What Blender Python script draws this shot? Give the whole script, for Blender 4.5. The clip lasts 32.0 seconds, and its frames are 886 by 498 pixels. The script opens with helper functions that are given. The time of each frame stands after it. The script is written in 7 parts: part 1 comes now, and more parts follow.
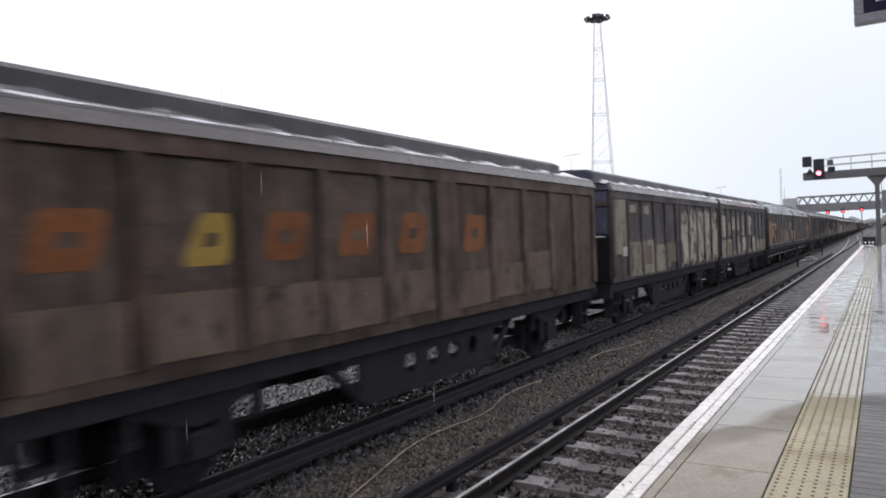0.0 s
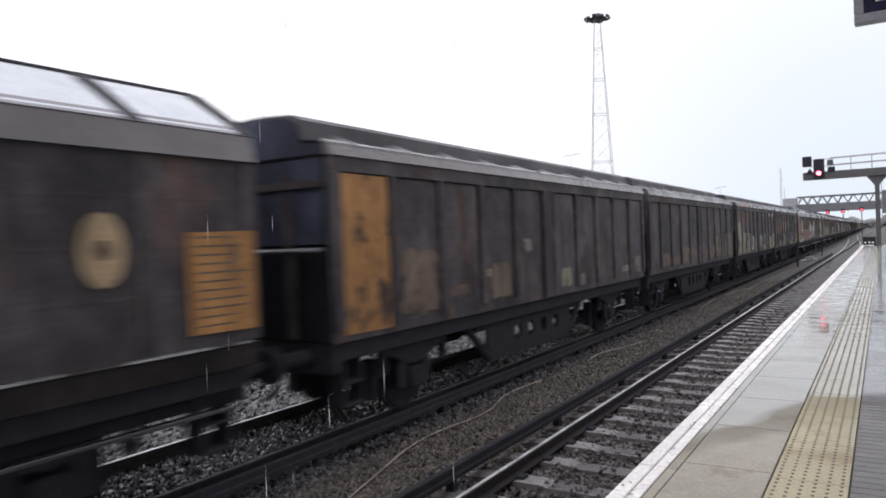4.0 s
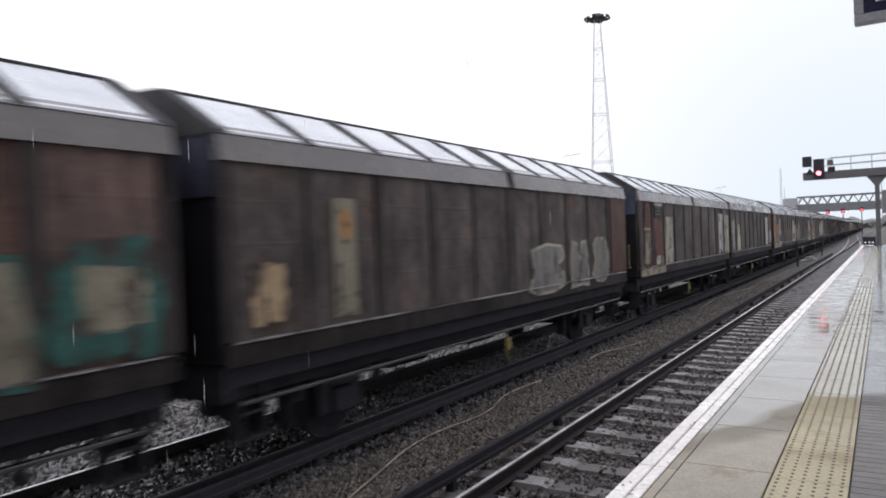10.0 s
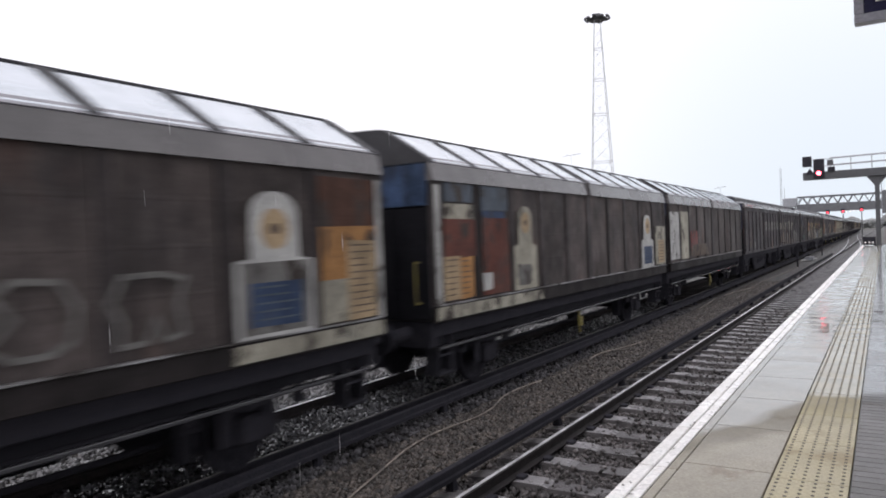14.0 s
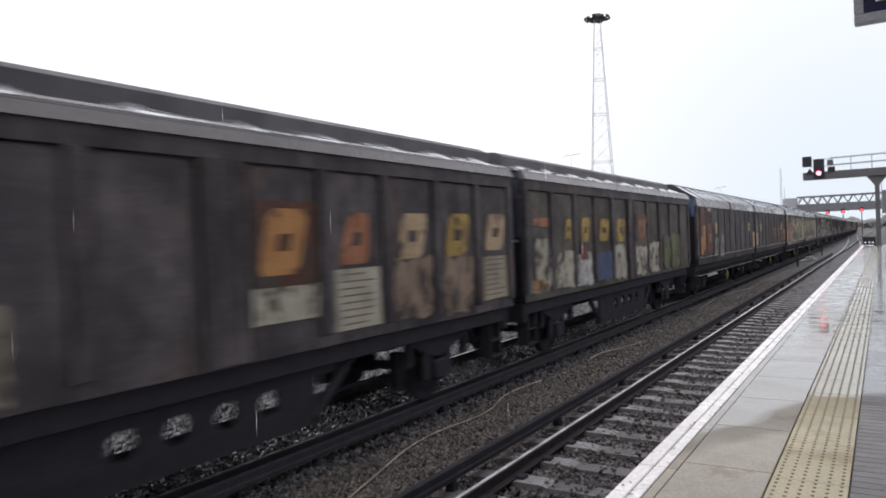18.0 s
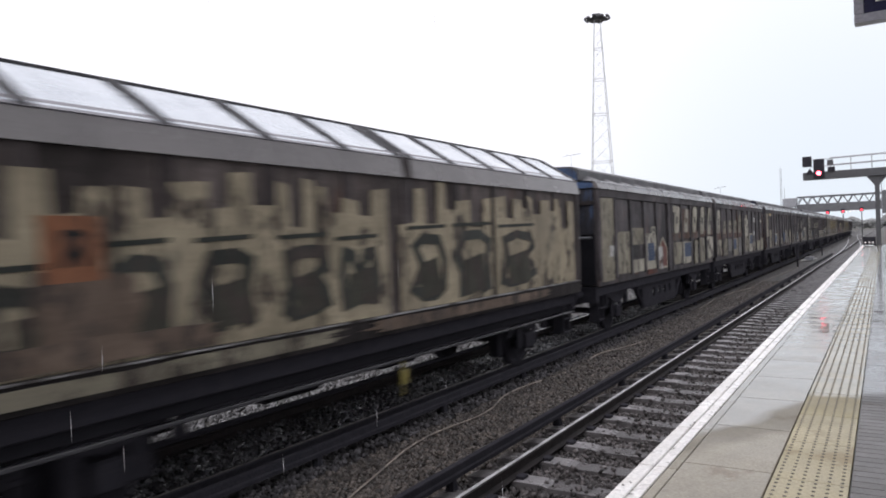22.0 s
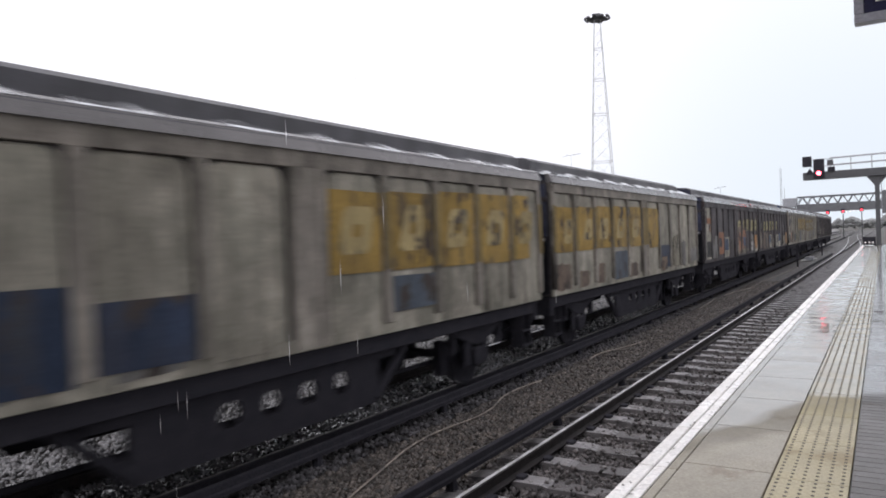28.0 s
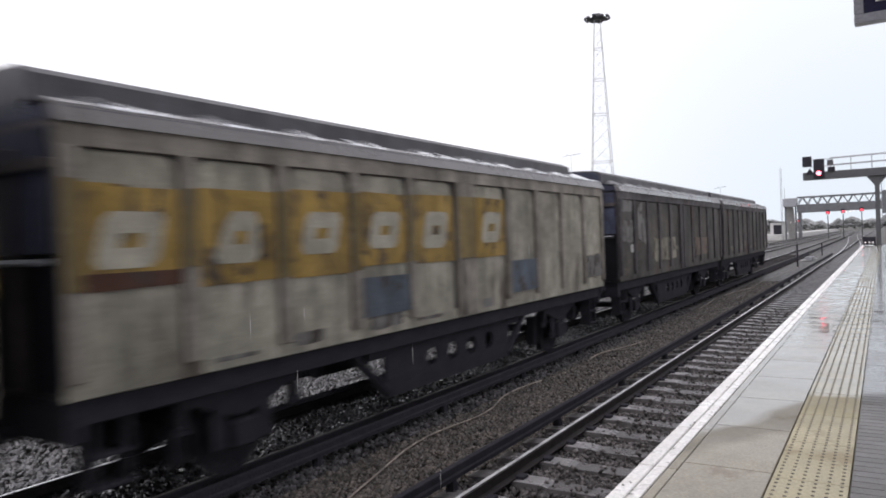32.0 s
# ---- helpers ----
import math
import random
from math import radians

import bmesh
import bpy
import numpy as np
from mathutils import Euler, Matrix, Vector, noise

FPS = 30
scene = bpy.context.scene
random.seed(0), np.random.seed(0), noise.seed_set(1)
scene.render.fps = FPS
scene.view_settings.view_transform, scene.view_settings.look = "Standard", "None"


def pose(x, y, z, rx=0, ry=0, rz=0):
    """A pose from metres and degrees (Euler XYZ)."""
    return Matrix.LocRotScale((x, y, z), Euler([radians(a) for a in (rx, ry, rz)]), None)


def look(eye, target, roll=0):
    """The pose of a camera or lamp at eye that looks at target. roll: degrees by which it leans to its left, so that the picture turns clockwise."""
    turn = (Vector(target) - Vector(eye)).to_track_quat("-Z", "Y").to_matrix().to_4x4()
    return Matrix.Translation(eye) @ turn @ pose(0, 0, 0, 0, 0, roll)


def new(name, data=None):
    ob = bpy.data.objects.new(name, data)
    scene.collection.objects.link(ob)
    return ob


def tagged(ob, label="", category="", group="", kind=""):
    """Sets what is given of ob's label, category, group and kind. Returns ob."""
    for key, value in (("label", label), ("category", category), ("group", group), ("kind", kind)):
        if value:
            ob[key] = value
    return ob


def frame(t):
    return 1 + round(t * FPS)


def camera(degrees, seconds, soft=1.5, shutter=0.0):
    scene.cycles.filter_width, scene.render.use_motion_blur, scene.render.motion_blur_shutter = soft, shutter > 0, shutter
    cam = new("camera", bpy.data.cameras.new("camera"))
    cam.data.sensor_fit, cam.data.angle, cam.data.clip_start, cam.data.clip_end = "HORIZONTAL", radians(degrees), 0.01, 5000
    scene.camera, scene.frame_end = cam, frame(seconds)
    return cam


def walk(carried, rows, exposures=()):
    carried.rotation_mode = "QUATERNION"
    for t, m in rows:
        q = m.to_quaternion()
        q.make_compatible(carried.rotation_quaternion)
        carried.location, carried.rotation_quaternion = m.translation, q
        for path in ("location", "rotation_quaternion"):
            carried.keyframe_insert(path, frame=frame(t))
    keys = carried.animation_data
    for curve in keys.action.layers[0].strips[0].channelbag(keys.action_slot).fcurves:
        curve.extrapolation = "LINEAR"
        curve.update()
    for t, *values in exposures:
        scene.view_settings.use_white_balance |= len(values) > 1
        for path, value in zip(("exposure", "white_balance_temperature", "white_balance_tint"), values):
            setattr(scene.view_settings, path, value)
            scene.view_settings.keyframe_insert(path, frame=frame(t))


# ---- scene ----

# x: to the right of the line, y: along it, away from the camera, z: up from the top of the rails
EYE = (0.0, 0.0, 2.40)
VIEW = Matrix(((0.84860, 0.02672, 0.52837, EYE[0]), (0.52765, 0.02965, -0.84894, EYE[1]),
               (-0.03835, 0.99920, 0.01106, EYE[2]), (0, 0, 0, 1)))
cam = camera(64.0, 32.0, soft=1.8, shutter=0.35)
walk(cam, [(0, VIEW), (32, VIEW)], exposures=[(0, 0.15, 6390, 17), (32, 0.15, 6390, 17)])

# ---- light: an overcast, rainy day ----
world = bpy.data.worlds.new("overcast_sky")
scene.world = world
world.use_nodes = True
wn, wl = world.node_tree.nodes, world.node_tree.links
wn.clear()
sky = wn.new("ShaderNodeTexSky")
sky.sky_type, sky.sun_disc = "NISHITA", False
sky.sun_elevation, sky.sun_rotation = radians(38), radians(200)
sky.air_density, sky.dust_density = 1.0, 6.0
tame = wn.new("ShaderNodeHueSaturation")
tame.inputs["Saturation"].default_value = 0.25
tame.inputs["Value"].default_value = 0.10
cloud = wn.new("ShaderNodeMix")
cloud.data_type = "RGBA"
cloud.inputs["Factor"].default_value = 0.72
cloud.inputs["B"].default_value = (1.34, 1.36, 1.38, 1)
back = wn.new("ShaderNodeBackground")
back.inputs["Strength"].default_value = 1.0
wout = wn.new("ShaderNodeOutputWorld")
wl.new(sky.outputs["Color"], tame.inputs["Color"])
wl.new(tame.outputs["Color"], cloud.inputs["A"])
# the cloud is thicker and bluer along the line than over the yard
where = wn.new("ShaderNodeTexCoord")
split = wn.new("ShaderNodeSeparateXYZ")
far = wn.new("ShaderNodeMapRange")
far.inputs["From Min"].default_value, far.inputs["From Max"].default_value = 0.89, 1.0
veil = wn.new("ShaderNodeMix")
veil.data_type = "RGBA"
veil.inputs["B"].default_value = (0.73, 0.82, 0.855, 1)
wl.new(where.outputs["Generated"], split.inputs[0])
wl.new(split.outputs["Y"], far.inputs["Value"])
wl.new(far.outputs[0], veil.inputs["Factor"])
wl.new(cloud.outputs["Result"], veil.inputs["A"])
wl.new(veil.outputs["Result"], back.inputs["Color"])
wl.new(back.outputs["Background"], wout.inputs["Surface"])

sun = new("sun", bpy.data.lights.new("sun", "SUN"))
sun.data.energy, sun.data.angle, sun.data.color = 0.6, radians(25), (1.0, 0.97, 0.93)
sun.matrix_world = look((0, 0, 40), (6, 30, 0))


# ---- materials ----
def surf(name, c1, c2=None, scale=4.0, rough=0.6, metal=0.0, bump=0.2, fine=40.0, c3=None, streak=0.0, patch=0.0,
         spec=0.5, rnd=0.0, wet=0.0, flake=0.0, runs=0.0, blotch=0.0, rusty=0.0, under=(0.048, 0.040, 0.036)):
    """A surface in two colours mottled at two scales; c3: stains; streak: how far they run down; wet: share of gloss patches; flake: how much of
    the coat has come off the grime under it; runs: thin vertical runs of dirt; rusty: how much rust comes through; blotch: broad paler and darker clouds."""
    m = bpy.data.materials.new(name)
    m.use_nodes = True
    n, l = m.node_tree.nodes, m.node_tree.links
    b = n["Principled BSDF"]
    b.inputs["Roughness"].default_value, b.inputs["Metallic"].default_value = rough, metal
    b.inputs["Specular IOR Level"].default_value = spec
    c2 = c2 or tuple(v * 0.7 for v in c1)
    co = n.new("ShaderNodeTexCoord")
    info = n.new("ShaderNodeObjectInfo")
    off = n.new("ShaderNodeVectorMath")
    off.operation = "MULTIPLY_ADD"
    comb = n.new("ShaderNodeCombineXYZ")
    for k in "XYZ":
        l.new(info.outputs["Random"], comb.inputs[k])
    off.inputs[1].default_value = (37.0, 53.0, 71.0)
    l.new(comb.outputs[0], off.inputs[0])
    l.new(co.outputs["Object"], off.inputs[2])

    def noise_of(s, detail, stretch=(1, 1, 1)):
        mp = n.new("ShaderNodeMapping")
        mp.inputs["Scale"].default_value = stretch
        l.new(off.outputs[0], mp.inputs["Vector"])
        t = n.new("ShaderNodeTexNoise")
        t.inputs["Scale"].default_value, t.inputs["Detail"].default_value = s, detail
        t.inputs["Roughness"].default_value = 0.65
        l.new(mp.outputs[0], t.inputs["Vector"])
        return t.outputs["Fac"]

    def ramp(fac, a, z):
        r = n.new("ShaderNodeMapRange")
        r.inputs["From Min"].default_value, r.inputs["From Max"].default_value = a, z
        l.new(fac, r.inputs["Value"])
        return r.outputs[0]

    def mixed(fac, a, c):
        x = n.new("ShaderNodeMix")
        x.data_type = "RGBA"
        l.new(fac, x.inputs["Factor"])
        for key, v in (("A", a), ("B", c)):
            if isinstance(v, tuple):
                x.inputs[key].default_value = (*v, 1)
            else:
                l.new(v, x.inputs[key])
        return x.outputs["Result"]

    col = mixed(ramp(noise_of(scale, 6), 0.35, 0.65), c1, c2)
    grain = noise_of(fine, 3)
    if c3:
        s = noise_of(scale * 0.8, 8, (1, 1, 1 - streak))
        col = mixed(ramp(s, 0.62 - patch, 0.68 - patch), col, c3)
    if flake:
        col = mixed(ramp(noise_of(3.4, 9, (1, 1, 0.6)), 0.66 - flake, 0.72 - flake), col, under)
        col = mixed(ramp(noise_of(1.3, 5, (1, 1, 0.35)), 0.50, 0.75), col, tuple(0.5 * (a + u) for a, u in zip(c1, under)))
    if rusty:
        col = mixed(ramp(noise_of(0.75, 7, (1, 1, 0.55)), 0.62 - rusty, 0.80 - rusty), col, (0.098, 0.052, 0.038))
        col = mixed(ramp(noise_of(1.6, 7, (1, 1, 0.35)), 0.52, 0.74), col, (0.030, 0.028, 0.029))
    hs = n.new("ShaderNodeHueSaturation")
    l.new(col, hs.inputs["Color"])
    v = n.new("ShaderNodeMath")
    v.operation = "MULTIPLY_ADD"
    l.new(ramp(grain, 0.3, 0.7), v.inputs[0])
    v.inputs[1].default_value, v.inputs[2].default_value = 0.4, 0.8
    for share, s, stretch in ((runs, 5.5, (1, 1, 0.07)), (blotch, 0.9, (1, 1, 0.7)), (blotch * 0.6, 4.5, (1, 1, 0.8))):
        if share:
            w = n.new("ShaderNodeMath")
            w.operation = "MULTIPLY"
            r = n.new("ShaderNodeMapRange")
            r.inputs["From Min"].default_value, r.inputs["From Max"].default_value = 0.3, 0.7
            r.inputs["To Min"].default_value, r.inputs["To Max"].default_value = 1 - share, 1 + share
            l.new(noise_of(s, 5, stretch), r.inputs["Value"])
            l.new(v.outputs[0], w.inputs[0])
            l.new(r.outputs[0], w.inputs[1])
            v = w
    if rnd:
        w = n.new("ShaderNodeMath")
        w.operation = "MULTIPLY_ADD"
        l.new(info.outputs["Random"], w.inputs[0])
        w.inputs[1].default_value = rnd
        l.new(v.outputs[0], w.inputs[2])
        v = w
    l.new(v.outputs[0], hs.inputs["Value"])
    l.new(hs.outputs["Color"], b.inputs["Base Color"])
    rr = n.new("ShaderNodeMapRange")
    rr.inputs["From Min"].default_value, rr.inputs["From Max"].default_value = 0.4, 0.62
    rr.inputs["To Min"].default_value, rr.inputs["To Max"].default_value = rough, max(0.04, rough - 0.15 - wet)
    l.new(noise_of(scale * 0.6, 4), rr.inputs["Value"])
    l.new(rr.outputs[0], b.inputs["Roughness"])
    if bump:
        bp = n.new("ShaderNodeBump")
        bp.inputs["Strength"].default_value, bp.inputs["Distance"].default_value = bump, 0.01
        l.new(grain, bp.inputs["Height"])
        l.new(bp.outputs[0], b.inputs["Normal"])
    return m


def glow(name, colour, strength):
    m = bpy.data.materials.new(name)
    m.use_nodes = True
    b = m.node_tree.nodes["Principled BSDF"]
    b.inputs["Base Color"].default_value = (*colour, 1)
    b.inputs["Emission Color"].default_value = (*colour, 1)
    b.inputs["Emission Strength"].default_value = strength
    return m


M_BALLAST = surf("ballast_ground", (0.040, 0.034, 0.030), (0.020, 0.018, 0.016), 9, 0.75, bump=1.0, fine=16, wet=0.2)
M_STONE = surf("ballast_stone", (0.077, 0.065, 0.056), (0.038, 0.033, 0.030), 5, 0.6, bump=0.5, fine=30, wet=0.2)
M_GREYSTONE = surf("grey_ballast_stone", (0.145, 0.143, 0.147), (0.075, 0.075, 0.077), 5, 0.5, bump=0.5, fine=30, wet=0.2)
M_EARTH = surf("wet_ground", (0.09, 0.085, 0.075), (0.06, 0.06, 0.05), 0.4, 0.85, bump=0.6, fine=6)
M_RAIL = surf("rail_rust", (0.036, 0.031, 0.031), (0.024, 0.022, 0.023), 8, 0.85, bump=0.4, spec=0.15)
# darker copy of the polished head, for a rail that reflects no sky
M_SHADEHEAD = surf("shaded_rail_head", (0.10, 0.095, 0.09), (0.06, 0.056, 0.052), 6, 0.6, 0.3, bump=0.1, spec=0.3)
M_SHINE = surf("polished_rail_head", (0.80, 0.80, 0.82), (0.62, 0.62, 0.64), 6, 0.5, 0.8, bump=0.03)
M_SLEEPER = surf("wet_concrete_sleeper", (0.125, 0.118, 0.12), (0.08, 0.076, 0.078), 5, 0.5, bump=0.4, c3=(0.045, 0.04, 0.037), patch=0.02, wet=0.15)
M_PAD = surf("pale_rail_seat", (0.27, 0.26, 0.27), (0.19, 0.185, 0.19), 6, 0.45, bump=0.3, c3=(0.09, 0.08, 0.075), patch=-0.04, wet=0.15)
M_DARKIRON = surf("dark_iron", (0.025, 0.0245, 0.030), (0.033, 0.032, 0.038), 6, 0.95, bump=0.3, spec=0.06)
M_MAST = surf("pale_mast_paint", (0.46, 0.47, 0.48), (0.36, 0.37, 0.38), 5, 0.6, bump=0.1)
M_STEEL = surf("galvanised_steel", (0.30, 0.31, 0.33), (0.22, 0.23, 0.25), 5, 0.45, 0.6, bump=0.15)
M_GREYPAINT = surf("dark_grey_paint", (0.055, 0.057, 0.062), (0.038, 0.04, 0.044), 3, 0.5, bump=0.1)
M_WHITE = surf("white_edge_paint", (0.82, 0.81, 0.79), (0.72, 0.70, 0.67), 5, 0.4, bump=0.15, c3=(0.30, 0.27, 0.24), patch=-0.055, blotch=0.08)
M_CABLE = surf("grey_cable", (0.27, 0.23, 0.19), (0.12, 0.10, 0.085), 4, 0.6, bump=0.1, c3=(0.05, 0.043, 0.037), patch=0.06)
M_SIGN = surf("navy_sign_face", (0.012, 0.012, 0.05), (0.010, 0.010, 0.04), 4, 0.35, bump=0.02)
M_SIGNFRAME = surf("grey_sign_frame", (0.30, 0.30, 0.34), (0.24, 0.24, 0.27), 4, 0.4, bump=0.05)
M_PALE = surf("pale_concrete", (0.50, 0.50, 0.49), (0.38, 0.38, 0.37), 2, 0.7, bump=0.3)
M_RED = glow("red_signal_light", (1.0, 0.10, 0.13), 9.0)
M_LAMP = glow("white_lamp", (1.0, 0.98, 0.95), 1.4)
M_FARRED = glow("distant_red_light", (1.0, 0.06, 0.09), 4.0)


def paving(name, c1, c2, dry, skew=0.0):
    """Platform paving: dry under the canopy, a damp fringe where the rain blows in, then a glossy film of water."""
    m = surf(name, c1, c2, 1.7, 0.6, bump=0.12, fine=60, c3=tuple(v * w for v, w in zip(c1, (0.66, 0.61, 0.56))), patch=0.03)
    n, l = m.node_tree.nodes, m.node_tree.links
    b = n["Principled BSDF"]
    geo = n.new("ShaderNodeNewGeometry")
    sep = n.new("ShaderNodeSeparateXYZ")
    l.new(geo.outputs["Position"], sep.inputs[0])
    t = n.new("ShaderNodeTexNoise")
    t.inputs["Scale"].default_value, t.inputs["Detail"].default_value = 1.1, 6
    l.new(geo.outputs["Position"], t.inputs["Vector"])

    def add(value, factor, base):
        k = n.new("ShaderNodeMath")
        k.operation = "MULTIPLY_ADD"
        l.new(value, k.inputs[0])
        k.inputs[1].default_value = factor
        l.new(base, k.inputs[2])
        return k.outputs[0]

    def rise(value, low, high, to):
        r = n.new("ShaderNodeMapRange")
        r.inputs["From Min"].default_value, r.inputs["From Max"].default_value = low, high
        r.inputs["To Min"].default_value, r.inputs["To Max"].default_value = to
        l.new(value, r.inputs["Value"])
        return r.outputs[0]
    along = add(sep.outputs["X"], -skew, add(t.outputs["Fac"], 1.4, sep.outputs["Y"]))
    l.new(rise(along, dry + 0.6, dry + 0.9, (0.0, 1.0)), b.inputs["Coat Weight"])
    pools = n.new("ShaderNodeTexNoise")
    pools.inputs["Scale"].default_value, pools.inputs["Detail"].default_value = 3.2, 5
    l.new(geo.outputs["Position"], pools.inputs["Vector"])
    l.new(rise(pools.outputs["Fac"], 0.42, 0.62, (0.24, 0.035)), b.inputs["Coat Roughness"])
    b.inputs["Coat IOR"].default_value = 1.75
    damp = n.new("ShaderNodeHueSaturation")
    l.new(b.inputs["Base Color"].links[0].from_socket, damp.inputs["Color"])
    l.new(rise(along, dry - 0.25, dry + 0.15, (1.0, 0.62)), damp.inputs["Value"])
    l.new(rise(along, dry - 0.25, dry + 0.15, (1.0, 1.2)), damp.inputs["Saturation"])
    l.new(damp.outputs[0], b.inputs["Base Color"])
    return m


M_SLAB = paving("platform_slab", (0.365, 0.338, 0.275), (0.285, 0.264, 0.214), 7.6, 1.8)
M_TACTILE = paving("tactile_slab", (0.45, 0.40, 0.25), (0.36, 0.32, 0.21), 6.9)
M_PAVER = paving("grey_paver", (0.17, 0.165, 0.16), (0.12, 0.118, 0.115), 7.2)


# ---- mesh building ----
class Solid:
    """Collects vertices and faces of simple solids, to become one mesh."""

    def __init__(self):
        self.v, self.f = [], []

    def box(self, x0, x1, y0, y1, z0, z1, c=0.0):
        i = len(self.v)
        if c <= 0:
            self.v += [(x, y, z) for z in (z0, z1) for y in (y0, y1) for x in (x0, x1)]
            self.f += [[i + k for k in q] for q in ((0, 2, 3, 1), (4, 5, 7, 6), (0, 1, 5, 4), (2, 6, 7, 3), (0, 4, 6, 2), (1, 3, 7, 5))]
            return self
        prof = [(x0 + c, z0), (x1 - c, z0), (x1, z0 + c), (x1, z1 - c), (x1 - c, z1), (x0 + c, z1), (x0, z1 - c), (x0, z0 + c)]
        return self.prism(prof, y0, y1, c)

    def prism(self, prof, y0, y1, c=0.0):
        """A profile of (x, z), anticlockwise seen from -y, drawn along y; c: chamfer of the ends towards the middle."""
        i, n = len(self.v), len(prof)
        mx, mz = sum(p[0] for p in prof) / n, sum(p[1] for p in prof) / n
        small = []
        for x, z in prof:
            d = math.hypot(x - mx, z - mz) or 1
            small.append((x - (x - mx) / d * c, z - (z - mz) / d * c))
        rings = [(prof, y0), (prof, y1)] if c <= 0 else [(small, y0), (prof, y0 + c), (prof, y1 - c), (small, y1)]
        for pr, y in rings:
            self.v += [(x, y, z) for x, z in pr]
        for r in range(len(rings) - 1):
            a = i + r * n
            self.f += [[a + k, a + (k + 1) % n, a + n + (k + 1) % n, a + n + k] for k in range(n)]
        self.f += [[i + k for k in reversed(range(n))], [i + (len(rings) - 1) * n + k for k in range(n)]]
        return self

    def tube(self, a, b, r0, r1=None, n=8):
        """A round bar from a to b."""
        r1 = r0 if r1 is None else r1
        a, b = Vector(a), Vector(b)
        q = (b - a).to_track_quat("Z", "Y")
        i = len(self.v)
        for p, r in ((a, r0), (b, r1)):
            self.v += [tuple(p + q @ Vector((math.cos(6.28319 * k / n) * r, math.sin(6.28319 * k / n) * r, 0))) for k in range(n)]
        self.f += [[i + k, i + (k + 1) % n, i + n + (k + 1) % n, i + n + k] for k in range(n)]
        self.f += [[i + k for k in reversed(range(n))], [i + n + k for k in range(n)]]
        return self

    def mesh(self, name, smooth=False):
        me = bpy.data.meshes.new(name)
        me.from_pydata(self.v, [], self.f)
        if smooth:
            me.polygons.foreach_set("use_smooth", [True] * len(me.polygons))
        me.update()
        return me


def part(name, solid, material, parent=None, label="", at=None, smooth=False):
    """Links a Solid, or a mesh that is shared, as one object under its thing."""
    me = solid if isinstance(solid, bpy.types.Mesh) else solid.mesh(name, smooth)
    if material and not me.materials:
        me.materials.append(material)
    ob = new(name, me)
    if material and me.materials[0] != material:
        ob.material_slots[0].link = "OBJECT"
        ob.material_slots[0].material = material
    if parent is not None:
        ob.parent = parent
    if at is not None:
        ob.matrix_local = at
    if label:
        tagged(ob, label)
    return ob


def thing(name, label, category, group="", kind="", at=None):
    ob = new(name)
    ob.empty_display_size = 0.2
    if at is not None:
        ob.matrix_basis = at
    return tagged(ob, label, category, group, kind)


# ---- the ground and the tracks ----
NEAR_RAILS, TRAIN_RAILS = (-3.45, -1.945), (-7.64, -6.135)
TRAIN_X = -6.89
BED = -0.20


def bend(y):
    """How far the train's line has swung to the left at y."""
    d = y - 60.0
    return -0.0085 * 0.5 * (d + math.sqrt(d * d + 900.0)) + 0.0085 * 0.5 * (math.sqrt(4500.0) - 60.0)


ground = Solid()
ground.box(-2500, 2500, -60, 4000, -1.0, -0.34)
tagged(part("ground", ground, M_EARTH), "flat wet brown earth of the railway yard", "ground", kind="structure")

bed = Solid()
prof = [(-17.0, -0.34), (-1.6, -0.34), (-1.6, BED - 0.07), (-3.9, BED - 0.07), (-4.7, BED - 0.05), (-5.3, BED), (-8.8, BED), (-9.9, BED - 0.06), (-17.0, BED - 0.04)]
bed.prism(prof, -30, 420)
tagged(part("ballast_bed", bed, M_BALLAST), "brown wet ballast bed under the tracks", "ballast", kind="structure")


def rail_solid(x, y0, y1, step, curve):
    s = Solid()
    h = Solid()
    foot = [(-0.07, -0.15), (0.07, -0.15), (0.07, -0.137), (0.012, -0.118), (0.010, -0.045), (0.034, -0.034), (0.034, -0.010), (0.020, -0.003), (-0.020, -0.003),
            (-0.034, -0.010), (-0.034, -0.034), (-0.010, -0.045), (-0.012, -0.118), (-0.07, -0.137)]
    head = [(-0.020, -0.004), (0.020, -0.004), (0.018, 0.001), (-0.018, 0.001)]
    y = y0
    while y < y1:
        e = min(y + step, y1)
        for sol, pr in ((s, foot), (h, head)):
            i, n = len(sol.v), len(pr)
            sol.v += [(px + x + curve(y), y, pz) for px, pz in pr] + [(px + x + curve(e), e, pz) for px, pz in pr]
            sol.f += [[i + k, i + (k + 1) % n, i + n + (k + 1) % n, i + n + k] for k in range(n)]
        y = e
    return s, h


def straight(y):
    return 0.0


def lay_rail(x, curve, y0=-30.0, y1=420.0, mat=M_SHINE, side=M_RAIL):
    body, head = rail_solid(x, y0, y1, 15.0, curve)
    r = tagged(part("rail", body, side), "rusty steel running rail with a polished top", "rail", "running rails", "structure")
    part("rail_head", head, mat, r, "polished steel top")
    return r


for x in NEAR_RAILS:
    lay_rail(x, straight)
lay_rail(TRAIN_RAILS[0], bend)
# the near rail's shade beside the train is put into its darker materials
lay_rail(TRAIN_RAILS[1], bend, mat=M_SHADEHEAD, side=M_DARKIRON)
FAR_TRACKS = (-11.2, -14.8)
for c in FAR_TRACKS:
    for x in (c - 0.75, c + 0.75):
        lay_rail(x, bend)


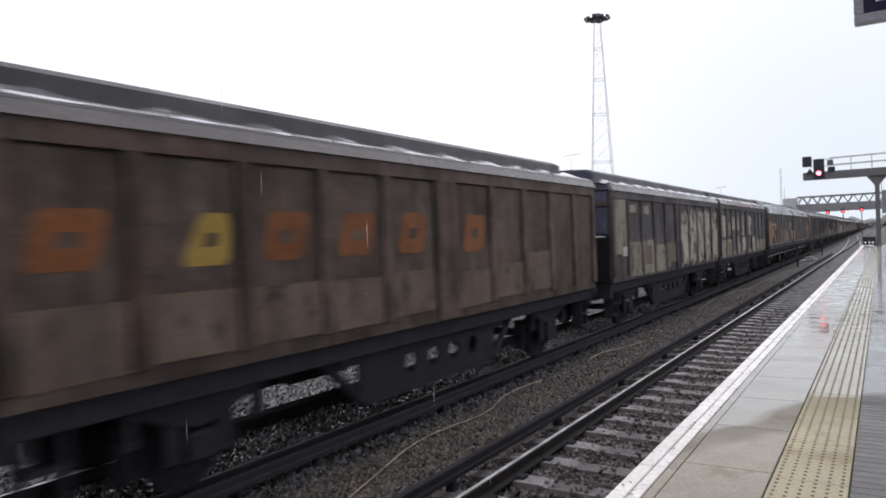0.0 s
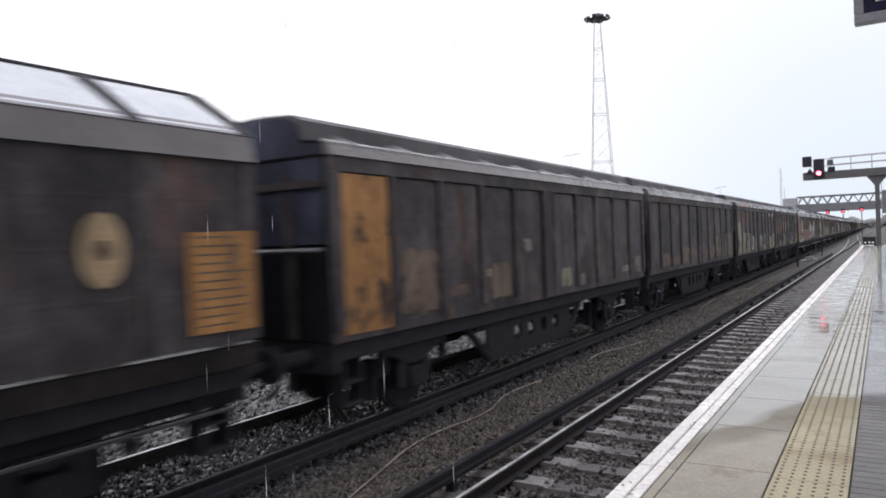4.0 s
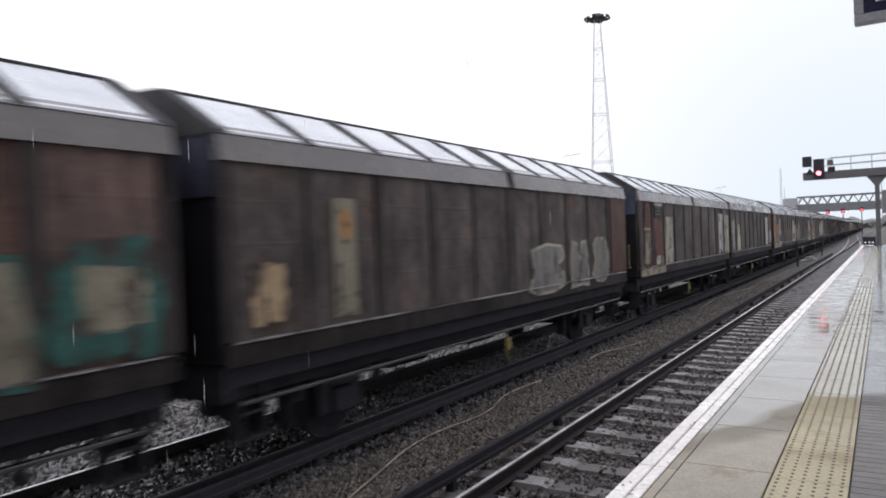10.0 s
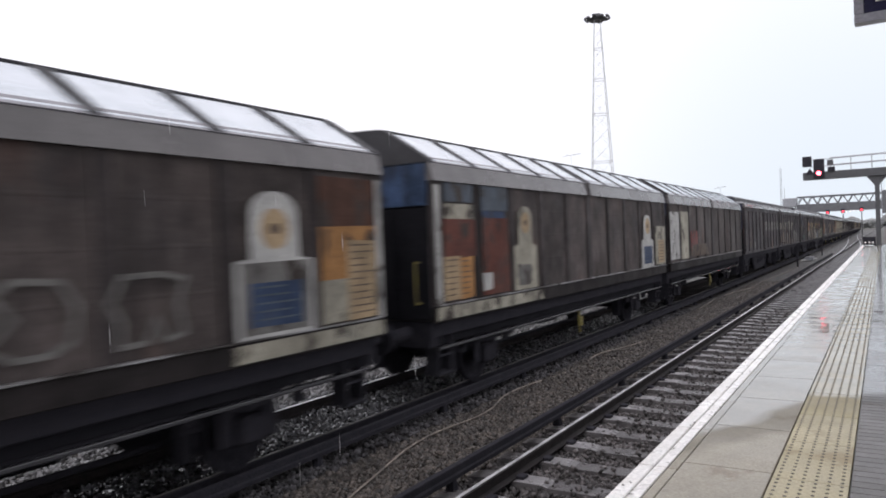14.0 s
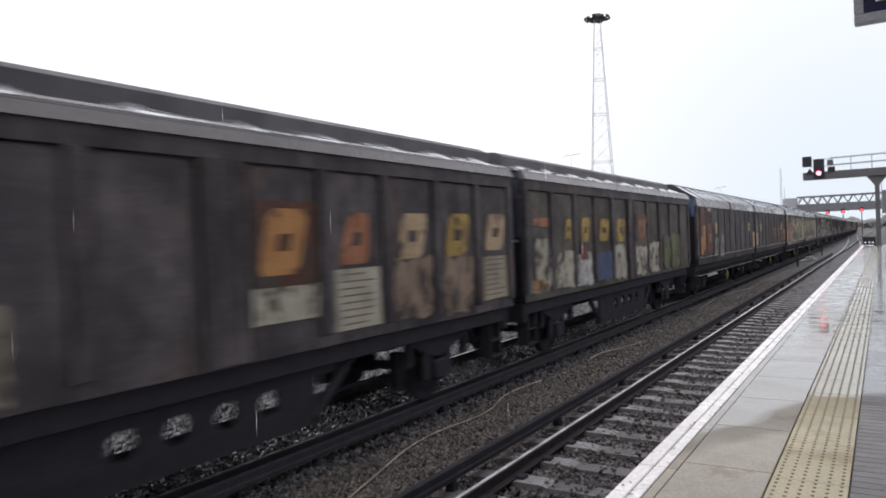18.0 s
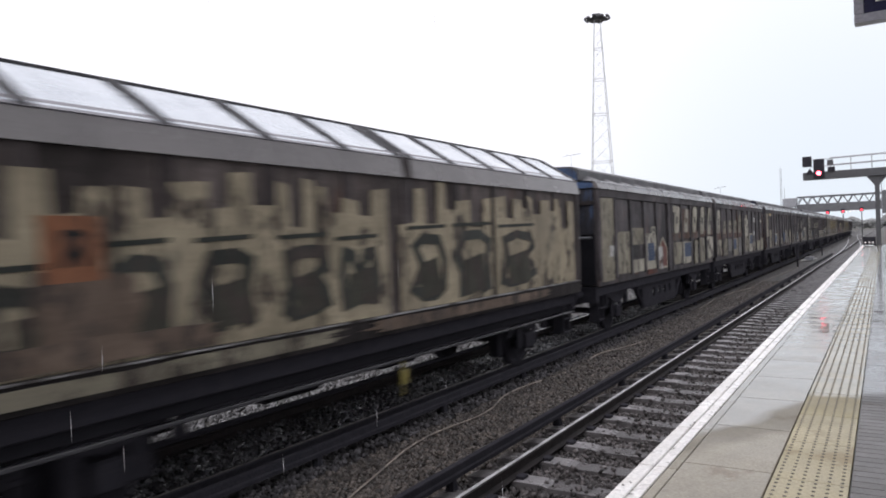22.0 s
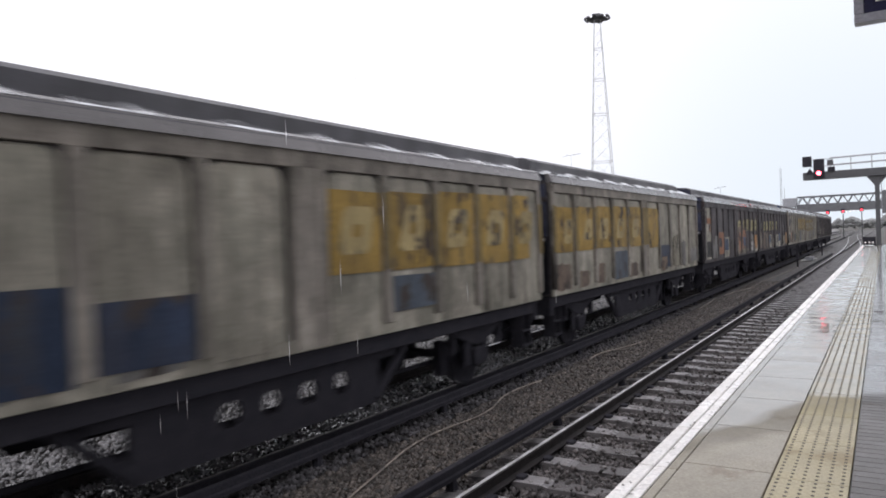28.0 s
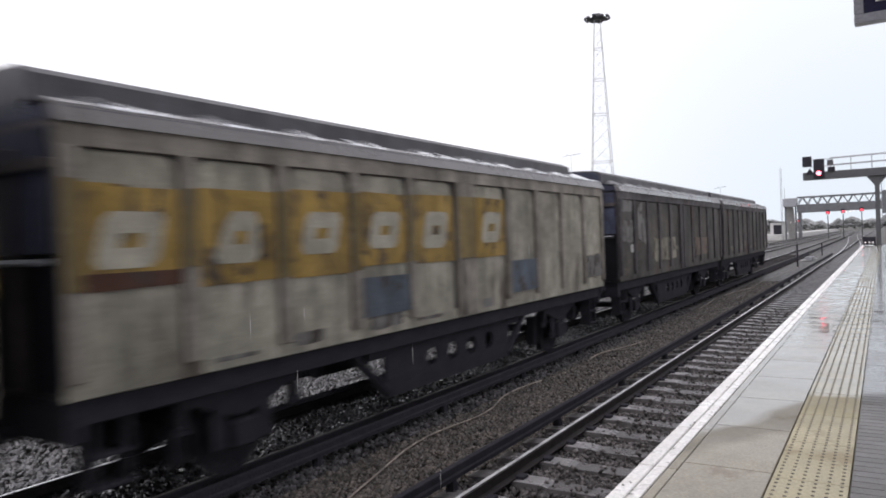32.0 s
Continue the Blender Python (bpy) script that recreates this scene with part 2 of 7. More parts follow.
# conductor rails beside the running rails
def conductor(x, y0, y1, curve):
    s = Solid()
    y = y0
    while y < y1:
        e = min(y + 15, y1)
        i, n = len(s.v), 8
        pr = [(-0.05, -0.06), (0.05, -0.06), (0.05, -0.02), (0.035, 0.0), (0.035, 0.06), (0.03, 0.07), (-0.03, 0.07), (-0.035, 0.06)]
        s.v += [(px + x + curve(y), y, pz) for px, pz in pr] + [(px + x + curve(e), e, pz) for px, pz in pr]
        s.f += [[i + k, i + (k + 1) % n, i + n + (k + 1) % n, i + n + k] for k in range(n)]
        y = e
    s.f += [list(reversed(range(8)))]
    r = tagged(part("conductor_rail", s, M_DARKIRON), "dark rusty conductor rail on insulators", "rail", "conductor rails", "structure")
    pot = Solid().tube((0, 0, -0.19), (0, 0, -0.06), 0.075, 0.05, 8).mesh("insulator")
    y = y0 + 1
    while y < min(y1, 45):
        part("insulator", pot, M_DARKIRON, r, at=pose(x + curve(y), y, 0))
        y += 2.8
    return r


conductor(-3.86, -20, 70, straight)
conductor(-5.70, -20, 160, bend)


def sleeper_mesh():
    s = Solid()
    n = 0.125
    top = [(-1.25, -0.18), (-1.0, -0.157), (-0.36, -0.157), (-0.30, -0.172), (0.30, -0.172), (0.36, -0.157), (1.0, -0.157), (1.25, -0.18)]
    s.prism([(-1.25, -0.33), (1.25, -0.33)] + list(reversed(top)), -n, n, 0.012)
    return s.mesh("sleeper")


SLEEPER = sleeper_mesh()
SEAT = Solid().box(-0.66, -0.37, -0.122, 0.122, -0.17, -0.152, 0.006).mesh("rail_seat")
CLIP = Solid().box(-0.05, 0.05, -0.06, 0.06, -0.155, -0.115, 0.01).mesh("rail_clip")


def lay_sleepers(name, label, centre, y0, n, step, curve, mat):
    t = thing(name, label, "railway track", "", "structure")
    for i in range(n):
        y = y0 + i * step
        part("sleeper", SLEEPER, mat, t, at=pose(centre + curve(y), y, 0))
        if y < 30 and centre > -4:
            part("rail_seat", SEAT, M_PAD, t, at=pose(centre, y, 0))
            part("rail_seat", SEAT, M_PAD, t, at=pose(centre, y, 0, 0, 0, 180))
        if y < 16 and centre > -4:
            for d in (-0.87, -0.64, 0.64, 0.87):
                part("rail_clip", CLIP, M_DARKIRON, t, at=pose(centre + d, y, 0))
    return t


lay_sleepers("platform_track", "grey wet concrete sleepers of the track beside the platform", -2.70, -4.42, 120, 0.70, straight, M_SLEEPER)
# oily sleepers, their colour also lowered for the shade under the train
M_OILSHADESLEEPER = surf("oiled_shaded_sleeper", (0.046, 0.042, 0.042), (0.03, 0.028, 0.029), 5, 0.9, bump=0.4, spec=0.1)
lay_sleepers("train_track", "oily sleepers, darkened for the shade of the goods train", TRAIN_X, -6.9, 117, 0.70, bend, M_OILSHADESLEEPER)
for c in FAR_TRACKS:
    lay_sleepers("far_track", "wet concrete sleepers of a further track", c, 0.0, 60, 0.70, bend, M_SLEEPER)


def scatter(name, label, mat, x0, x1, y0, y1, count, size, z, power=1.0):
    """Loose stones, each an uneven little block, as one sheet of stuff; denser where the camera is near."""
    rng = np.random.default_rng(count)
    base = np.array([[a, b, c] for c in (-1, 1) for b in (-1, 1) for a in (-1, 1)], float) * 0.5
    faces = np.array([(0, 2, 3, 1), (4, 5, 7, 6), (0, 1, 5, 4), (2, 6, 7, 3), (0, 4, 6, 2), (1, 3, 7, 5)])
    v = base[None] * (1 + rng.uniform(-0.45, 0.45, (count, 8, 3)))
    v *= size * rng.uniform(0.55, 1.35, (count, 1, 1)) * rng.uniform(0.7, 1.2, (count, 1, 3))
    q = rng.normal(size=(count, 4))
    q /= np.linalg.norm(q, axis=1, keepdims=True)
    w, a, b, c = q.T
    rot = np.stack([1 - 2 * (b * b + c * c), 2 * (a * b - c * w), 2 * (a * c + b * w), 2 * (a * b + c * w), 1 - 2 * (a * a + c * c), 2 * (b * c - a * w),
                    2 * (a * c - b * w), 2 * (b * c + a * w), 1 - 2 * (a * a + b * b)], 1).reshape(-1, 3, 3)
    v = np.einsum("nij,nkj->nki", rot, v)
    u = rng.uniform(0, 1, count) ** power
    v += np.stack([rng.uniform(x0, x1, count), y0 + (y1 - y0) * u, z + rng.uniform(-0.012, 0.022, count)], 1)[:, None]
    f = (faces[None] + 8 * np.arange(count)[:, None, None]).reshape(-1, 4)
    me = bpy.data.meshes.new(name)
    me.vertices.add(count * 8)
    me.vertices.foreach_set("co", v.reshape(-1))
    me.loops.add(len(f) * 4)
    me.loops.foreach_set("vertex_index", f.reshape(-1))
    me.polygons.add(len(f))
    me.polygons.foreach_set("loop_start", np.arange(0, len(f) * 4, 4))
    me.update(calc_edges=True)
    return tagged(part(name, me, mat), label, "ballast", kind="stuff")


def by_island(m, low, high):
    """Lets each loose stone take its own shade."""
    n, l = m.node_tree.nodes, m.node_tree.links
    b = n["Principled BSDF"]
    geo = n.new("ShaderNodeNewGeometry")
    r = n.new("ShaderNodeMapRange")
    r.inputs["To Min"].default_value, r.inputs["To Max"].default_value = low, high
    l.new(geo.outputs["Random Per Island"], r.inputs["Value"])
    old = b.inputs["Base Color"].links[0].from_socket
    hs = n.new("ShaderNodeHueSaturation")
    l.new(old, hs.inputs["Color"])
    l.new(r.outputs[0], hs.inputs["Value"])
    l.new(hs.outputs[0], b.inputs["Base Color"])


M_TRACKSTONE = surf("track_ballast_stone", (0.082, 0.074, 0.073), (0.038, 0.034, 0.034), 5, 0.6, bump=0.5, fine=30, wet=0.2)
by_island(M_TRACKSTONE, 0.35, 2.1)
by_island(M_STONE, 0.4, 2.0)
by_island(M_GREYSTONE, 0.5, 1.7)
M_WETSTONE = surf("wet_four_foot_stone", (0.08, 0.08, 0.086), (0.035, 0.035, 0.038), 5, 0.18, bump=0.4, fine=30, wet=0.1, spec=0.7)
by_island(M_WETSTONE, 0.3, 2.2)
# oil and the train's shade are both in this stone colour
M_OILSHADESTONE = surf("oily_shaded_stone", (0.052, 0.049, 0.052), (0.032, 0.031, 0.033), 5, 0.75, bump=0.5, wet=0.1, spec=0.3)
by_island(M_OILSHADESTONE, 0.5, 2.0)
scatter("six_foot_ballast", "loose brown ballast stones between the two tracks", M_STONE, -5.45, -3.95, 3.5, 38, 34000, 0.037, -0.215, 1.9)
scatter("platform_track_ballast", "wet grey-brown ballast stones between the sleepers", M_TRACKSTONE, -3.95, -1.45, 4.5, 34, 36000, 0.036, -0.238, 1.9)
scatter("near_track_ballast", "wet ballast stones of the track beside the platform end", M_TRACKSTONE, -3.95, -1.45, -5, 4.5, 6000, 0.036, -0.238)
scatter("near_six_foot_ballast", "loose brown ballast stones between the tracks", M_STONE, -5.45, -3.95, -5, 3.5, 4500, 0.037, -0.215)
scatter("scattered_ballast", "ballast stones lying on the sleepers", M_TRACKSTONE, -3.2, -1.45, 4.5, 26, 1300, 0.034, -0.165, 1.7)
scatter("train_track_ballast", "oily ballast stones, darkened for the shade of the train", M_OILSHADESTONE, -6.2, -5.4, 1.5, 24, 5000, 0.05, -0.19, 1.7)
scatter("four_foot_ballast", "wet grey ballast stones between the rails under the train", M_WETSTONE, -8.35, -6.25, 1.5, 26, 15000, 0.05, -0.175, 1.7)
scatter("yard_ballast", "pale wet ballast stones beyond the train", M_GREYSTONE, -11.9, -8.3, 1.5, 34, 24000, 0.05, -0.19, 1.6)

# ---- the platform ----
EDGE, TOP = -1.39, 0.915
END = 61.0
platform = Solid()
platform.box(EDGE + 0.14, 7.0, -30, END, -0.34, TOP - 0.045)
platform.box(EDGE + 0.03, EDGE + 0.14, -30, END, TOP - 0.20, TOP - 0.045)
plat = tagged(part("platform", platform, M_PALE), "long wet concrete station platform with a white edge", "platform", kind="structure")


def row_of(name, mat, x0, x1, y0, y1, step, gap, thick=0.05, chamfer=0.004, lift=0.0):
    me = Solid().box(x0 + gap / 2, x1 - gap / 2, gap / 2, step - gap / 2, TOP - thick, TOP + lift, chamfer).mesh(name)
    y = y0
    while y < y1 - 0.01:
        part(name, me, mat, plat, at=pose(0, y, 0))
        y += step


row_of("edge_stone", M_WHITE, EDGE, -1.285, -6.48, END, 1.0, 0.012, 0.06, 0.006)
row_of("white_stone", M_WHITE, -1.285, -1.205, -6.48, END, 1.0, 0.010)
row_of("gutter_stone", M_SLAB, -1.205, -1.14, -6.48, END, 1.0, 0.005, 0.05, 0.004, -0.004)
row_of("paving_slab", M_SLAB, -1.14, -0.612, -6.55, END, 1.02, 0.010)
M_BLISTER = surf("worn_blister", (0.13, 0.115, 0.085), (0.09, 0.08, 0.06), 9, 0.5, bump=0.1)


def tactile():
    s = Solid().box(-0.607, -0.207, 0.004, 0.834, TOP - 0.05, TOP, 0.004)
    flat = len(s.f)
    for i in range(6):
        for j in range(12):
            x, y = -0.607 + 0.4 * (i + 0.5) / 6, 0.838 * (j + 0.5) / 12
            s.tube((x, y, TOP - 0.001), (x, y, TOP + 0.005), 0.0115, 0.008, 6)
    me = s.mesh("tactile_slab")
    me.materials.append(M_TACTILE)
    me.materials.append(M_BLISTER)
    me.polygons.foreach_set("material_index", [0] * flat + [1] * (len(me.polygons) - flat))
    return me


TACTILE = tactile()
y = -6.288
while y < 46:
    part("tactile_slab", TACTILE, M_TACTILE, plat, at=pose(0, y, 0))
    y += 0.838
part("plain_strip", Solid().box(-0.607, -0.207, y, END, TOP - 0.05, TOP, 0.004), M_SLAB, plat)
row_of("paver_course", M_PAVER, -0.203, 0.05, -6.2, 20, 0.104, 0.008)
part("paved_rest", Solid().box(-0.203, 0.05, 20.2, END, TOP - 0.05, TOP - 0.002), M_PAVER, plat)
part("paved_back", Solid().box(0.055, 7.0, -30, END, TOP - 0.05, TOP - 0.003), M_PAVER, plat)



def paint_chips():
    """Where the white paint has come off along the joint of the edge stones."""
    rng = random.Random(21)
    chips = []
    for i in range(4):
        n = rng.randint(6, 9)
        s = Solid()
        s.v = [(0.010 * math.cos(q * 6.283 / n) * rng.uniform(0.4, 1.2), 0.020 * math.sin(q * 6.283 / n) * rng.uniform(0.4, 1.2), 0) for q in range(n)]
        s.f = [list(range(n))]
        chips.append(s.mesh("paint_chip"))
    for i in range(75):
        x = rng.choice((-1.285, -1.285, -1.33, -1.215, -1.37)) + rng.uniform(-0.02, 0.02)
        part("paint_chip", rng.choice(chips), M_CHIP, plat, at=pose(x, rng.uniform(2.6, 17.0), TOP + 0.0015, 0, 0, rng.uniform(0, 360)))


M_CHIP = surf("bare_edge_stone", (0.16, 0.145, 0.125), (0.09, 0.082, 0.072), 9, 0.6, bump=0.2)
paint_chips()

# ---- what stands along the line ----
def cantilever_signal():
    g = thing("signal_gantry", "dark steel cantilever signal gantry with a railing and a red light", "signal", at=pose(0, 60, 0))
    x0, x1, zb, zt = -5.05, 3.2, 5.92, 6.48
    post = Solid()
    post.box(-0.47, -0.17, -0.15, 0.15, TOP, 5.9, 0.02)
    post.box(-0.62, -0.02, -0.25, 0.25, TOP, TOP + 0.08, 0.01)
    part("post", post, M_GREYPAINT, g)
    part("bracket", Solid().prism([(-0.95, 5.9), (-0.5, 5.3), (-0.14, 5.3), (0.3, 5.9)], -0.2, 0.2), M_GREYPAINT, g)
    part("beam", Solid().box(x0, x1, -0.4, 0.4, zb, zt, 0.02), M_GREYPAINT, g)
    part("ladder", Solid().box(-0.08, -0.04, -0.2, -0.16, TOP, 6.0).box(0.28, 0.32, -0.2, -0.16, TOP, 6.0), M_STEEL, g)
    for z in (6.98, 7.5):
        part("handrail", Solid().tube((-3.2, -0.42, z - 0.05), (x1, -0.42, z + 0.04), 0.03), M_STEEL, g)
        part("handrail", Solid().tube((x0 + 0.5, 0.42, z - 0.05), (x1, 0.42, z + 0.04), 0.03), M_STEEL, g)
    for x in (-3.2, -1.9, -0.6, 0.9, 2.4):
        part("railing_post", Solid().tube((x, -0.42, zt), (x, -0.42, 7.5), 0.03), M_STEEL, g)
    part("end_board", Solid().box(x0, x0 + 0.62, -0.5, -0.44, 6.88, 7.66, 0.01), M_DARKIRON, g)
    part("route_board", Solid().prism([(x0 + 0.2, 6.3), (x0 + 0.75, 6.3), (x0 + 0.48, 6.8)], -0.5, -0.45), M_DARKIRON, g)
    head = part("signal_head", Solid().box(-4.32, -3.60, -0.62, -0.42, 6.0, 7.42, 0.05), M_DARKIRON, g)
    part("lens", Solid().tube((-3.98, -0.66, 6.36), (-3.98, -0.62, 6.36), 0.16, n=16), M_RED, head, "lit red lens")
    part("hood", Solid().box(-4.18, -3.78, -0.84, -0.62, 6.56, 6.60, 0.01), M_DARKIRON, head)
    part("junction_box", Solid().box(-3.42, -3.02, -0.55, -0.42, 6.9, 7.3, 0.02), M_GREYPAINT, g)
    part("relay_case", Solid().box(-3.4, -2.92, -0.55, -0.42, 6.45, 6.78, 0.02), M_DARKIRON, g)


cantilever_signal()


def platform_barrier():
    b = thing("platform_end_barrier", "low dark platform end barrier with white reflectors", "barrier", at=pose(-1.3, 59.4, TOP))
    part("board", Solid().box(0.0, 0.8, -0.06, 0.06, 0.05, 0.62, 0.02), M_DARKIRON, b)
    for x in (0.05, 0.7):
        part("foot", Solid().box(x, x + 0.06, -0.3, 0.3, 0, 0.06, 0.01), M_DARKIRON, b)
    for x in (0.15, 0.4, 0.62):
        part("reflector", Solid().tube((x, -0.09, 0.22), (x, -0.06, 0.22), 0.06, n=10), M_WHITE, b)


platform_barrier()


def high_mast():
    """A tapered lattice mast with a ring of floodlights."""
    m = thing("floodlight_mast", "tall pale lattice floodlight mast in the yard", "mast", at=pose(-34.7, 100.7, -0.34, 0, 0, 24))
    h, wb, wt = 34.0, 2.0, 0.42
    for sx in (-1, 1):
        for sy in (-1, 1):
            part("leg", Solid().tube((sx * wb, sy * wb, 0), (sx * wt, sy * wt, h), 0.05, 0.035, 6), M_MAST, m)

    def at(z, sx, sy):
        w = wb + (wt - wb) * z / h
        return (sx * w, sy * w, z)
    z, step = 0.0, 3.9
    side_of = (((-1, -1), (1, -1)), ((1, -1), (1, 1)), ((1, 1), (-1, 1)), ((-1, 1), (-1, -1)))
    i = 0
    while z < h - 1.2:
        e = min(z + step, h)
        for (a, b) in side_of:
            part("brace", Solid().tube(at(z, *a), at(e, *b), 0.014, n=4), M_MAST, m)
            part("brace", Solid().tube(at(z, *b), at(e, *a), 0.014, n=4), M_MAST, m)
            if i % 3 == 0:
                part("ring_bar", Solid().tube(at(e, *a), at(e, *b), 0.04, n=4), M_MAST, m)
        z, step, i = e, max(1.5, step * 0.9), i + 1
    part("platform_deck", Solid().tube((0, 0, h), (0, 0, h + 0.25), 1.1, 1.5, 12), M_GREYPAINT, m)
    for k in range(10):
        a = k * 0.628
        part("floodlight", Solid().box(-0.3, 0.3, -0.16, 0.16, -0.16, 0.16, 0.04), M_GREYPAINT, m, at=pose(1.7 * math.cos(a), 1.7 * math.sin(a), h + 0.28 + 0.10 * (k % 2), -35, 0, 90 + k * 36))
    part("head_box", Solid().box(-0.4, 0.4, -0.4, 0.4, h + 0.25, h + 1.0, 0.05), M_GREYPAINT, m)


high_mast()


def yard_lamp(x, y, top, arm, label, mat=M_MAST):
    p = thing("yard_lamp", label, "lamp post", at=pose(x, y, -0.34))
    part("pole", Solid().tube((0, 0, 0), (0, 0, top), 0.05, 0.03 if arm else 0.04, 8), mat, p)
    if arm:
        part("arm", Solid().tube((-arm, 0, top - 0.15), (arm, 0, top + 0.1), 0.03, n=6), M_MAST, p)
        for e in (-arm * 0.4, arm * 0.3, arm * 0.7):
            part("lamp_head", Solid().box(e - 0.14, e + 0.14, -0.1, 0.1, top + 0.02, top + 0.14, 0.03), M_MAST, p)


yard_lamp(-39.2, 100.0, 14.79, 1.6, "slim grey yard lamp with a cross arm")
yard_lamp(-27.5, 150.0, 11.35, 1.2, "slim grey yard lamp further along the yard")
yard_lamp(-19.5, 176.0, 16.3, 0, "thin grey radio pole beside the footbridge", M_STEEL)
yard_lamp(-18.85, 172.3, 15.9, 0, "second thin grey radio pole beside the footbridge", M_STEEL)
yard_lamp(-18.4, 173.0, 11.6, 0, "short thick pole beside the footbridge", M_STEEL)


M_BRIDGE = surf("weathered_bridge_paint", (0.115, 0.12, 0.13), (0.085, 0.09, 0.098), 1.2, 0.7, bump=0.1)


def footbridge():
    b = thing("footbridge", "dark steel lattice footbridge across all the tracks", "footbridge", at=pose(0, 170, 0))
    x0, x1, z0, z1 = -15.6, 9.0, 7.25, 8.95
    for y in (-1.4, 1.4):
        part("bottom_girder", Solid().box(x0, x1, y - 0.12, y + 0.12, 5.55, z0, 0.02), M_BRIDGE, b)
        part("top_chord", Solid().box(x0, x1, y - 0.12, y + 0.12, z1 - 0.28, z1, 0.02), M_BRIDGE, b)
        n = 26
        for i in range(n):
            a, c = x0 + (x1 - x0) * i / n, x0 + (x1 - x0) * (i + 1) / n
            up = i % 2 == 0
            part("diagonal", Solid().tube((a, y, z0 if up else z1), (c, y, z1 if up else z0), 0.09, n=5), M_BRIDGE, b)
    part("deck", Solid().box(x0, x1, -1.3, 1.3, 6.4, 6.6), M_BRIDGE, b)
    for x in (-15.2, 1.5):
        part("pier", Solid().box(x - 0.3, x + 0.3, -0.9, 0.9, -0.3, 5.6, 0.02), M_BRIDGE, b)
    part("stair_landing", Solid().box(-18.3, -15.65, -1.6, 1.6, 6.9, 8.7, 0.04), M_STEEL, b, "grey steel stair landing")
    for x in (-18.0, -16.0):
        part("landing_post", Solid().box(x - 0.15, x + 0.15, -0.15, 0.15, -0.3, 6.9, 0.02), M_BRIDGE, b)
    tread = Solid().box(-18.2, -16.6, 0, 0.32, -0.65, 0).mesh("step")
    for i in range(18):
        part("step", tread, M_PALE, b, "pale concrete step", at=pose(0, 1.7 + i * 0.3, 6.95 - i * 0.37))
    part("lift_tower", Solid().box(3.0, 6.4, -2.2, 2.0, -0.3, 10.0, 0.05), M_BRIDGE, b)
    part("pillar", Solid().box(-0.15, 0.65, -1.8, -1.4, 4.6, 9.3, 0.05), M_BRIDGE, b)


footbridge()


def far_platform():
    p = thing("far_platform", "far wet station platform with a small waiting shelter", "platform", "", "structure")
    part("platform_top", Solid().box(-26.0, -19.6, 178, 420, -0.34, 0.92, 0.03), M_PALE, p)
    s = thing("waiting_shelter", "small grey waiting shelter with a dark doorway on the far platform", "shelter", at=pose(-22.0, 190, 0.92))
    part("wall", Solid().box(-1.6, 1.2, 0, 6, 0, 2.9, 0.04), M_PALE, s)
    part("doorway", Solid().box(-0.9, 1.0, -0.03, 0.0, 0.0, 2.3), M_DARKIRON, s)
    part("roof", Solid().box(-1.9, 1.5, -0.3, 6.3, 2.9, 3.1, 0.03), M_GREYPAINT, s)


far_platform()


def far_signal(x, y, z):
    s = thing("far_signal", "distant red signal light on a dark post", "signal", "distant signals", at=pose(x, y, 0))
    part("post", Solid().box(-0.09, 0.09, 0.1, 0.28, -0.34, z - 0.5, 0.01), M_GREYPAINT, s)
    part("head", Solid().box(-0.35, 0.35, -0.1, 0.1, z - 0.35, z + 0.5, 0.04), M_DARKIRON, s)
    part("lens", Solid().tube((0, -0.16, z), (0, -0.1, z), 0.17, n=12), M_FARRED, s, "lit red lens")


for px, py, pz in ((-18.7, 205, 4.1), (-9.83, 168, 5.3), (-7.05, 168, 5.4), (-3.73, 168, 5.55)):
    far_signal(px, py, pz)
lamps = thing("far_platform_lamps", "row of small white lamps under the footbridge", "lamp", at=pose(0, 168.2, 0))
for i, (lx, lz) in enumerate(((-16.8, 3.6), (-16.0, 3.65), (-6.5, 5.42), (-5.75, 5.44), (-5.13, 5.46), (-4.45, 5.48))):
    part("lamp", Solid().box(lx - 0.09, lx + 0.09, -0.06, 0.06, lz - 0.06, lz + 0.06, 0.02), M_LAMP, lamps)


def treeline():
    """Trees far behind the station, in many uneven clumps; the mist is in their pale colour."""
    rng = random.Random(4)
    bm = bmesh.new()
    for i in range(3600):
        x = rng.uniform(-130, 60)
        s = rng.uniform(0.45, 1.2)
        tall = 7.5 + 1.6 * math.sin(x * 0.045) + 1.5 * math.sin(x * 0.21) + 1.2 * math.sin(x * 0.57)
        h = tall * math.sqrt(rng.uniform(0.0, 1.0))
        bmesh.ops.create_icosphere(bm, subdivisions=1, radius=s, matrix=Matrix.Translation((x, 620 + rng.uniform(-8, 18), max(0.3, h))) @ Matrix.Diagonal((1.5, 1, rng.uniform(0.7, 1.3), 1)))
    for v in bm.verts:
        v.co += Vector((rng.uniform(-1, 1), rng.uniform(-1, 1), rng.uniform(-1, 1))) * 0.3
    me = bpy.data.meshes.new("far_trees")
    bm.to_mesh(me)
    bm.free()
    # foliage colour lightened towards grey to stand for the mist
    tagged(part("far_trees", me, surf("mist_paled_foliage", (0.30, 0.31, 0.31), (0.22, 0.23, 0.23), 0.3, 0.9, bump=0.5, fine=2)), "grey-green trees on the horizon, paled in colour for mist", "trees", kind="stuff")


treeline()


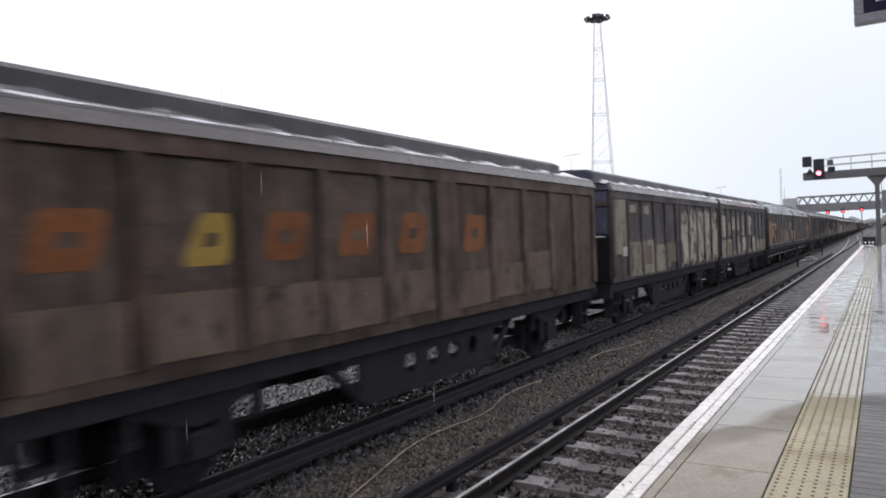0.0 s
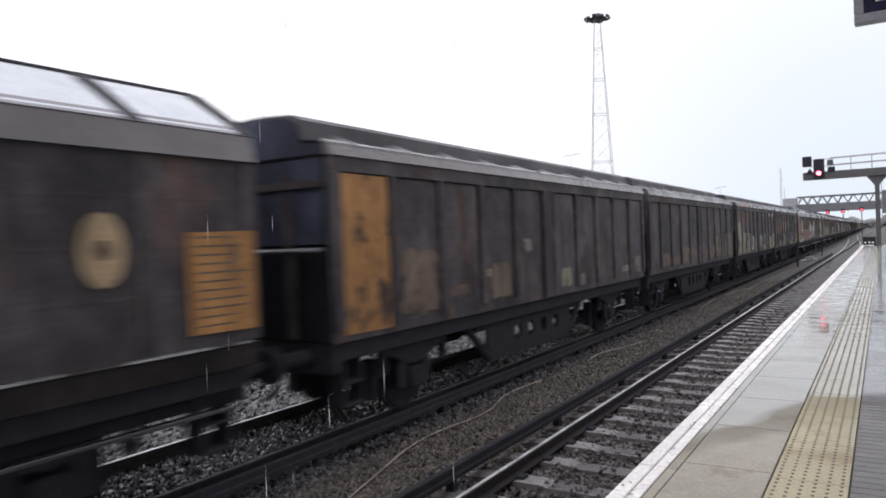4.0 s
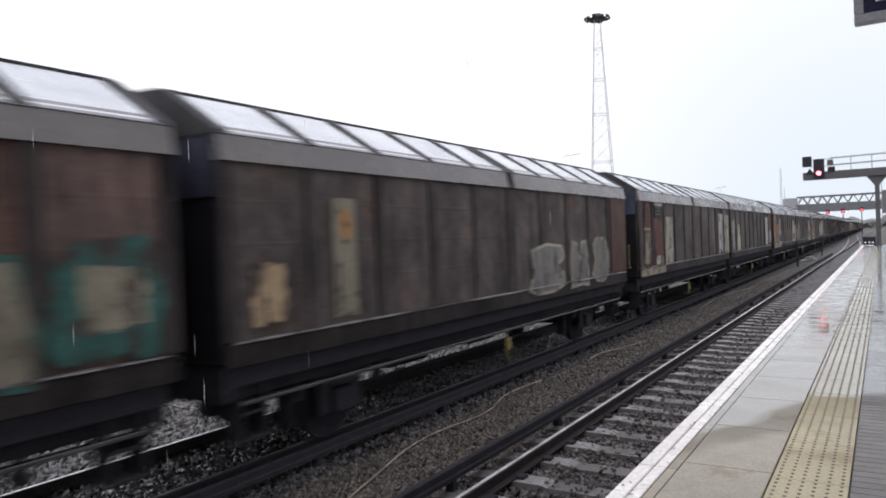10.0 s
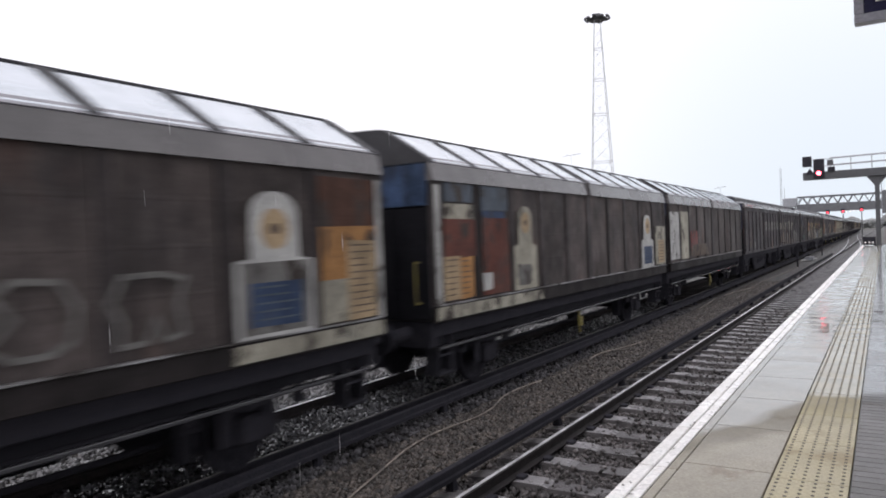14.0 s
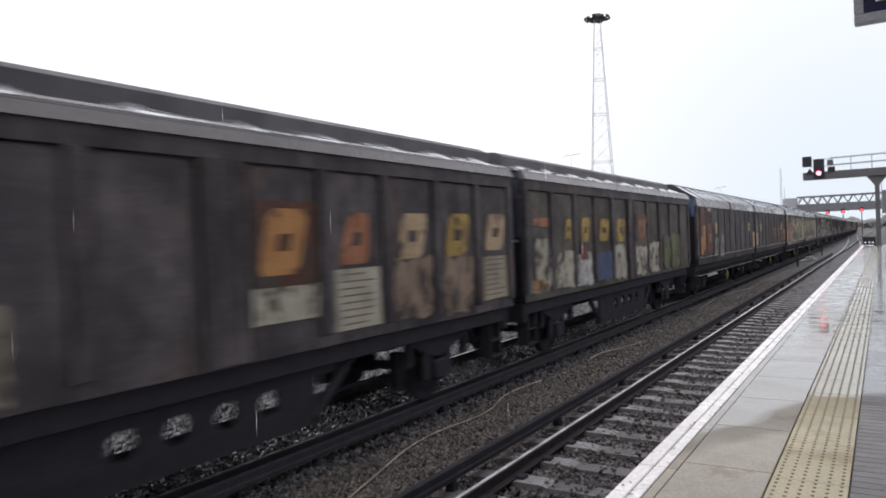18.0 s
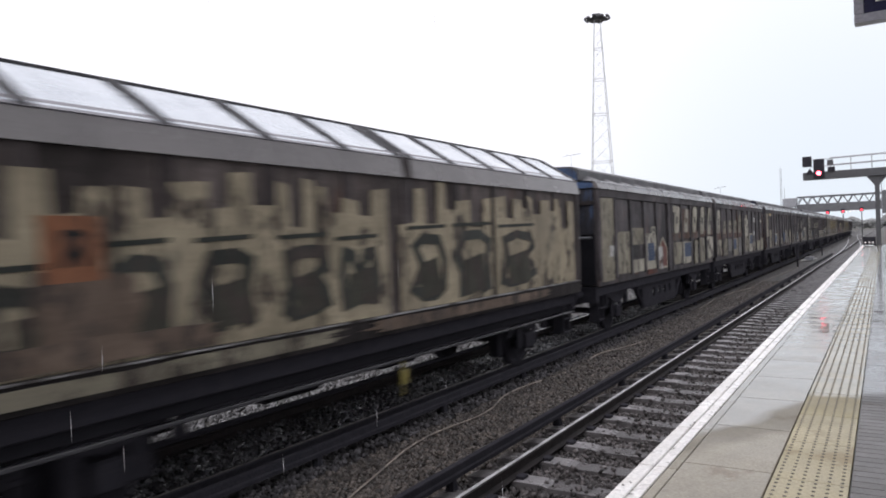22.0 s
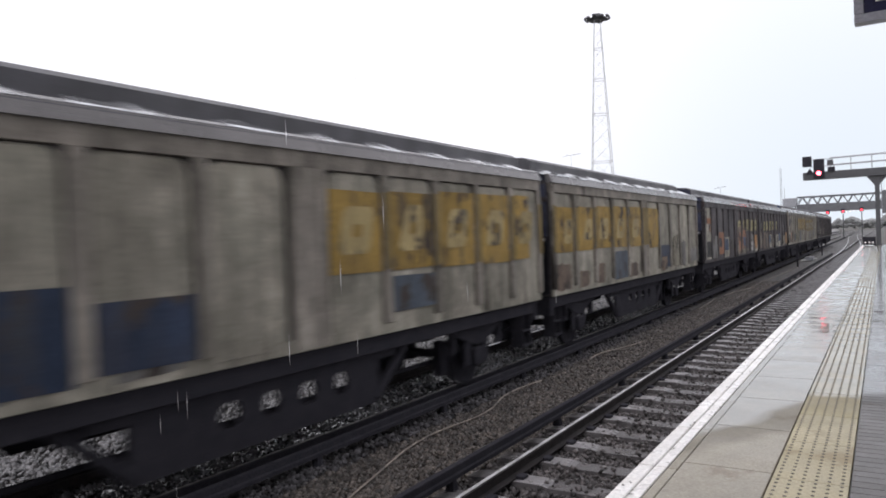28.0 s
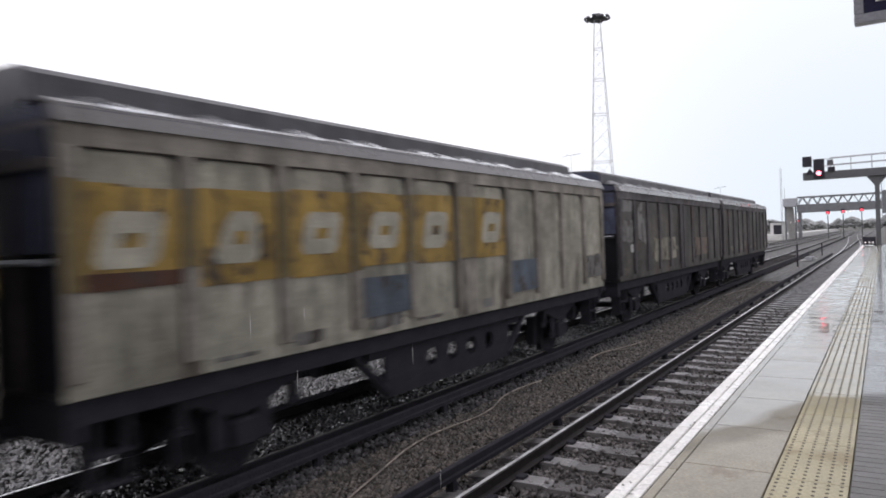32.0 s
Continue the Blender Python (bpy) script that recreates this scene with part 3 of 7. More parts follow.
def hanging_sign():
    s = thing("platform_sign", "navy platform sign in a grey frame hanging from the canopy", "sign", at=pose(-0.112, 6.0, 3.885))
    part("panel", Solid().box(0.0, 1.6, -0.03, 0.06, 0.03, 0.62, 0.004), M_SIGN, s)
    part("frame", Solid().box(-0.03, 1.63, -0.045, 0.075, -0.03, 0.03, 0.006).box(-0.03, 0.03, -0.045, 0.075, 0.03, 0.65, 0.006).box(0.03, 1.63, -0.045, 0.075, 0.62, 0.68, 0.006), M_SIGNFRAME, s)
    part("white_bar", Solid().box(0.105, 0.5, -0.034, -0.03, 0.105, 0.14).box(0.105, 0.16, -0.034, -0.03, 0.14, 0.3), M_WHITE, s)
    for x in (0.3, 1.3):
        part("hanger", Solid().tube((x, 0.02, 0.66), (x, 0.02, 1.5), 0.02), M_STEEL, s)


hanging_sign()


def canopy():
    """The roof over the platform behind the camera, which keeps this end of the paving dry."""
    c = tagged(part("platform_canopy", Solid().box(-0.6, 7.0, -30, 6.2, 5.25, 5.4, 0.02), M_PALE), "pale platform canopy above the sign", "canopy", kind="structure")
    for y in (-8.0, -2.0):
        part("canopy_post", Solid().tube((4.0, y, TOP), (4.0, y, 5.25), 0.1, n=12), M_STEEL, c)


canopy()


def platform_lamp():
    p = thing("platform_lamp", "grey platform lamp on a slim column", "lamp post", at=pose(1.05, 24.0, TOP))
    part("column", Solid().tube((0, 0, 0), (0, 0, 7.0), 0.07, 0.05, 10), M_STEEL, p)
    part("lamp_head", Solid().box(-0.75, 0.0, -0.14, 0.14, 6.93, 7.07, 0.04), M_STEEL, p)


platform_lamp()


def cable():
    cu = bpy.data.curves.new("trackside_cable", "CURVE")
    cu.dimensions, cu.bevel_depth, cu.bevel_resolution = "3D", 0.013, 2
    runs = ([(-4.4, 4.6), (-4.8, 6.0), (-5.17, 7.66), (-5.1, 9.23), (-5.36, 10.5), (-5.24, 12.67), (-5.27, 13.63), (-5.3, 14.73), (-5.05, 15.9), (-4.92, 16.85)],
            [(-5.27, 24.38), (-5.35, 26.35), (-5.5, 28.2)], [(-5.42, 29.6), (-5.3, 31.03), (-4.95, 33.8)], [(-5.15, 37.0), (-5.05, 39.09), (-4.75, 51.27)], [(-5.26, 57.68), (-5.16, 62.0)])
    dip = {12.67: -0.2, 13.63: -0.215, 9.23: -0.17}
    for pts in runs:
        sp = cu.splines.new("BEZIER")
        sp.bezier_points.add(len(pts) - 1)
        for b, (x, y) in zip(sp.bezier_points, pts):
            b.co = (x, y, dip.get(y, -0.165))
            b.handle_left_type = b.handle_right_type = "AUTO"
    tmp = bpy.data.objects.new("tmp", cu)
    me = bpy.data.meshes.new_from_object(tmp)
    bpy.data.objects.remove(tmp)
    tagged(part("trackside_cable", me, M_CABLE), "thin pale cable lying loose on the ballast", "cable")


cable()


def marker_post(x, y, h):
    p = thing("marker_post", "short dark post standing in the ballast", "post", at=pose(x, y, -0.22))
    part("shaft", Solid().box(-0.05, 0.05, -0.05, 0.05, 0, h, 0.01), M_DARKIRON, p)
    part("cap", Solid().box(-0.07, 0.07, -0.07, 0.07, h, h + 0.05, 0.01), M_DARKIRON, p)


marker_post(-4.94, 52.6, 1.45)
marker_post(-4.83, 73.0, 1.1)


def crossover():
    """The points beyond the platform end, where the two tracks are joined."""
    t = thing("crossover", "rails of a crossover between the tracks", "railway track", "", "structure")
    for off in (0.0, 1.505):
        for z0, z1, mat, w in ((-0.15, -0.006, M_RAIL, 0.035), (-0.006, 0.002, M_SHINE, 0.033)):
            s = Solid()
            n = 14
            for i in range(n + 1):
                f = i / n
                e = f * f * (3 - 2 * f)
                x, y = -3.45 + off - 3.45 * e, 64 + 150 * f
                s.v += [(x - w, y, z0), (x + w, y, z0), (x + w, y, z1), (x - w, y, z1)]
            for i in range(n):
                a = i * 4
                s.f += [[a + k, a + (k + 1) % 4, a + 4 + (k + 1) % 4, a + 4 + k] for k in range(4)]
            part("rail", s, mat, t)
    m = thing("point_machine", "pale point machine and cables beside the track", "point machine", at=pose(-5.0, 62, -0.2))
    part("case", Solid().box(-0.3, 0.3, -0.5, 0.5, 0, 0.3, 0.03), M_STEEL, m)
    part("pipe", Solid().tube((-0.5, -1.4, 0.06), (0.4, 1.5, 0.10), 0.05), M_PALE, m)


crossover()

# ---- the train ----
PITCH, SPEED, FIRST = 13.637, 16.184, 16.2
# the train's small gains and losses against a steady speed, in metres
SWAY_T = (0, 1, 2, 3, 6, 7, 8, 9, 10, 11, 12, 13, 14, 17, 18, 19, 20, 21, 22, 23, 24, 25, 28, 29, 30, 31, 32)
SWAY_Y = (-0.24, -0.38, -0.17, -0.2, -0.25, 0.03, 0.01, 0.05, 0.12, 0.2, 0.08, 0.09, 0.15, 0.2, 0.16, 0.29, 0.27, 0.32, 0.24, -0.16, -0.54, -0.68, -0.42, -0.48, -0.06, -0.04, 0.0)


def gone(t):
    """How far the train has come at t seconds."""
    return SPEED * t - float(np.interp(t, SWAY_T, SWAY_Y))




def paint(name, base, dark, stain=None, patch=0.0, rough=0.6, rusty=0.0):
    base = tuple(v * w for v, w in zip(base, (1.60, 1.53, 1.58)))
    return surf(name, base, tuple(v * 1.45 for v in dark), 1.1, rough, bump=0.25, fine=26, c3=stain, streak=0.75, patch=patch + 0.02, rnd=0.25, wet=0.0, spec=0.05, runs=0.30, blotch=0.45, rusty=rusty)


P_BROWN = paint("grimy_brown_paint", (0.066, 0.050, 0.043), (0.038, 0.031, 0.028), (0.092, 0.076, 0.063), -0.02, rusty=0.09)
P_DARK = paint("sooty_dark_paint", (0.044, 0.041, 0.041), (0.026, 0.025, 0.027), (0.070, 0.064, 0.06), -0.04, rusty=0.05)
P_CREAM = paint("dirty_cream_paint", (0.150, 0.146, 0.118), (0.116, 0.112, 0.092), (0.07, 0.060, 0.050), 0.0)
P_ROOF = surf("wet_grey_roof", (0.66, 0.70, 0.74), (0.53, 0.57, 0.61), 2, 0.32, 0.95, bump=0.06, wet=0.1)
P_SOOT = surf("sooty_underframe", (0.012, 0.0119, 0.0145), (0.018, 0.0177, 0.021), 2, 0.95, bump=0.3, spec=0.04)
P_LEDGE = surf("dirty_wet_ledge", (0.36, 0.36, 0.37), (0.12, 0.115, 0.11), 1.6, 0.4, 0.3, bump=0.1, c3=(0.05, 0.045, 0.042), patch=0.13)
P_STEP = surf("wet_step_steel", (0.055, 0.055, 0.06), (0.035, 0.035, 0.04), 2.2, 0.25, bump=0.1, spec=0.9)
P_HANDLE = surf("yellow_handle_paint", (0.24, 0.20, 0.05), (0.15, 0.125, 0.04), 4, 0.5, bump=0.1)
P_GUTTER = surf("pale_glint_sheet", (0.78, 0.79, 0.81), (0.55, 0.56, 0.58), 3, 0.28, 0.85, bump=0.1, wet=0.1)
P_LOWROOF = surf("dark_wet_lower_roof", (0.10, 0.10, 0.108), (0.06, 0.06, 0.065), 2.5, 0.45, 0.2, bump=0.15, c3=(0.035, 0.034, 0.036), patch=0.02)
P_EAVE = surf("dull_eave_sheet", (0.26, 0.255, 0.275), (0.19, 0.188, 0.205), 1.5, 0.5, 0.2, bump=0.1, c3=(0.11, 0.105, 0.11), streak=0.5, patch=-0.02)
P_RIB = surf("dark_roof_rib", (0.042, 0.042, 0.046), (0.028, 0.028, 0.031), 3, 0.7, bump=0.1, spec=0.2)
P_DARKROOF = surf("dark_roof", (0.055, 0.055, 0.062), (0.036, 0.036, 0.041), 1.5, 0.55, bump=0.2, spec=0.4, runs=0.2, blotch=0.3)
P_BAND = surf("grey_cantrail_paint", (0.104, 0.098, 0.098), (0.070, 0.066, 0.066), 1.1, 0.34, bump=0.1, c3=(0.06, 0.055, 0.052), streak=0.6, patch=-0.03, rnd=0.3, wet=0.05, spec=0.6)
# brown post paint, darkened to carry the shade of the recesses beside posts
P_POST = paint("shade_brown_post_paint", (0.031, 0.028, 0.027), (0.021, 0.019, 0.019), (0.055, 0.048, 0.043), -0.05)
P_SILL = paint("sooty_sill_paint", (0.017, 0.0155, 0.015), (0.012, 0.011, 0.011), (0.030, 0.026, 0.024), -0.03)
P_BLUE = paint("faded_blue_paint", (0.03, 0.050, 0.090), (0.02, 0.030, 0.052), (0.024, 0.024, 0.028), 0.12)


HALF = PITCH / 2


MIDDLE = 0.50    # breadth of the post between the two sliding doors of a panelled van


def ends(k):
    return (-HALF + 0.62, HALF - 0.28) if k % 2 == 0 else (-HALF + 0.28, HALF - 0.62)


MESHES = {}


def shared(key, build):
    if key not in MESHES:
        MESHES[key] = build().mesh(key[0])
    return MESHES[key]


def wheel_solid():
    s = Solid()
    prof = [(0.0, 0.0), (0.10, 0.0), (0.13, 0.03), (0.43, 0.04), (0.46, 0.0), (0.46, 0.11), (0.49, 0.12), (0.49, 0.14), (0.42, 0.14), (0.38, 0.09), (0.14, 0.09), (0.12, 0.16), (0.0, 0.16)]
    n = 20
    for i in range(n):
        a = 6.28319 * i / n
        s.v += [(h, math.cos(a) * r, math.sin(a) * r) for r, h in prof]
    m = len(prof)
    for i in range(n):
        j = (i + 1) % n
        s.f += [[i * m + q, i * m + q + 1, j * m + q + 1, j * m + q] for q in range(m - 1)]
    return s


def running_gear(w, k, kind):
    """Wheels, springs, buffers and the underframe of a wagon."""
    y0, y1 = ends(k)
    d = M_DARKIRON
    for x in (1.16, -1.26):
        part("solebar", shared(("solebar", k % 2, x), lambda: Solid().box(x, x + 0.10, y0 + 0.05, y1 - 0.05, 0.98, 1.22, 0.015)), d, w)
    part("floor_frame", shared(("floor_frame", k % 2), lambda: Solid().box(-1.15, 1.15, y0 + 0.05, y1 - 0.05, 1.08, 1.2)), d, w)
    axles = (y0 + 2.05, y1 - 2.05)
    wheels = []
    for y in axles:
        a = part("wheelset", shared(("axle",), lambda: Solid().tube((-0.95, 0, 0), (0.95, 0, 0), 0.08, n=10)), d, w, at=pose(0, y, 0.46))
        for sx in (1, -1):
            part("wheel", shared(("wheel", sx), wheel_solid), d, a, at=pose(0.69 * sx, 0, 0, 0, 0, 0 if sx > 0 else 180))
        wheels.append((a, y))
        for x in (0.98, -1.12):
            part("axle_box", shared(("axle_box", x), lambda: Solid().box(x, x + 0.16, -0.17, 0.17, 0.32, 0.62, 0.03)), d, w, at=pose(0, y, 0))

            def leaf_spring():
                s = Solid()
                prof = [(-0.74, 0.90), (-0.3, 0.72), (0.0, 0.66), (0.3, 0.72), (0.74, 0.90), (0.74, 0.95), (-0.74, 0.95)]
                s.prism([(py, pz) for py, pz in prof], x + 0.02, x + 0.12)
                s.v = [(vy, vx, vz) for vx, vy, vz in s.v]
                return s
            part("leaf_spring", shared(("leaf_spring", x), leaf_spring), d, w, at=pose(0, y, 0))
            for e in (-0.78, 0.78):
                part("spring_shackle", shared(("spring_shackle", x), lambda: Solid().box(x + 0.01, x + 0.13, -0.05, 0.05, 0.66, 1.02, 0.012).box(x + 0.03, x + 0.11, -0.10, 0.10, 0.60, 0.70, 0.012)), d, w, at=pose(0, y + e, 0))
            for e in (-0.60, 0.60):
                part("brake_shoe", shared(("brake_shoe", x), lambda: Solid().box(0.62 if x > 0 else -0.80, 0.80 if x > 0 else -0.62, -0.09, 0.09, 0.22, 0.78, 0.02)), d, w, at=pose(0, y + e, 0))
            for e in (-0.31, 0.31):
                part("horn_guide", shared(("horn_guide", x), lambda: Solid().box(x + 0.04, x + 0.09, -0.09, 0.09, 0.34, 1.0, 0.01)), d, w, at=pose(0, y + e, 0))

    def truss():
        """A deep side girder, pierced by four round holes."""
        s = Solid()
        for x in (1.06, -1.12):
            s.box(x, x + 0.06, -2.0, 1.7, 0.30, 0.52)
            s.box(x, x + 0.06, -2.4, 2.1, 0.86, 1.0)
            s.box(x, x + 0.06, -2.0, -1.115, 0.52, 0.86)
            s.box(x, x + 0.06, 1.245, 1.7, 0.52, 0.86)
            for i in range(4):
                c, z, q, h, r = -0.82 + i * 0.59, 0.69, 0.295, 0.17, 0.15
                i0 = len(s.v)
                for px in (x, x + 0.06):
                    s.v += [(px, c + q * u, z + h * v) for u, v in ((1, 0), (1, 1), (0, 1), (-1, 1), (-1, 0), (-1, -1), (0, -1), (1, -1))]
                    s.v += [(px, c + r * math.cos(k8 * 0.7854), z + r * math.sin(k8 * 0.7854)) for k8 in range(8)]
                for e in (0, 16):
                    s.f += [[i0 + e + j, i0 + e + (j + 1) % 8, i0 + e + 8 + (j + 1) % 8, i0 + e + 8 + j] for j in range(8)]
                s.f += [[i0 + 8 + j, i0 + 8 + (j + 1) % 8, i0 + 24 + (j + 1) % 8, i0 + 24 + j] for j in range(8)]
            s.prism([(x, 0.30), (x + 0.06, 0.30), (x + 0.06, 0.52), (x, 0.52)], -2.0, -1.9)
            for p, q in (((-2.7, 1.0), (-1.95, 0.36)), ((1.65, 0.36), (2.4, 1.0))):
                s.tube((x + 0.03, p[0], p[1]), (x + 0.03, q[0], q[1]), 0.07, n=6)
        return s

    def brake_gear():
        s = Solid()
        s.tube((-0.3, -1.9, 0.62), (-0.3, -0.7, 0.62), 0.17, n=12)
        s.box(-0.9, -0.5, 0.5, 1.5, 0.45, 0.95, 0.03)
        s.tube((0.5, axles[0], 0.42), (0.5, axles[1], 0.42), 0.035)
        return s
    part("brake_gear", shared(("brake_gear", k % 2), brake_gear), d, w)

    if kind == "B":
        part("step_rail", shared(("step_rail", k % 2), lambda: Solid().box(1.20, 1.30, y0 + 0.25, y1 - 0.25, 0.79, 0.83, 0.006)), P_STEP, w, "wet steel step rail")
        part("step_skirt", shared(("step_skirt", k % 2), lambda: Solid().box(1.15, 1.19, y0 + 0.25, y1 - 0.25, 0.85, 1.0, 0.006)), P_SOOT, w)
        part("brake_handle", shared(("brake_handle",), lambda: Solid().box(1.24, 1.30, -0.3, -0.16, 0.46, 0.66, 0.01).tube((1.25, -0.23, 0.32), (1.25, -0.23, 0.80), 0.02)), P_HANDLE, w, "yellow brake handle")
        part("underframe_truss", shared(("underframe_truss", k % 2, "B"), lambda: Solid().box(1.10, 1.16, axles[0] + 0.9, axles[1] - 0.9, 0.80, 0.98)), d, w)
        span = axles[1] - axles[0] - 1.6
        for i, (lo, wide) in enumerate(((0.12, 0.17), (0.20, 0.15), (0.10, 0.18), (0.16, 0.14), (0.12, 0.17))):
            # boxes for hung gear, made broad to block light from the far side
            part("hung_gear", shared(("hung_gear", i), lambda: Solid().box(-1.18, -0.86, -span * wide / 2, span * wide / 2, lo, 0.99, 0.03)), d, w, at=pose(0, axles[0] + 0.8 + span * (i + 0.5) / 5, 0))
        for i in range(6):
            y = axles[0] + 1.4 + i * (axles[1] - axles[0] - 2.8) / 5
            part("cross_beam", shared(("cross_beam",), lambda: Solid().box(-1.08, 1.08, -0.12, 0.12, 0.78, 1.0, 0.01)), d, w, at=pose(0, y, 0))
    else:
        part("underframe_truss", shared(("underframe_truss", k % 2), truss), d, w)
    for e, sg, y in ((0, -1, y0), (1, 1, y1)):
        outer = (k % 2 == 0) == (e == 0)
        if outer:
            for x in (-0.87, 0.87):
                def buffer():
                    s = Solid()
                    s.tube((x, 0, 1.05), (x, sg * 0.38, 1.05), 0.11, 0.09, 12)
                    s.tube((x, sg * 0.38, 1.05), (x, sg * 0.56, 1.05), 0.06, n=10)
                    s.tube((x, sg * 0.55, 1.05), (x, sg * 0.60, 1.05), 0.21, n=14)
                    return s
                part("buffer", shared(("buffer", sg, x), buffer), d, w, at=pose(0, y, 0))
        part("headstock", shared(("headstock",), lambda: Solid().box(-1.27, 1.27, -0.07, 0.07, 0.84, 1.22, 0.02)), d, w, at=pose(0, y - sg * 0.12, 0))
        for x in (0.98, -1.26):
            part("corner_step", shared(("corner_step", x), lambda: Solid().box(x, x + 0.28, -0.20, 0.20, 0.40, 0.44, 0.008).box(x + 0.02, x + 0.26, -0.19, -0.15, 0.44, 0.98).box(x + 0.02, x + 0.26, 0.15, 0.19, 0.44, 0.98).box(x, x + 0.28, -0.20, 0.20, 0.68, 0.71)), d, w, at=pose(0, y - sg * 0.45, 0))
        part("brake_hose", shared(("brake_hose", sg), lambda: Solid().tube((0.42, 0, 0.95), (0.46, sg * 0.12, 0.62), 0.03).tube((0.46, sg * 0.12, 0.62), (0.30, sg * 0.16, 0.50), 0.03).tube((-0.42, 0, 0.95), (-0.46, sg * 0.12, 0.58), 0.03)), d, w, at=pose(0, y, 0))
        part("coupling", shared(("coupling", sg, outer), lambda: Solid().tube((0, 0, 1.0), (0, sg * (0.6 if outer else 0.22), 0.95), 0.06)), d, w, at=pose(0, y, 0))
    return wheels


def wagon_a(w, k, look_of):
    """A van with sliding doors in ten panels and a raised dark roof rail."""
    y0, y1 = ends(k)
    panel, post, band, endm = look_of
    bot, top = 1.23, 3.47
    ptop = 3.27
    n, wd = 10, (y1 - y0 - MIDDLE) / 10
    part("body", shared(("body", k % 2, "A"), lambda: Solid().box(-1.36, 1.33, y0 + 0.03, y1 - 0.03, bot + 0.01, top + 0.1)), P_DARK, w)
    part("far_side", shared(("far_side", k % 2, "A"), lambda: Solid().box(-1.41, -1.36, y0, y1, bot, top)), panel, w)
    def panel_a():
        """A pressed panel with cut upper corners, a dark gap round it."""
        h = wd / 2 - 0.105
        s = Solid()
        for x, e in ((1.33, 0.0), (1.35, 0.0), (1.362, 0.02)):
            s.v += [(x, py, pz) for py, pz in ((-h + e, bot), (h - e, bot), (h - e, ptop - 0.16), (h - 0.05 - e, ptop - 0.04 - e), (h - 0.14, ptop - 0.0 - e),
                                               (-h + 0.14, ptop - 0.0 - e), (-h + 0.05 + e, ptop - 0.04 - e), (-h + e, ptop - 0.16))]
        s.f += [[a + i, a + (i + 1) % 8, a + 8 + (i + 1) % 8, a + 8 + i] for a in (0, 8) for i in range(8)] + [[16 + i for i in range(8)]]
        return s
    pm = shared(("side_panel", "A"), panel_a)
    part("lower_sill", shared(("lower_sill", k % 2, "A"), lambda: Solid().box(1.33, 1.358, y0, y1, bot - 0.01, bot + 0.14, 0.006)), panel, w)
    for i in range(n):
        part("side_panel", pm, panel, w, at=pose(0, y0 + (i + 0.5) * wd + (MIDDLE if i > 4 else 0), 0))
    sm = shared(("post", "A"), lambda: Solid().box(1.345, 1.405, -0.075, 0.075, bot + 0.13, ptop + 0.02, 0.012))

    def channel():
        """The broad post between the doors, with a rib along each edge."""
        s = Solid().prism([(1.345, -0.27), (1.415, -0.27), (1.415, -0.15), (1.393, -0.14), (1.393, 0.14), (1.415, 0.15), (1.415, 0.27), (1.345, 0.27)], bot + 0.02, ptop + 0.02)
        s.v = [(px, pz, py) for px, py, pz in s.v]
        s.f = [list(reversed(q)) for q in s.f]
        return s
    mm = shared(("middle_post", "A"), channel)
    for i in range(n + 1):
        o = 0.08 if i == 0 else -0.08 if i == n else 0
        part("post", mm if i == 5 else sm, post, w, at=pose(0, y0 + i * wd + o + (0 if i < 5 else MIDDLE / 2 if i == 5 else MIDDLE), 0))
    part("fascia", shared(("fascia", k % 2, "A"), lambda: Solid().box(1.32, 1.395, y0, y1, ptop + 0.012, top + 0.01, 0.006)), post, w)
    part("cantrail", shared(("cantrail", k % 2, "A"), lambda: Solid().prism([(1.30, top), (1.43, top), (1.37, top + 0.15), (1.28, top + 0.20)], y0 - 0.02, y1 + 0.02)), band, w)

    def gutter():
        """The wet lower roof, in shallow waves."""
        s = Solid()
        n = 60
        for i in range(n + 1):
            y = y0 - 0.02 + (y1 - y0 + 0.04) * i / n
            d = 0.13 * abs(math.sin(i * math.pi / 6)) ** 3
            s.v += [(1.36, y, top + 0.14), (1.375, y, top + 0.155), (1.22, y, top + 0.178 + d * 0.4), (0.93, y, top + 0.222 + d), (0.93, y, top + 0.1)]
        for i in range(n):
            q = i * 5
            s.f += [[q + k, q + k + 1, q + k + 6, q + k + 5] for k in range(4)]
        return s
    # vans with broad glints get the pale sheet, the others a dark one
    wet_roof = k < 2 or k in (20, 21, 32, 33, 36, 37)
    part("lower_roof", shared(("lower_roof", k % 2, "A"), gutter), P_GUTTER if wet_roof else P_LOWROOF, w, "wet lower roof in shallow waves" if wet_roof else "dark lower roof")

    def lap():
        """A curled wet sheet edge, its shape and pale metal chosen to give a bright glint."""
        s = Solid()
        ln = 1.7 if wet_roof else 0.75
        for i in range(7):
            f = i / 6
            hgt = (0.075 if wet_roof else 0.05) * (1 - f) ** 1.3 + 0.003
            s.v += [(1.345 - 0.05 * f, -ln * 0.5 + ln * f, top + 0.17), (1.345 - 0.05 * f, -ln * 0.5 + ln * f, top + 0.172 + hgt * 0.25), (1.20 - 0.06 * (1 - f), -ln * 0.5 + ln * f + 0.05, top + 0.20 + hgt)]
        s.f += [[i * 3 + a, i * 3 + a + 1, i * 3 + a + 4, i * 3 + a + 3] for i in range(6) for a in range(2)]
        return s
    for i in range(7):
        part("roof_lap", shared(("roof_lap", wet_roof), lap), P_GUTTER, w, "wet curled sheet edge, pale for a glint", at=pose(0, y0 + 1.0 + i * (y1 - y0 - 2.0) / 6 + 0.3 * math.sin(k * 3.1 + i * 2.3), -0.004 * (i % 3)))
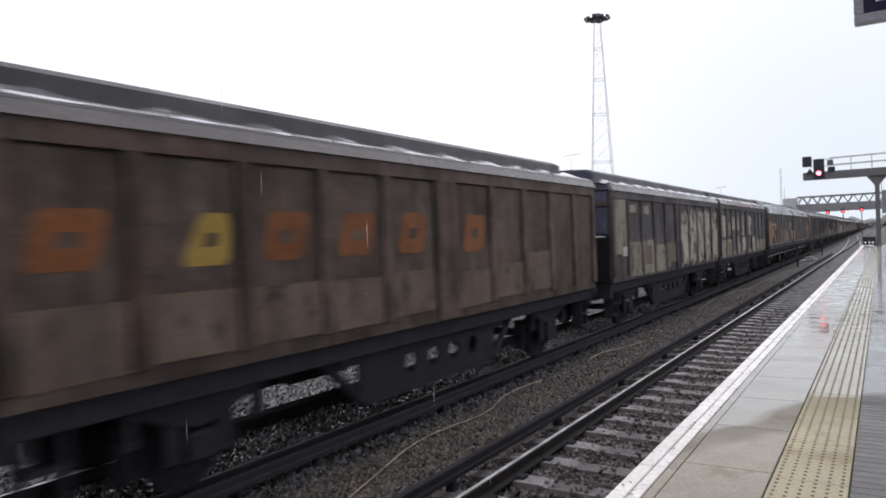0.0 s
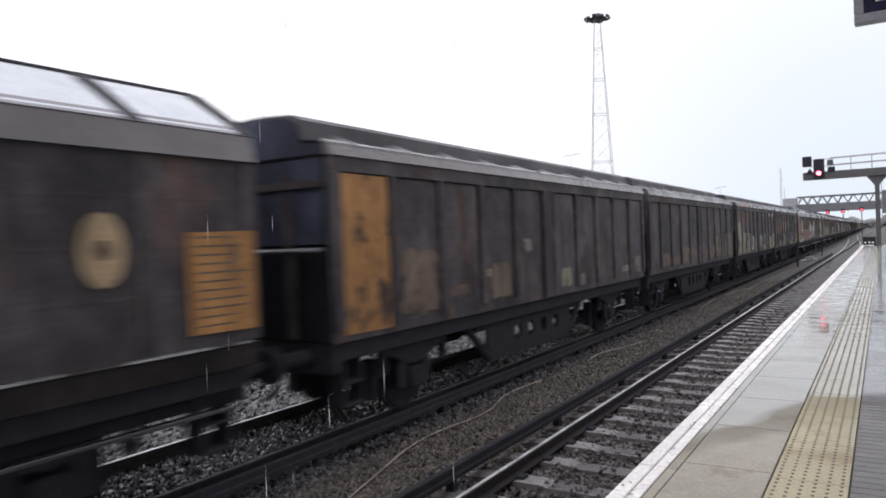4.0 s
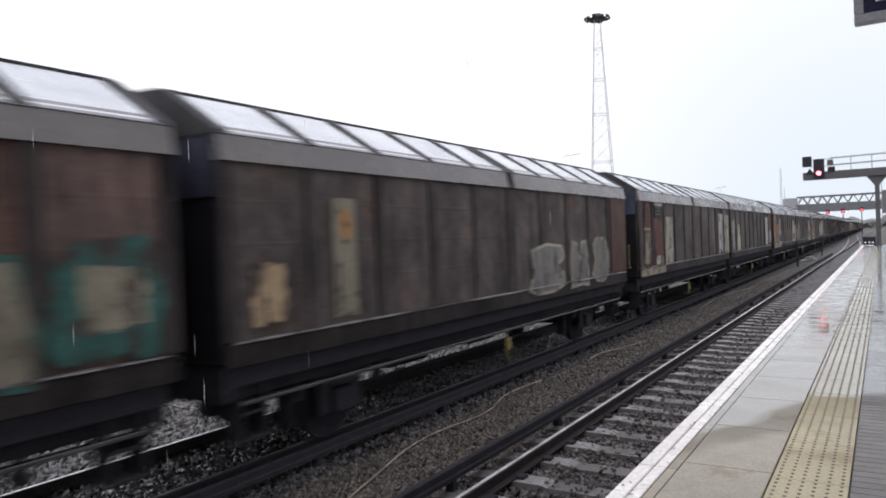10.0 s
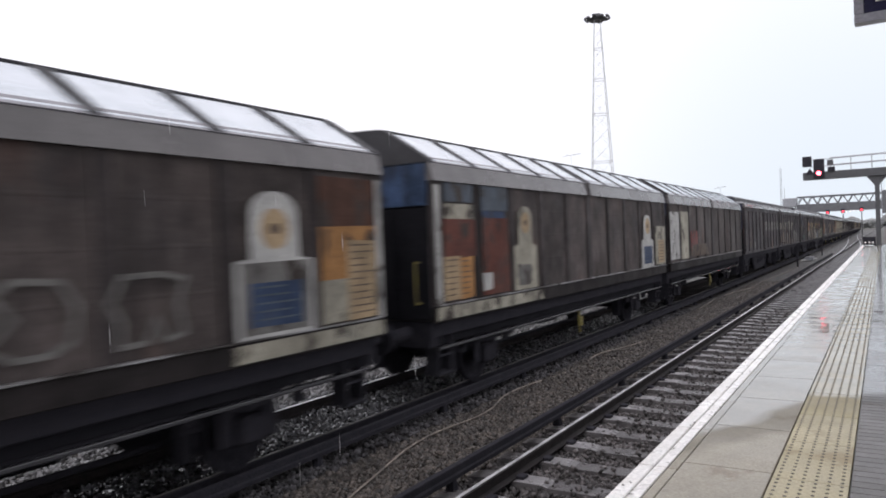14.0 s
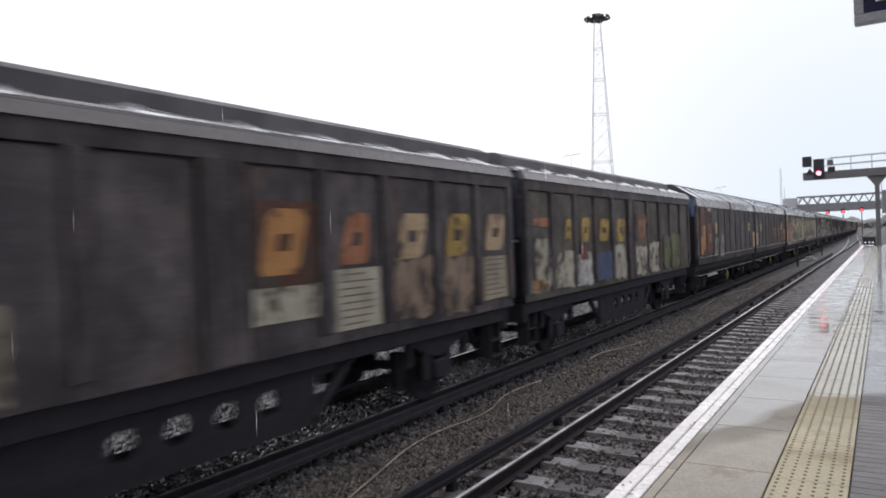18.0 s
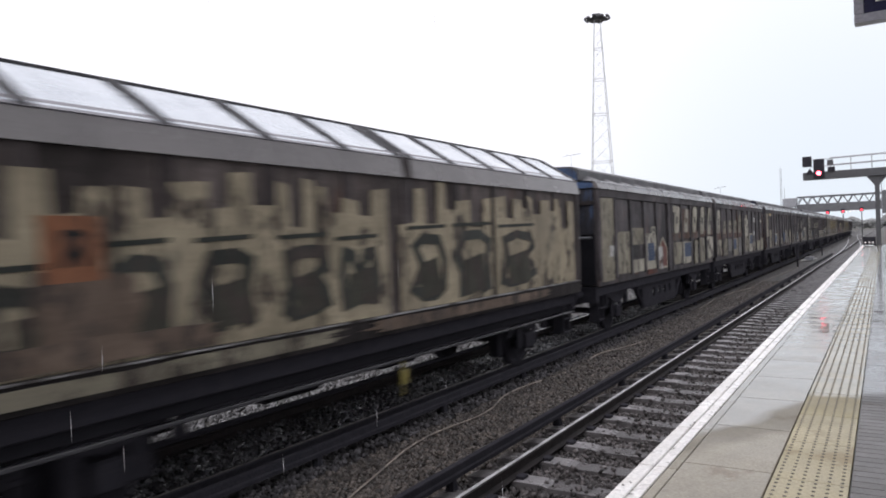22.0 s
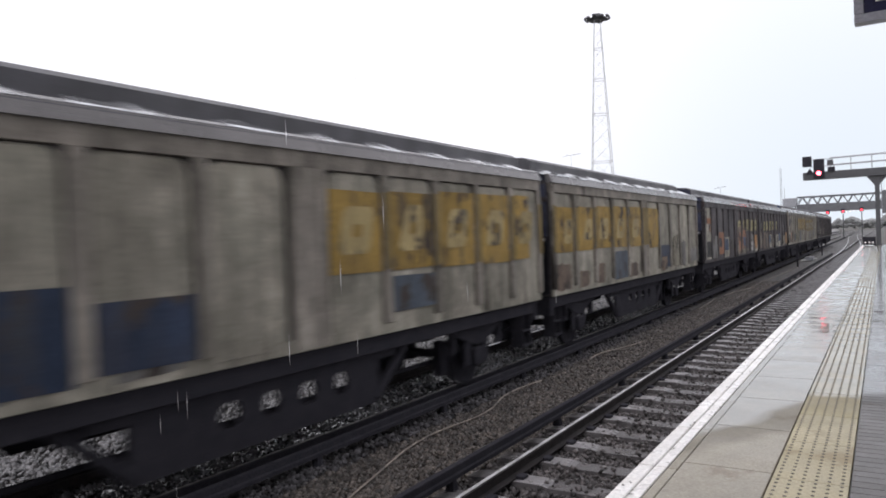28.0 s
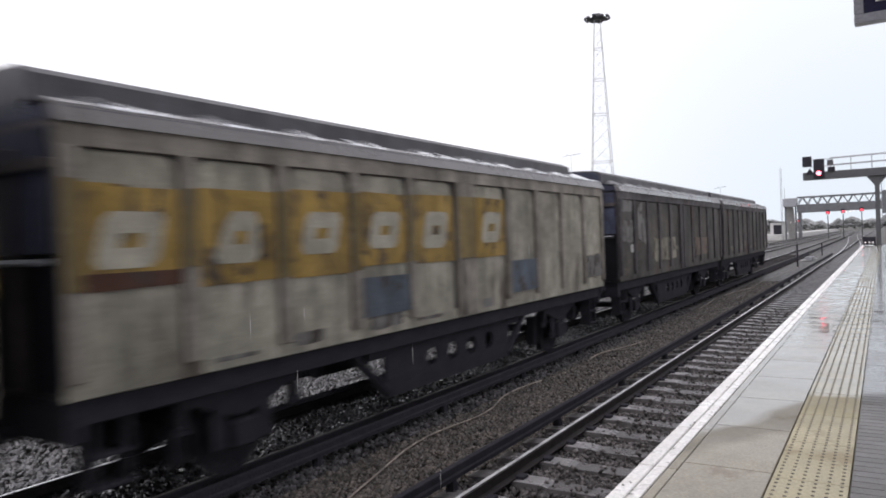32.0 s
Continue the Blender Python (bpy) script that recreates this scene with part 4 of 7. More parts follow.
    r0, r1 = (y0 + 0.02, y1 - 0.9) if k % 2 else (y0 - 0.02, y1 + 0.02)
    part("roof", shared(("roof", k % 2, "A"), lambda: Solid().prism([(-1.40, top + 0.1), (0.95, top + 0.1), (0.96, top + 0.46), (0.80, top + 0.54), (0.3, top + 0.57), (-0.6, top + 0.55), (-1.40, top + 0.3)], r0, r1)), P_DARKROOF, w, "dark raised roof")
    part("end_cap", shared(("end_cap", k % 2, "A"), lambda: Solid().prism([(-1.38, top + 0.05), (1.38, top + 0.05), (1.38, top + 0.13), (0.8, top + 0.24), (-1.38, top + 0.24)], y0 + 0.02, y1 - 0.02)), endm, w)
    if k % 2 == 0:
        part("roof_end", shared(("roof_end", "A"), lambda: Solid().prism([(-1.30, top + 0.02), (1.30, top + 0.02), (1.30, top + 0.10), (0.93, top + 0.17), (0.90, top + 0.42), (0.76, top + 0.50), (0.3, top + 0.53), (-0.6, top + 0.51), (-1.30, top + 0.26)], -0.012, 0.012)), endm, w, "faded end of the roof", at=pose(0, y0 - 0.035, 0))
    for e, y, sg in ((0, y0, -1), (1, y1, 1)):
        part("end_beam", shared(("end_beam", sg), lambda: Solid().box(-1.26, 1.29, -0.05, 0.05, 3.10, 3.19, 0.012)), P_POST, w, at=pose(0, y + sg * 0.02, 0))
        part("end_panel", shared(("end_panel", sg, "A"), lambda: Solid().box(-1.27, 1.27, -0.02, 0.02, 2.42, top - 0.02, 0.006)), endm, w, "faded upper end", at=pose(0, y + sg * 0.01, 0))
        # near-black sheet: the shade between vans is added to the soot
        part("end_wall", shared(("end_wall", sg, "A"), lambda: Solid().box(-1.28, 1.28, -0.012, 0.012, bot + 0.03, 2.41, 0.006)), P_SOOT, w, "sooty end wall with the gap's shade in its colour", at=pose(0, y - sg * 0.022, 0))
        part("end_rail", shared(("end_rail", sg, "A"), lambda: Solid().tube((-1.2, sg * 0.10, 2.35), (1.2, sg * 0.10, 2.35), 0.03).tube((1.2, sg * 0.10, 2.35), (1.2, 0, 2.35), 0.03)), M_STEEL, w, at=pose(0, y, 0))
        for x in (-0.7, 0.0, 0.7):
            part("end_post", shared(("end_post", "A"), lambda: Solid().box(-0.06, 0.06, -0.05, 0.05, 1.25, 3.3, 0.01)), P_POST, w, at=pose(x, y, 0))


def wagon_b(w, k, look_of):
    """A van with a tall bowed roof of ribbed metal and sliding sides."""
    y0, y1 = ends(k)
    panel, post, band, endm = look_of
    bot, top = 1.23, 3.28
    n, wd = 10, (y1 - y0) / 10
    part("body", shared(("body", k % 2, "B"), lambda: Solid().box(-1.36, 1.33, y0 + 0.03, y1 - 0.03, bot + 0.01, top + 0.1)), P_DARK, w)
    part("far_side", shared(("far_side", k % 2, "B"), lambda: Solid().box(-1.41, -1.36, y0, y1, bot, top)), panel, w)
    edge = [(1.33, bot + 0.24), (1.375, bot + 0.24)]
    for z in (1.98, 2.42, 2.86):
        edge += [(1.375, z), (1.3772, z + 0.016), (1.3772, z + 0.03), (1.375, z + 0.05)]
    pm = shared(("side_panel", "B"), lambda: Solid().prism(edge + [(1.375, top), (1.33, top)], -wd / 2 + 0.012, wd / 2 - 0.012))
    for i in range(n):
        part("side_panel", pm, panel, w, at=pose(0, y0 + (i + 0.5) * wd, 0))
    mm = shared(("middle_post", "B"), lambda: Solid().box(1.35, 1.40, -0.13, 0.13, bot + 0.24, top, 0.01))
    sm = shared(("post", "B"), lambda: Solid().box(1.35, 1.402, -0.075, 0.075, bot + 0.24, top, 0.01))
    for i in range(n + 1):
        o = 0.06 if i == 0 else -0.06 if i == n else 0
        part("post", mm if i == 5 else sm, post, w, at=pose(0, y0 + i * wd + o, 0))
    part("sill", shared(("sill", k % 2, "B"), lambda: Solid().box(1.31, 1.40, y0, y1, bot - 0.02, bot + 0.22, 0.01)), P_SILL, w, "sooty sill")
    part("drip_rail", shared(("drip_rail", k % 2, "B"), lambda: Solid().box(1.38, 1.43, y0 + 0.1, y1 - 0.1, bot + 0.222, bot + 0.242)), P_LEDGE, w, "wet metal ledge")
    part("cantrail", shared(("cantrail", k % 2, "B"), lambda: Solid().prism([(1.32, top), (1.43, top), (1.37, top + 0.27), (1.26, top + 0.27)], y0 - 0.02, y1 + 0.02)), band, w)
    half = [(1.37, 0.0), (1.345, 0.04), (1.0, 0.262), (0.62, 0.50), (0.52, 0.537), (0.3, 0.552)]
    curve = [(x, top + 0.27 + z) for x, z in half + [(0.0, 0.56)] + [(-x, z) for x, z in reversed(half)]]
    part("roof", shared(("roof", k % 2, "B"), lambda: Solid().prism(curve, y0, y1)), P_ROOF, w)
    part("end_cap", shared(("end_cap", k % 2, "B"), lambda: Solid().prism([(1.30, top - 0.35)] + [(x * 0.97, top + 0.2 + (z - top - 0.2) * 0.97) for x, z in curve] + [(-1.30, top - 0.35)], y0 - 0.02, y1 + 0.02)), endm, w, "faded end above the dark wall")
    part("roof_eave", shared(("roof_eave", k % 2), lambda: Solid().prism([(1.368, top + 0.26), (1.385, top + 0.275), (1.275, top + 0.362), (1.262, top + 0.345)], y0, y1)), P_EAVE, w, "dull grey eave strip")
    part("roof_edge", shared(("roof_edge", k % 2), lambda: Solid().box(0.50, 0.56, y0, y1, top + 0.79, top + 0.825, 0.005)), P_RIB, w, "dark strip along the roof")
    part("cantrail_strap", shared(("cantrail_strap",), lambda: Solid().prism([(1.36, top), (1.445, top), (1.388, top + 0.28), (1.30, top + 0.28)], -0.09, 0.09)), post, w, at=pose(0, (y0 + y1) / 2, 0))
    for y, sg in ((y0, -1), (y1, 1)):
        # wall and posts near black, for soot and the shade between vans
        part("end_wall", shared(("end_wall", sg), lambda: Solid().box(-1.29, 1.29, -0.012, 0.012, bot + 0.03, top - 0.36, 0.006)), P_SOOT, w, "sooty end wall with the gap's shade in its colour", at=pose(0, y - sg * 0.02, 0))
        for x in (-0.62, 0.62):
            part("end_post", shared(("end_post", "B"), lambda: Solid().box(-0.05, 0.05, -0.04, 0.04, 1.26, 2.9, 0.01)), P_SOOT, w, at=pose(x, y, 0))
        if (k % 2 == 0) == (sg < 0):
            part("grab_rail", shared(("grab_rail", sg), lambda: Solid().tube((1.12, sg * 0.09, 1.5), (1.12, sg * 0.09, 2.1), 0.014).tube((1.12, sg * 0.09, 1.5), (1.12, -sg * 0.02, 1.5), 0.018).tube((1.12, sg * 0.09, 2.1), (1.12, -sg * 0.02, 2.1), 0.014)),
                 P_HANDLE, w, "dull yellow grab rail", at=pose(0, y, 0))
    rib = shared(("roof_rib", "B"), lambda: Solid().prism([(x * 1.012, top + 0.27 + (z - top - 0.27) * 1.03) for x, z in curve], -0.085, 0.085))
    for i in [*range(n // 2), 4.9, 5.1, *range(n // 2 + 1, n + 1)]:
        part("roof_rib", rib, P_RIB, w, at=pose(0, y0 + 0.05 + i * (y1 - y0 - 0.1) / n, 0))


KINDS = "AA" + "AABBAAAABBBBBBBBBBAAAABBBBAAAAAAAAAAAAAA"
P_RUSTY = paint("rusty_brown_paint", (0.048, 0.038, 0.031), (0.028, 0.024, 0.021), (0.08, 0.066, 0.054), 0.0)
P_OLIVE = paint("sooty_olive_paint", (0.045, 0.043, 0.036), (0.026, 0.026, 0.024), (0.08, 0.072, 0.057), -0.03, rusty=0.06)
P_WARM = paint("dusty_brown_paint", (0.051, 0.045, 0.041), (0.033, 0.029, 0.028), (0.088, 0.077, 0.068), -0.03, rusty=0.04)
P_FRAME = paint("stained_cream_frame", (0.122, 0.116, 0.098), (0.078, 0.073, 0.063), (0.036, 0.032, 0.028), 0.02)
P_ENDDARK = paint("sooty_blue_end", (0.026, 0.030, 0.044), (0.018, 0.019, 0.026), (0.04, 0.05, 0.085), -0.02)
PLAIN = {"A": (P_BROWN, P_DARK, P_BAND, P_BLUE), "B": (P_BROWN, P_POST, P_BAND, P_BLUE)}
SOOTY = (P_DARK, P_DARK, P_BAND, P_BLUE)
CREAM = (P_CREAM, P_FRAME, P_BAND, P_BLUE)
MOSSY = (P_OLIVE, P_DARK, P_BAND, P_BLUE)
DUSTY = (P_WARM, P_POST, P_BAND, P_BLUE)
LOOKS = {-2: PLAIN["A"], -1: (P_RUSTY, P_BROWN, P_BAND, P_BLUE), 0: SOOTY, 1: SOOTY, 2: SOOTY, 3: SOOTY, 4: SOOTY, 5: SOOTY, 6: SOOTY, 7: MOSSY, 9: DUSTY, 11: DUSTY, 12: DUSTY, 13: DUSTY,
         14: DUSTY, 15: DUSTY, 16: DUSTY, 17: DUSTY, 18: SOOTY, 19: SOOTY, 20: SOOTY, 21: MOSSY, 22: SOOTY, 23: SOOTY, 24: DUSTY, 25: DUSTY, 26: SOOTY, 27: SOOTY, 28: SOOTY, 29: SOOTY,
         30: MOSSY, 31: SOOTY, 32: CREAM, 33: CREAM, 34: SOOTY, 35: SOOTY, 36: CREAM, 37: CREAM, 38: MOSSY, 39: MOSSY}
LABELS = {-1: "rusty brown railway van with faded gold lettering blocks", 0: "sooty railway van with pale flaking panels", 1: "sooty railway van covered in peeling cream paint",
          8: "brown bow-roofed railway van with orange panels and red graffiti", 10: "bow-roofed railway van with teal and white graffiti", 20: "sooty railway van with blue panels and orange lettering blocks",
          21: "brown railway van covered in cream graffiti", 24: "bow-roofed railway van with orange panels and khaki graffiti", 25: "bow-roofed railway van with jagged khaki graffiti",
          27: "railway van with a rust-red band and cream lettering blocks", 31: "railway van with cream lower panels", 32: "dirty cream railway van with a yellow band", 33: "dirty cream railway van with a yellow band",
          34: "sooty railway van with cream and orange panels", 35: "sooty railway van with yellow lettering blocks", 36: "dirty cream railway van with a yellow band and graffiti",
          37: "dirty cream railway van with a broad yellow band", 39: "sooty railway van at the tail of the train"}
VANS = {}
WAGONS = []
for k in range(-2, 40):
    kind = KINDS[k + 2]
    plain = "grimy brown railway van with sliding panelled sides" if kind == "A" else "grimy brown railway van with a tall bowed metal roof"
    w = thing("railway_van", LABELS.get(k, plain), "railway wagon", "wagons of the goods train")
    coats = LOOKS.get(k, PLAIN[kind])
    (wagon_a if kind == "A" else wagon_b)(w, k, coats if k in (10, 16, 22, 24, 26, 36) else coats[:3] + (P_ENDDARK,))
    WAGONS.append((k, w, running_gear(w, k, kind)))
    VANS[k] = w


# ---- notices, lettering blocks and graffiti on the vans ----
def coat(name, c, worn=0.02, flake=0.0):
    c = tuple(v * 0.82 for v in c)
    return surf(name + ("_flaked_paint" if flake > 0.15 else "_worn_paint" if flake else "_paint"), c, tuple(v * 0.72 for v in c), 2.2, 0.6, bump=0.08, fine=30, c3=tuple(v * 0.25 + 0.035 for v in c), streak=0.6, patch=worn, rnd=0.15, spec=0.07, flake=flake, runs=0.16, blotch=0.2)


COLOURS = (("white", (0.50, 0.50, 0.48)), ("cream", (0.40, 0.38, 0.31)), ("khaki", (0.27, 0.25, 0.19)), ("grey", (0.20, 0.195, 0.185)),
         ("orange", (0.32, 0.145, 0.080)), ("amber", (0.40, 0.21, 0.085)), ("straw", (0.46, 0.345, 0.215)), ("gold", (0.38, 0.26, 0.07)), ("mustard", (0.28, 0.14, 0.035)),
         ("yellow", (0.34, 0.228, 0.068)), ("rust", (0.098, 0.051, 0.037)), ("brick", (0.14, 0.054, 0.041)), ("red", (0.24, 0.068, 0.060)), ("umber", (0.155, 0.118, 0.092)),
         ("blue", (0.052, 0.078, 0.140)), ("navy", (0.038, 0.052, 0.086)), ("slate", (0.10, 0.122, 0.15)), ("teal", (0.05, 0.135, 0.12)), ("green", (0.125, 0.145, 0.065)), ("sand", (0.36, 0.315, 0.225)), ("ochre", (0.205, 0.155, 0.070)), ("buff", (0.42, 0.335, 0.165)), ("lemon", (0.37, 0.33, 0.17)), ("ember", (0.20, 0.083, 0.036)), ("ink", (0.045, 0.05, 0.045)),
         ("tan", (0.22, 0.165, 0.125)), ("mauve", (0.135, 0.09, 0.085)), ("olive", (0.06, 0.06, 0.048)), ("dark", (0.03, 0.03, 0.03)))
COATS = {n: coat(n, c) for n, c in COLOURS}
WORN = {n: coat(n, c, 0.04, 0.12) for n, c in COLOURS}
SHABBY = {n: coat(n, c, 0.04, 0.155) for n, c in COLOURS}
rough_edge = random.Random(7)


def plate(points, x):
    """A thin painted shape on the van's side, from its outline of (y, z)."""
    s = Solid()
    n = len(points)
    s.v = [(x - 0.012, py, pz) for py, pz in points] + [(x, py, pz) for py, pz in points]
    s.f = [[n + i for i in range(n)]] + [[i, (i + 1) % n, n + (i + 1) % n, n + i] for i in range(n)]
    return s


# outlines of fat graffiti figures, in parts of their width and height
GRAFFITI = (((0, 0.10), (0.22, 0), (0.70, 0.03), (1, 0.16), (0.94, 0.44), (0.78, 0.54), (0.98, 0.68), (0.90, 0.95), (0.48, 1), (0.08, 0.90), (0.14, 0.50)),
            ((0.06, 0), (0.52, 0.06), (0.96, 0.02), (1, 0.42), (0.88, 0.98), (0.60, 0.94), (0.52, 0.62), (0.40, 0.90), (0.12, 1), (0, 0.56)),
            ((0, 0.20), (0.30, 0.02), (0.66, 0), (0.94, 0.14), (1, 0.62), (0.82, 0.96), (0.34, 1), (0.06, 0.82), (0.24, 0.52)),
            ((0.10, 0), (0.46, 0.04), (0.56, 0.30), (0.70, 0.02), (0.98, 0.10), (0.90, 0.54), (1, 0.86), (0.66, 1), (0.18, 0.96), (0, 0.62), (0.12, 0.36)))


def inset(pts, d):
    """The outline moved inwards by d."""
    out, n = [], len(pts)
    for i in range(n):
        (ax, az), (bx, bz), (cx, cz) = pts[i - 1], pts[i], pts[(i + 1) % n]
        e, f = Vector((bx - ax, bz - az)).normalized(), Vector((cx - bx, cz - bz)).normalized()
        m = Vector((-e.y - f.y, e.x + f.x))
        m = m.normalized() * min(1.6, 1 / max(0.4, m.length / 2)) if m.length > 0.05 else Vector((-e.y, e.x))
        out.append((bx + m.x * d, bz + m.y * d))
    return out


LAYER = {}


def put(k, colour, shape, a, b, z0, z1):
    """Paints on van k: from panel a to panel b along its side and from z0 to z1. r: patch, n: printed notice, s: dark sign, e: oval badge,
    L: lettering block, b: uneven blotch,
    j: stepped drips, t: figure in broad strokes, G: fat outlined figure, o: thin outline, h: gable, g: arched stroke, a: board with a rounded top, p: paint on the post at a."""
    w, kind = VANS[k], KINDS[k + 2]
    y0, y1 = ends(k)
    wd = (y1 - y0 - (MIDDLE if kind == "A" else 0)) / 10
    if kind == "A" and b - a < 1.2 and shape != "p":
        i = min(9, int((a + b) / 2))
        a, b = max(a, i + (0.15 if i == 0 else 0.09)), min(b, i + (0.85 if i == 9 else 0.91))
        if b - a < 0.05:
            return
    spans = [(a, b)]
    if kind == "A" and b - a >= 1.2:
        spans = [(max(a, i + 0.08), min(b, i + 0.92)) for i in range(int(a), int(b) + 1) if min(b, i + 0.92) - max(a, i + 0.08) > 0.1]
    for a, b in spans:
        layer = LAYER[k] = LAYER.get(k, 0) + 1
        x = (1.3655 if kind == "A" else 1.4035) + 0.0012 * layer
        shift = 0 if kind == "B" or (a + b) / 2 < 4.99 else MIDDLE / 2 if (a + b) / 2 < 5.01 else MIDDLE
        ya, yb = y0 + a * wd + shift, y0 + b * wd + shift
        cy, cz, hy, hz = (ya + yb) / 2, (z0 + z1) / 2, (yb - ya) / 2, (z1 - z0) / 2
        mat = (WORN if shape in "rbjgpGh" + ("" if k in (-1, 37) else "L") and hy * hz > 0.02 else COATS)[colour]
        ru = rough_edge
        if shape == "b":
            mat = SHABBY[colour]
        if shape == "p":
            h = 0.26 if 4.9 < a < 5.1 else 0.07
            part("painted_post", plate([(ya - h, z0), (ya + h, z0), (ya + h, z1), (ya - h, z1)], 1.418), mat, w)
        elif shape == "e":
            pts = [(cy + hy * math.cos(i * 0.3927), cz + hz * math.sin(i * 0.3927)) for i in range(16)]
            badge = part("badge", plate(pts, x), mat, w, "faded round badge")
            part("badge_mark", plate([(cy + hy * 0.45 * math.cos(i * 1.0472), cz + hz * 0.3 * math.sin(i * 1.0472)) for i in range(6)], x + 0.001), COATS["umber"], badge)
        elif shape == "L":
            # an italic block with cut corners and a slot; narrower at the top on some panels
            taper = 0.4 if int((a + b) / 2) == (1 if k % 2 else 6) else 0.0
            s = Solid()
            rim = ((0.12, 0), (0.88, 0), (1, 0.14), (1, 0.86), (0.88, 1), (0.12, 1), (0, 0.86), (0, 0.14))
            core = ((0.34, 0.36), (0.68, 0.36), (0.68, 0.36), (0.68, 0.62), (0.68, 0.62), (0.34, 0.62), (0.34, 0.62), (0.34, 0.36))

            def corner(u, v):
                u = 0.5 + (u - 0.5) * (1 - taper * v)
                return (x, ya + (yb - ya) * u + (v - 0.5) * (z1 - z0) * 0.26, z0 + (z1 - z0) * v)
            for q in range(8):
                r, i0 = (q + 1) % 8, len(s.v)
                s.v += [corner(*rim[q]), corner(*rim[r]), corner(*core[r]), corner(*core[q])]
                s.f.append([i0, i0 + 1, i0 + 2, i0 + 3])
            part("lettering_block", s, mat, w, "faded painted lettering block")
        elif shape == "b":
            pts = []
            f1, f2, f3 = [ru.uniform(0, 6.28) for _ in range(3)]
            for i in range(44):
                an = i * 0.1428
                r = 0.97 + 0.05 * math.sin(3 * an + f1) + 0.05 * math.sin(7 * an + f2) + 0.04 * math.sin(13 * an + f3) + ru.uniform(-0.05, 0.05)
                c, sn = math.cos(an), math.sin(an)
                m = max(abs(c), abs(sn)) ** 0.95
                pts.append((cy + hy * c / m * r, min(3.25, max(1.27, cz + hz * sn / m * r))))
            part("graffiti", plate(pts, x), mat, w, "worn painted blotch")
        elif shape == "g":
            for q in range(3):
                c = ya + (yb - ya) * (q + 0.5) / 3 + ru.uniform(-0.04, 0.04)
                b0, b1, le = hy * ru.uniform(0.2, 0.42), hy * ru.uniform(0.15, 0.36), hy * ru.uniform(-0.35, 0.35)
                lo, hi = z0 + hz * ru.uniform(0, 0.5), z1 - hz * ru.uniform(0, 0.35)
                pts = [(c - b0 - le, lo), (c + b0 * 0.6 - le, lo - 0.04), (c + b0 * 0.8, (lo + hi) / 2), (c + b1 + le, hi), (c - b1 * 0.7 + le, hi + 0.05), (c - b0 * 0.9, (lo + hi) / 2 + 0.1)]
                part("graffiti", plate(pts, x + 0.0003 * q), mat, w, "worn painted stroke")
        elif shape == "h":
            pts = [(ya, z0), (yb, z0), (yb, z0 + hz * 1.3), (cy, z1), (ya, z0 + hz * 1.3)]
            edge = part("graffiti", plate(pts, x), WORN["cream"], w, "pale outline of a painted gable")
            part("graffiti_fill", plate(inset(pts, 0.06), x + 0.001), mat, edge, "worn fill of the gable")
        elif shape == "t":
            # a figure drawn in broad strokes, with a bar over it and a smear within
            form = GRAFFITI[layer % len(GRAFFITI)]
            pts = [(ya + (yb - ya) * u + ru.uniform(-0.02, 0.02), z0 + (z1 - z0) * v + ru.uniform(-0.02, 0.02)) for u, v in form]
            inner = inset(pts, min(0.15, 0.28 * min(yb - ya, z1 - z0)))
            s, n = Solid(), len(pts)
            s.v = [(x, py, pz) for py, pz in pts + inner]
            s.f = [[i, (i + 1) % n, n + (i + 1) % n, n + i] for i in range(n)]
            figure = part("graffiti", s, SHABBY[colour], w, "worn figure in broad painted strokes")
            part("graffiti_bar", plate([(ya - 0.02, z1 + 0.05), (yb - 0.05, z1 + 0.08), (yb - 0.03, z1 + 0.13), (ya, z1 + 0.10)], x), mat, figure, "painted bar")
            m = ru.uniform(0.35, 0.6)
            part("graffiti_smear", plate([(ya + hy * m, z0 + 0.05), (yb - hy * 0.3, z0 + 0.1), (yb - hy * m, cz + hz * 0.3), (ya + hy * 0.5, cz + hz * 0.1)], x + 0.0006), SHABBY["olive"], figure)
        elif shape in "Go":
            # a fat outlined figure, or with o the outline alone
            form = GRAFFITI[layer % len(GRAFFITI)]
            pts = [(ya + (yb - ya) * u + ru.uniform(-0.02, 0.02), z0 + (z1 - z0) * v + ru.uniform(-0.02, 0.02)) for u, v in form]
            inner = inset(pts, 0.055)
            if shape == "o":
                s, n = Solid(), len(pts)
                s.v = [(x, py, pz) for py, pz in pts + inner]
                s.f = [[i, (i + 1) % n, n + (i + 1) % n, n + i] for i in range(n)]
                part("graffiti", s, mat, w, "thin painted outline")
            else:
                edge = part("graffiti", plate(pts, x), WORN["teal" if k == 10 else "cream"], w, "outline of a fat painted figure")
                part("graffiti_fill", plate(inner, x + 0.001), mat, edge, "worn fill of the figure")
        elif shape == "a":
            waist = z0 + (z1 - z0) * 0.52
            pts = [(ya, z0), (yb, z0)] + ([(yb, waist), (cy + hy * 0.62, waist + 0.03)] if k > 10 else [])
            top = hy * (0.6 if k > 10 else 1.0)
            pts += [(cy + top * math.cos(q * 0.3142), z1 - top * 0.7 * (1 - math.sin(q * 0.3142))) for q in range(11)]
            if k > 10:
                pts += [(cy - hy * 0.62, waist + 0.03), (ya, waist)]
            part("notice_board", plate(pts, x), mat, w, "white board with a rounded top")
        elif shape == "j":
            pts, f, tall = [(ya, z0), (yb, z0)], yb, True
            while f > ya + 0.02:
                e = max(ya, f - ru.uniform(0.16, 0.46))
                z = z1 - (z1 - z0) * (ru.uniform(0.0, 0.14) if tall else ru.uniform(0.18, 0.40))
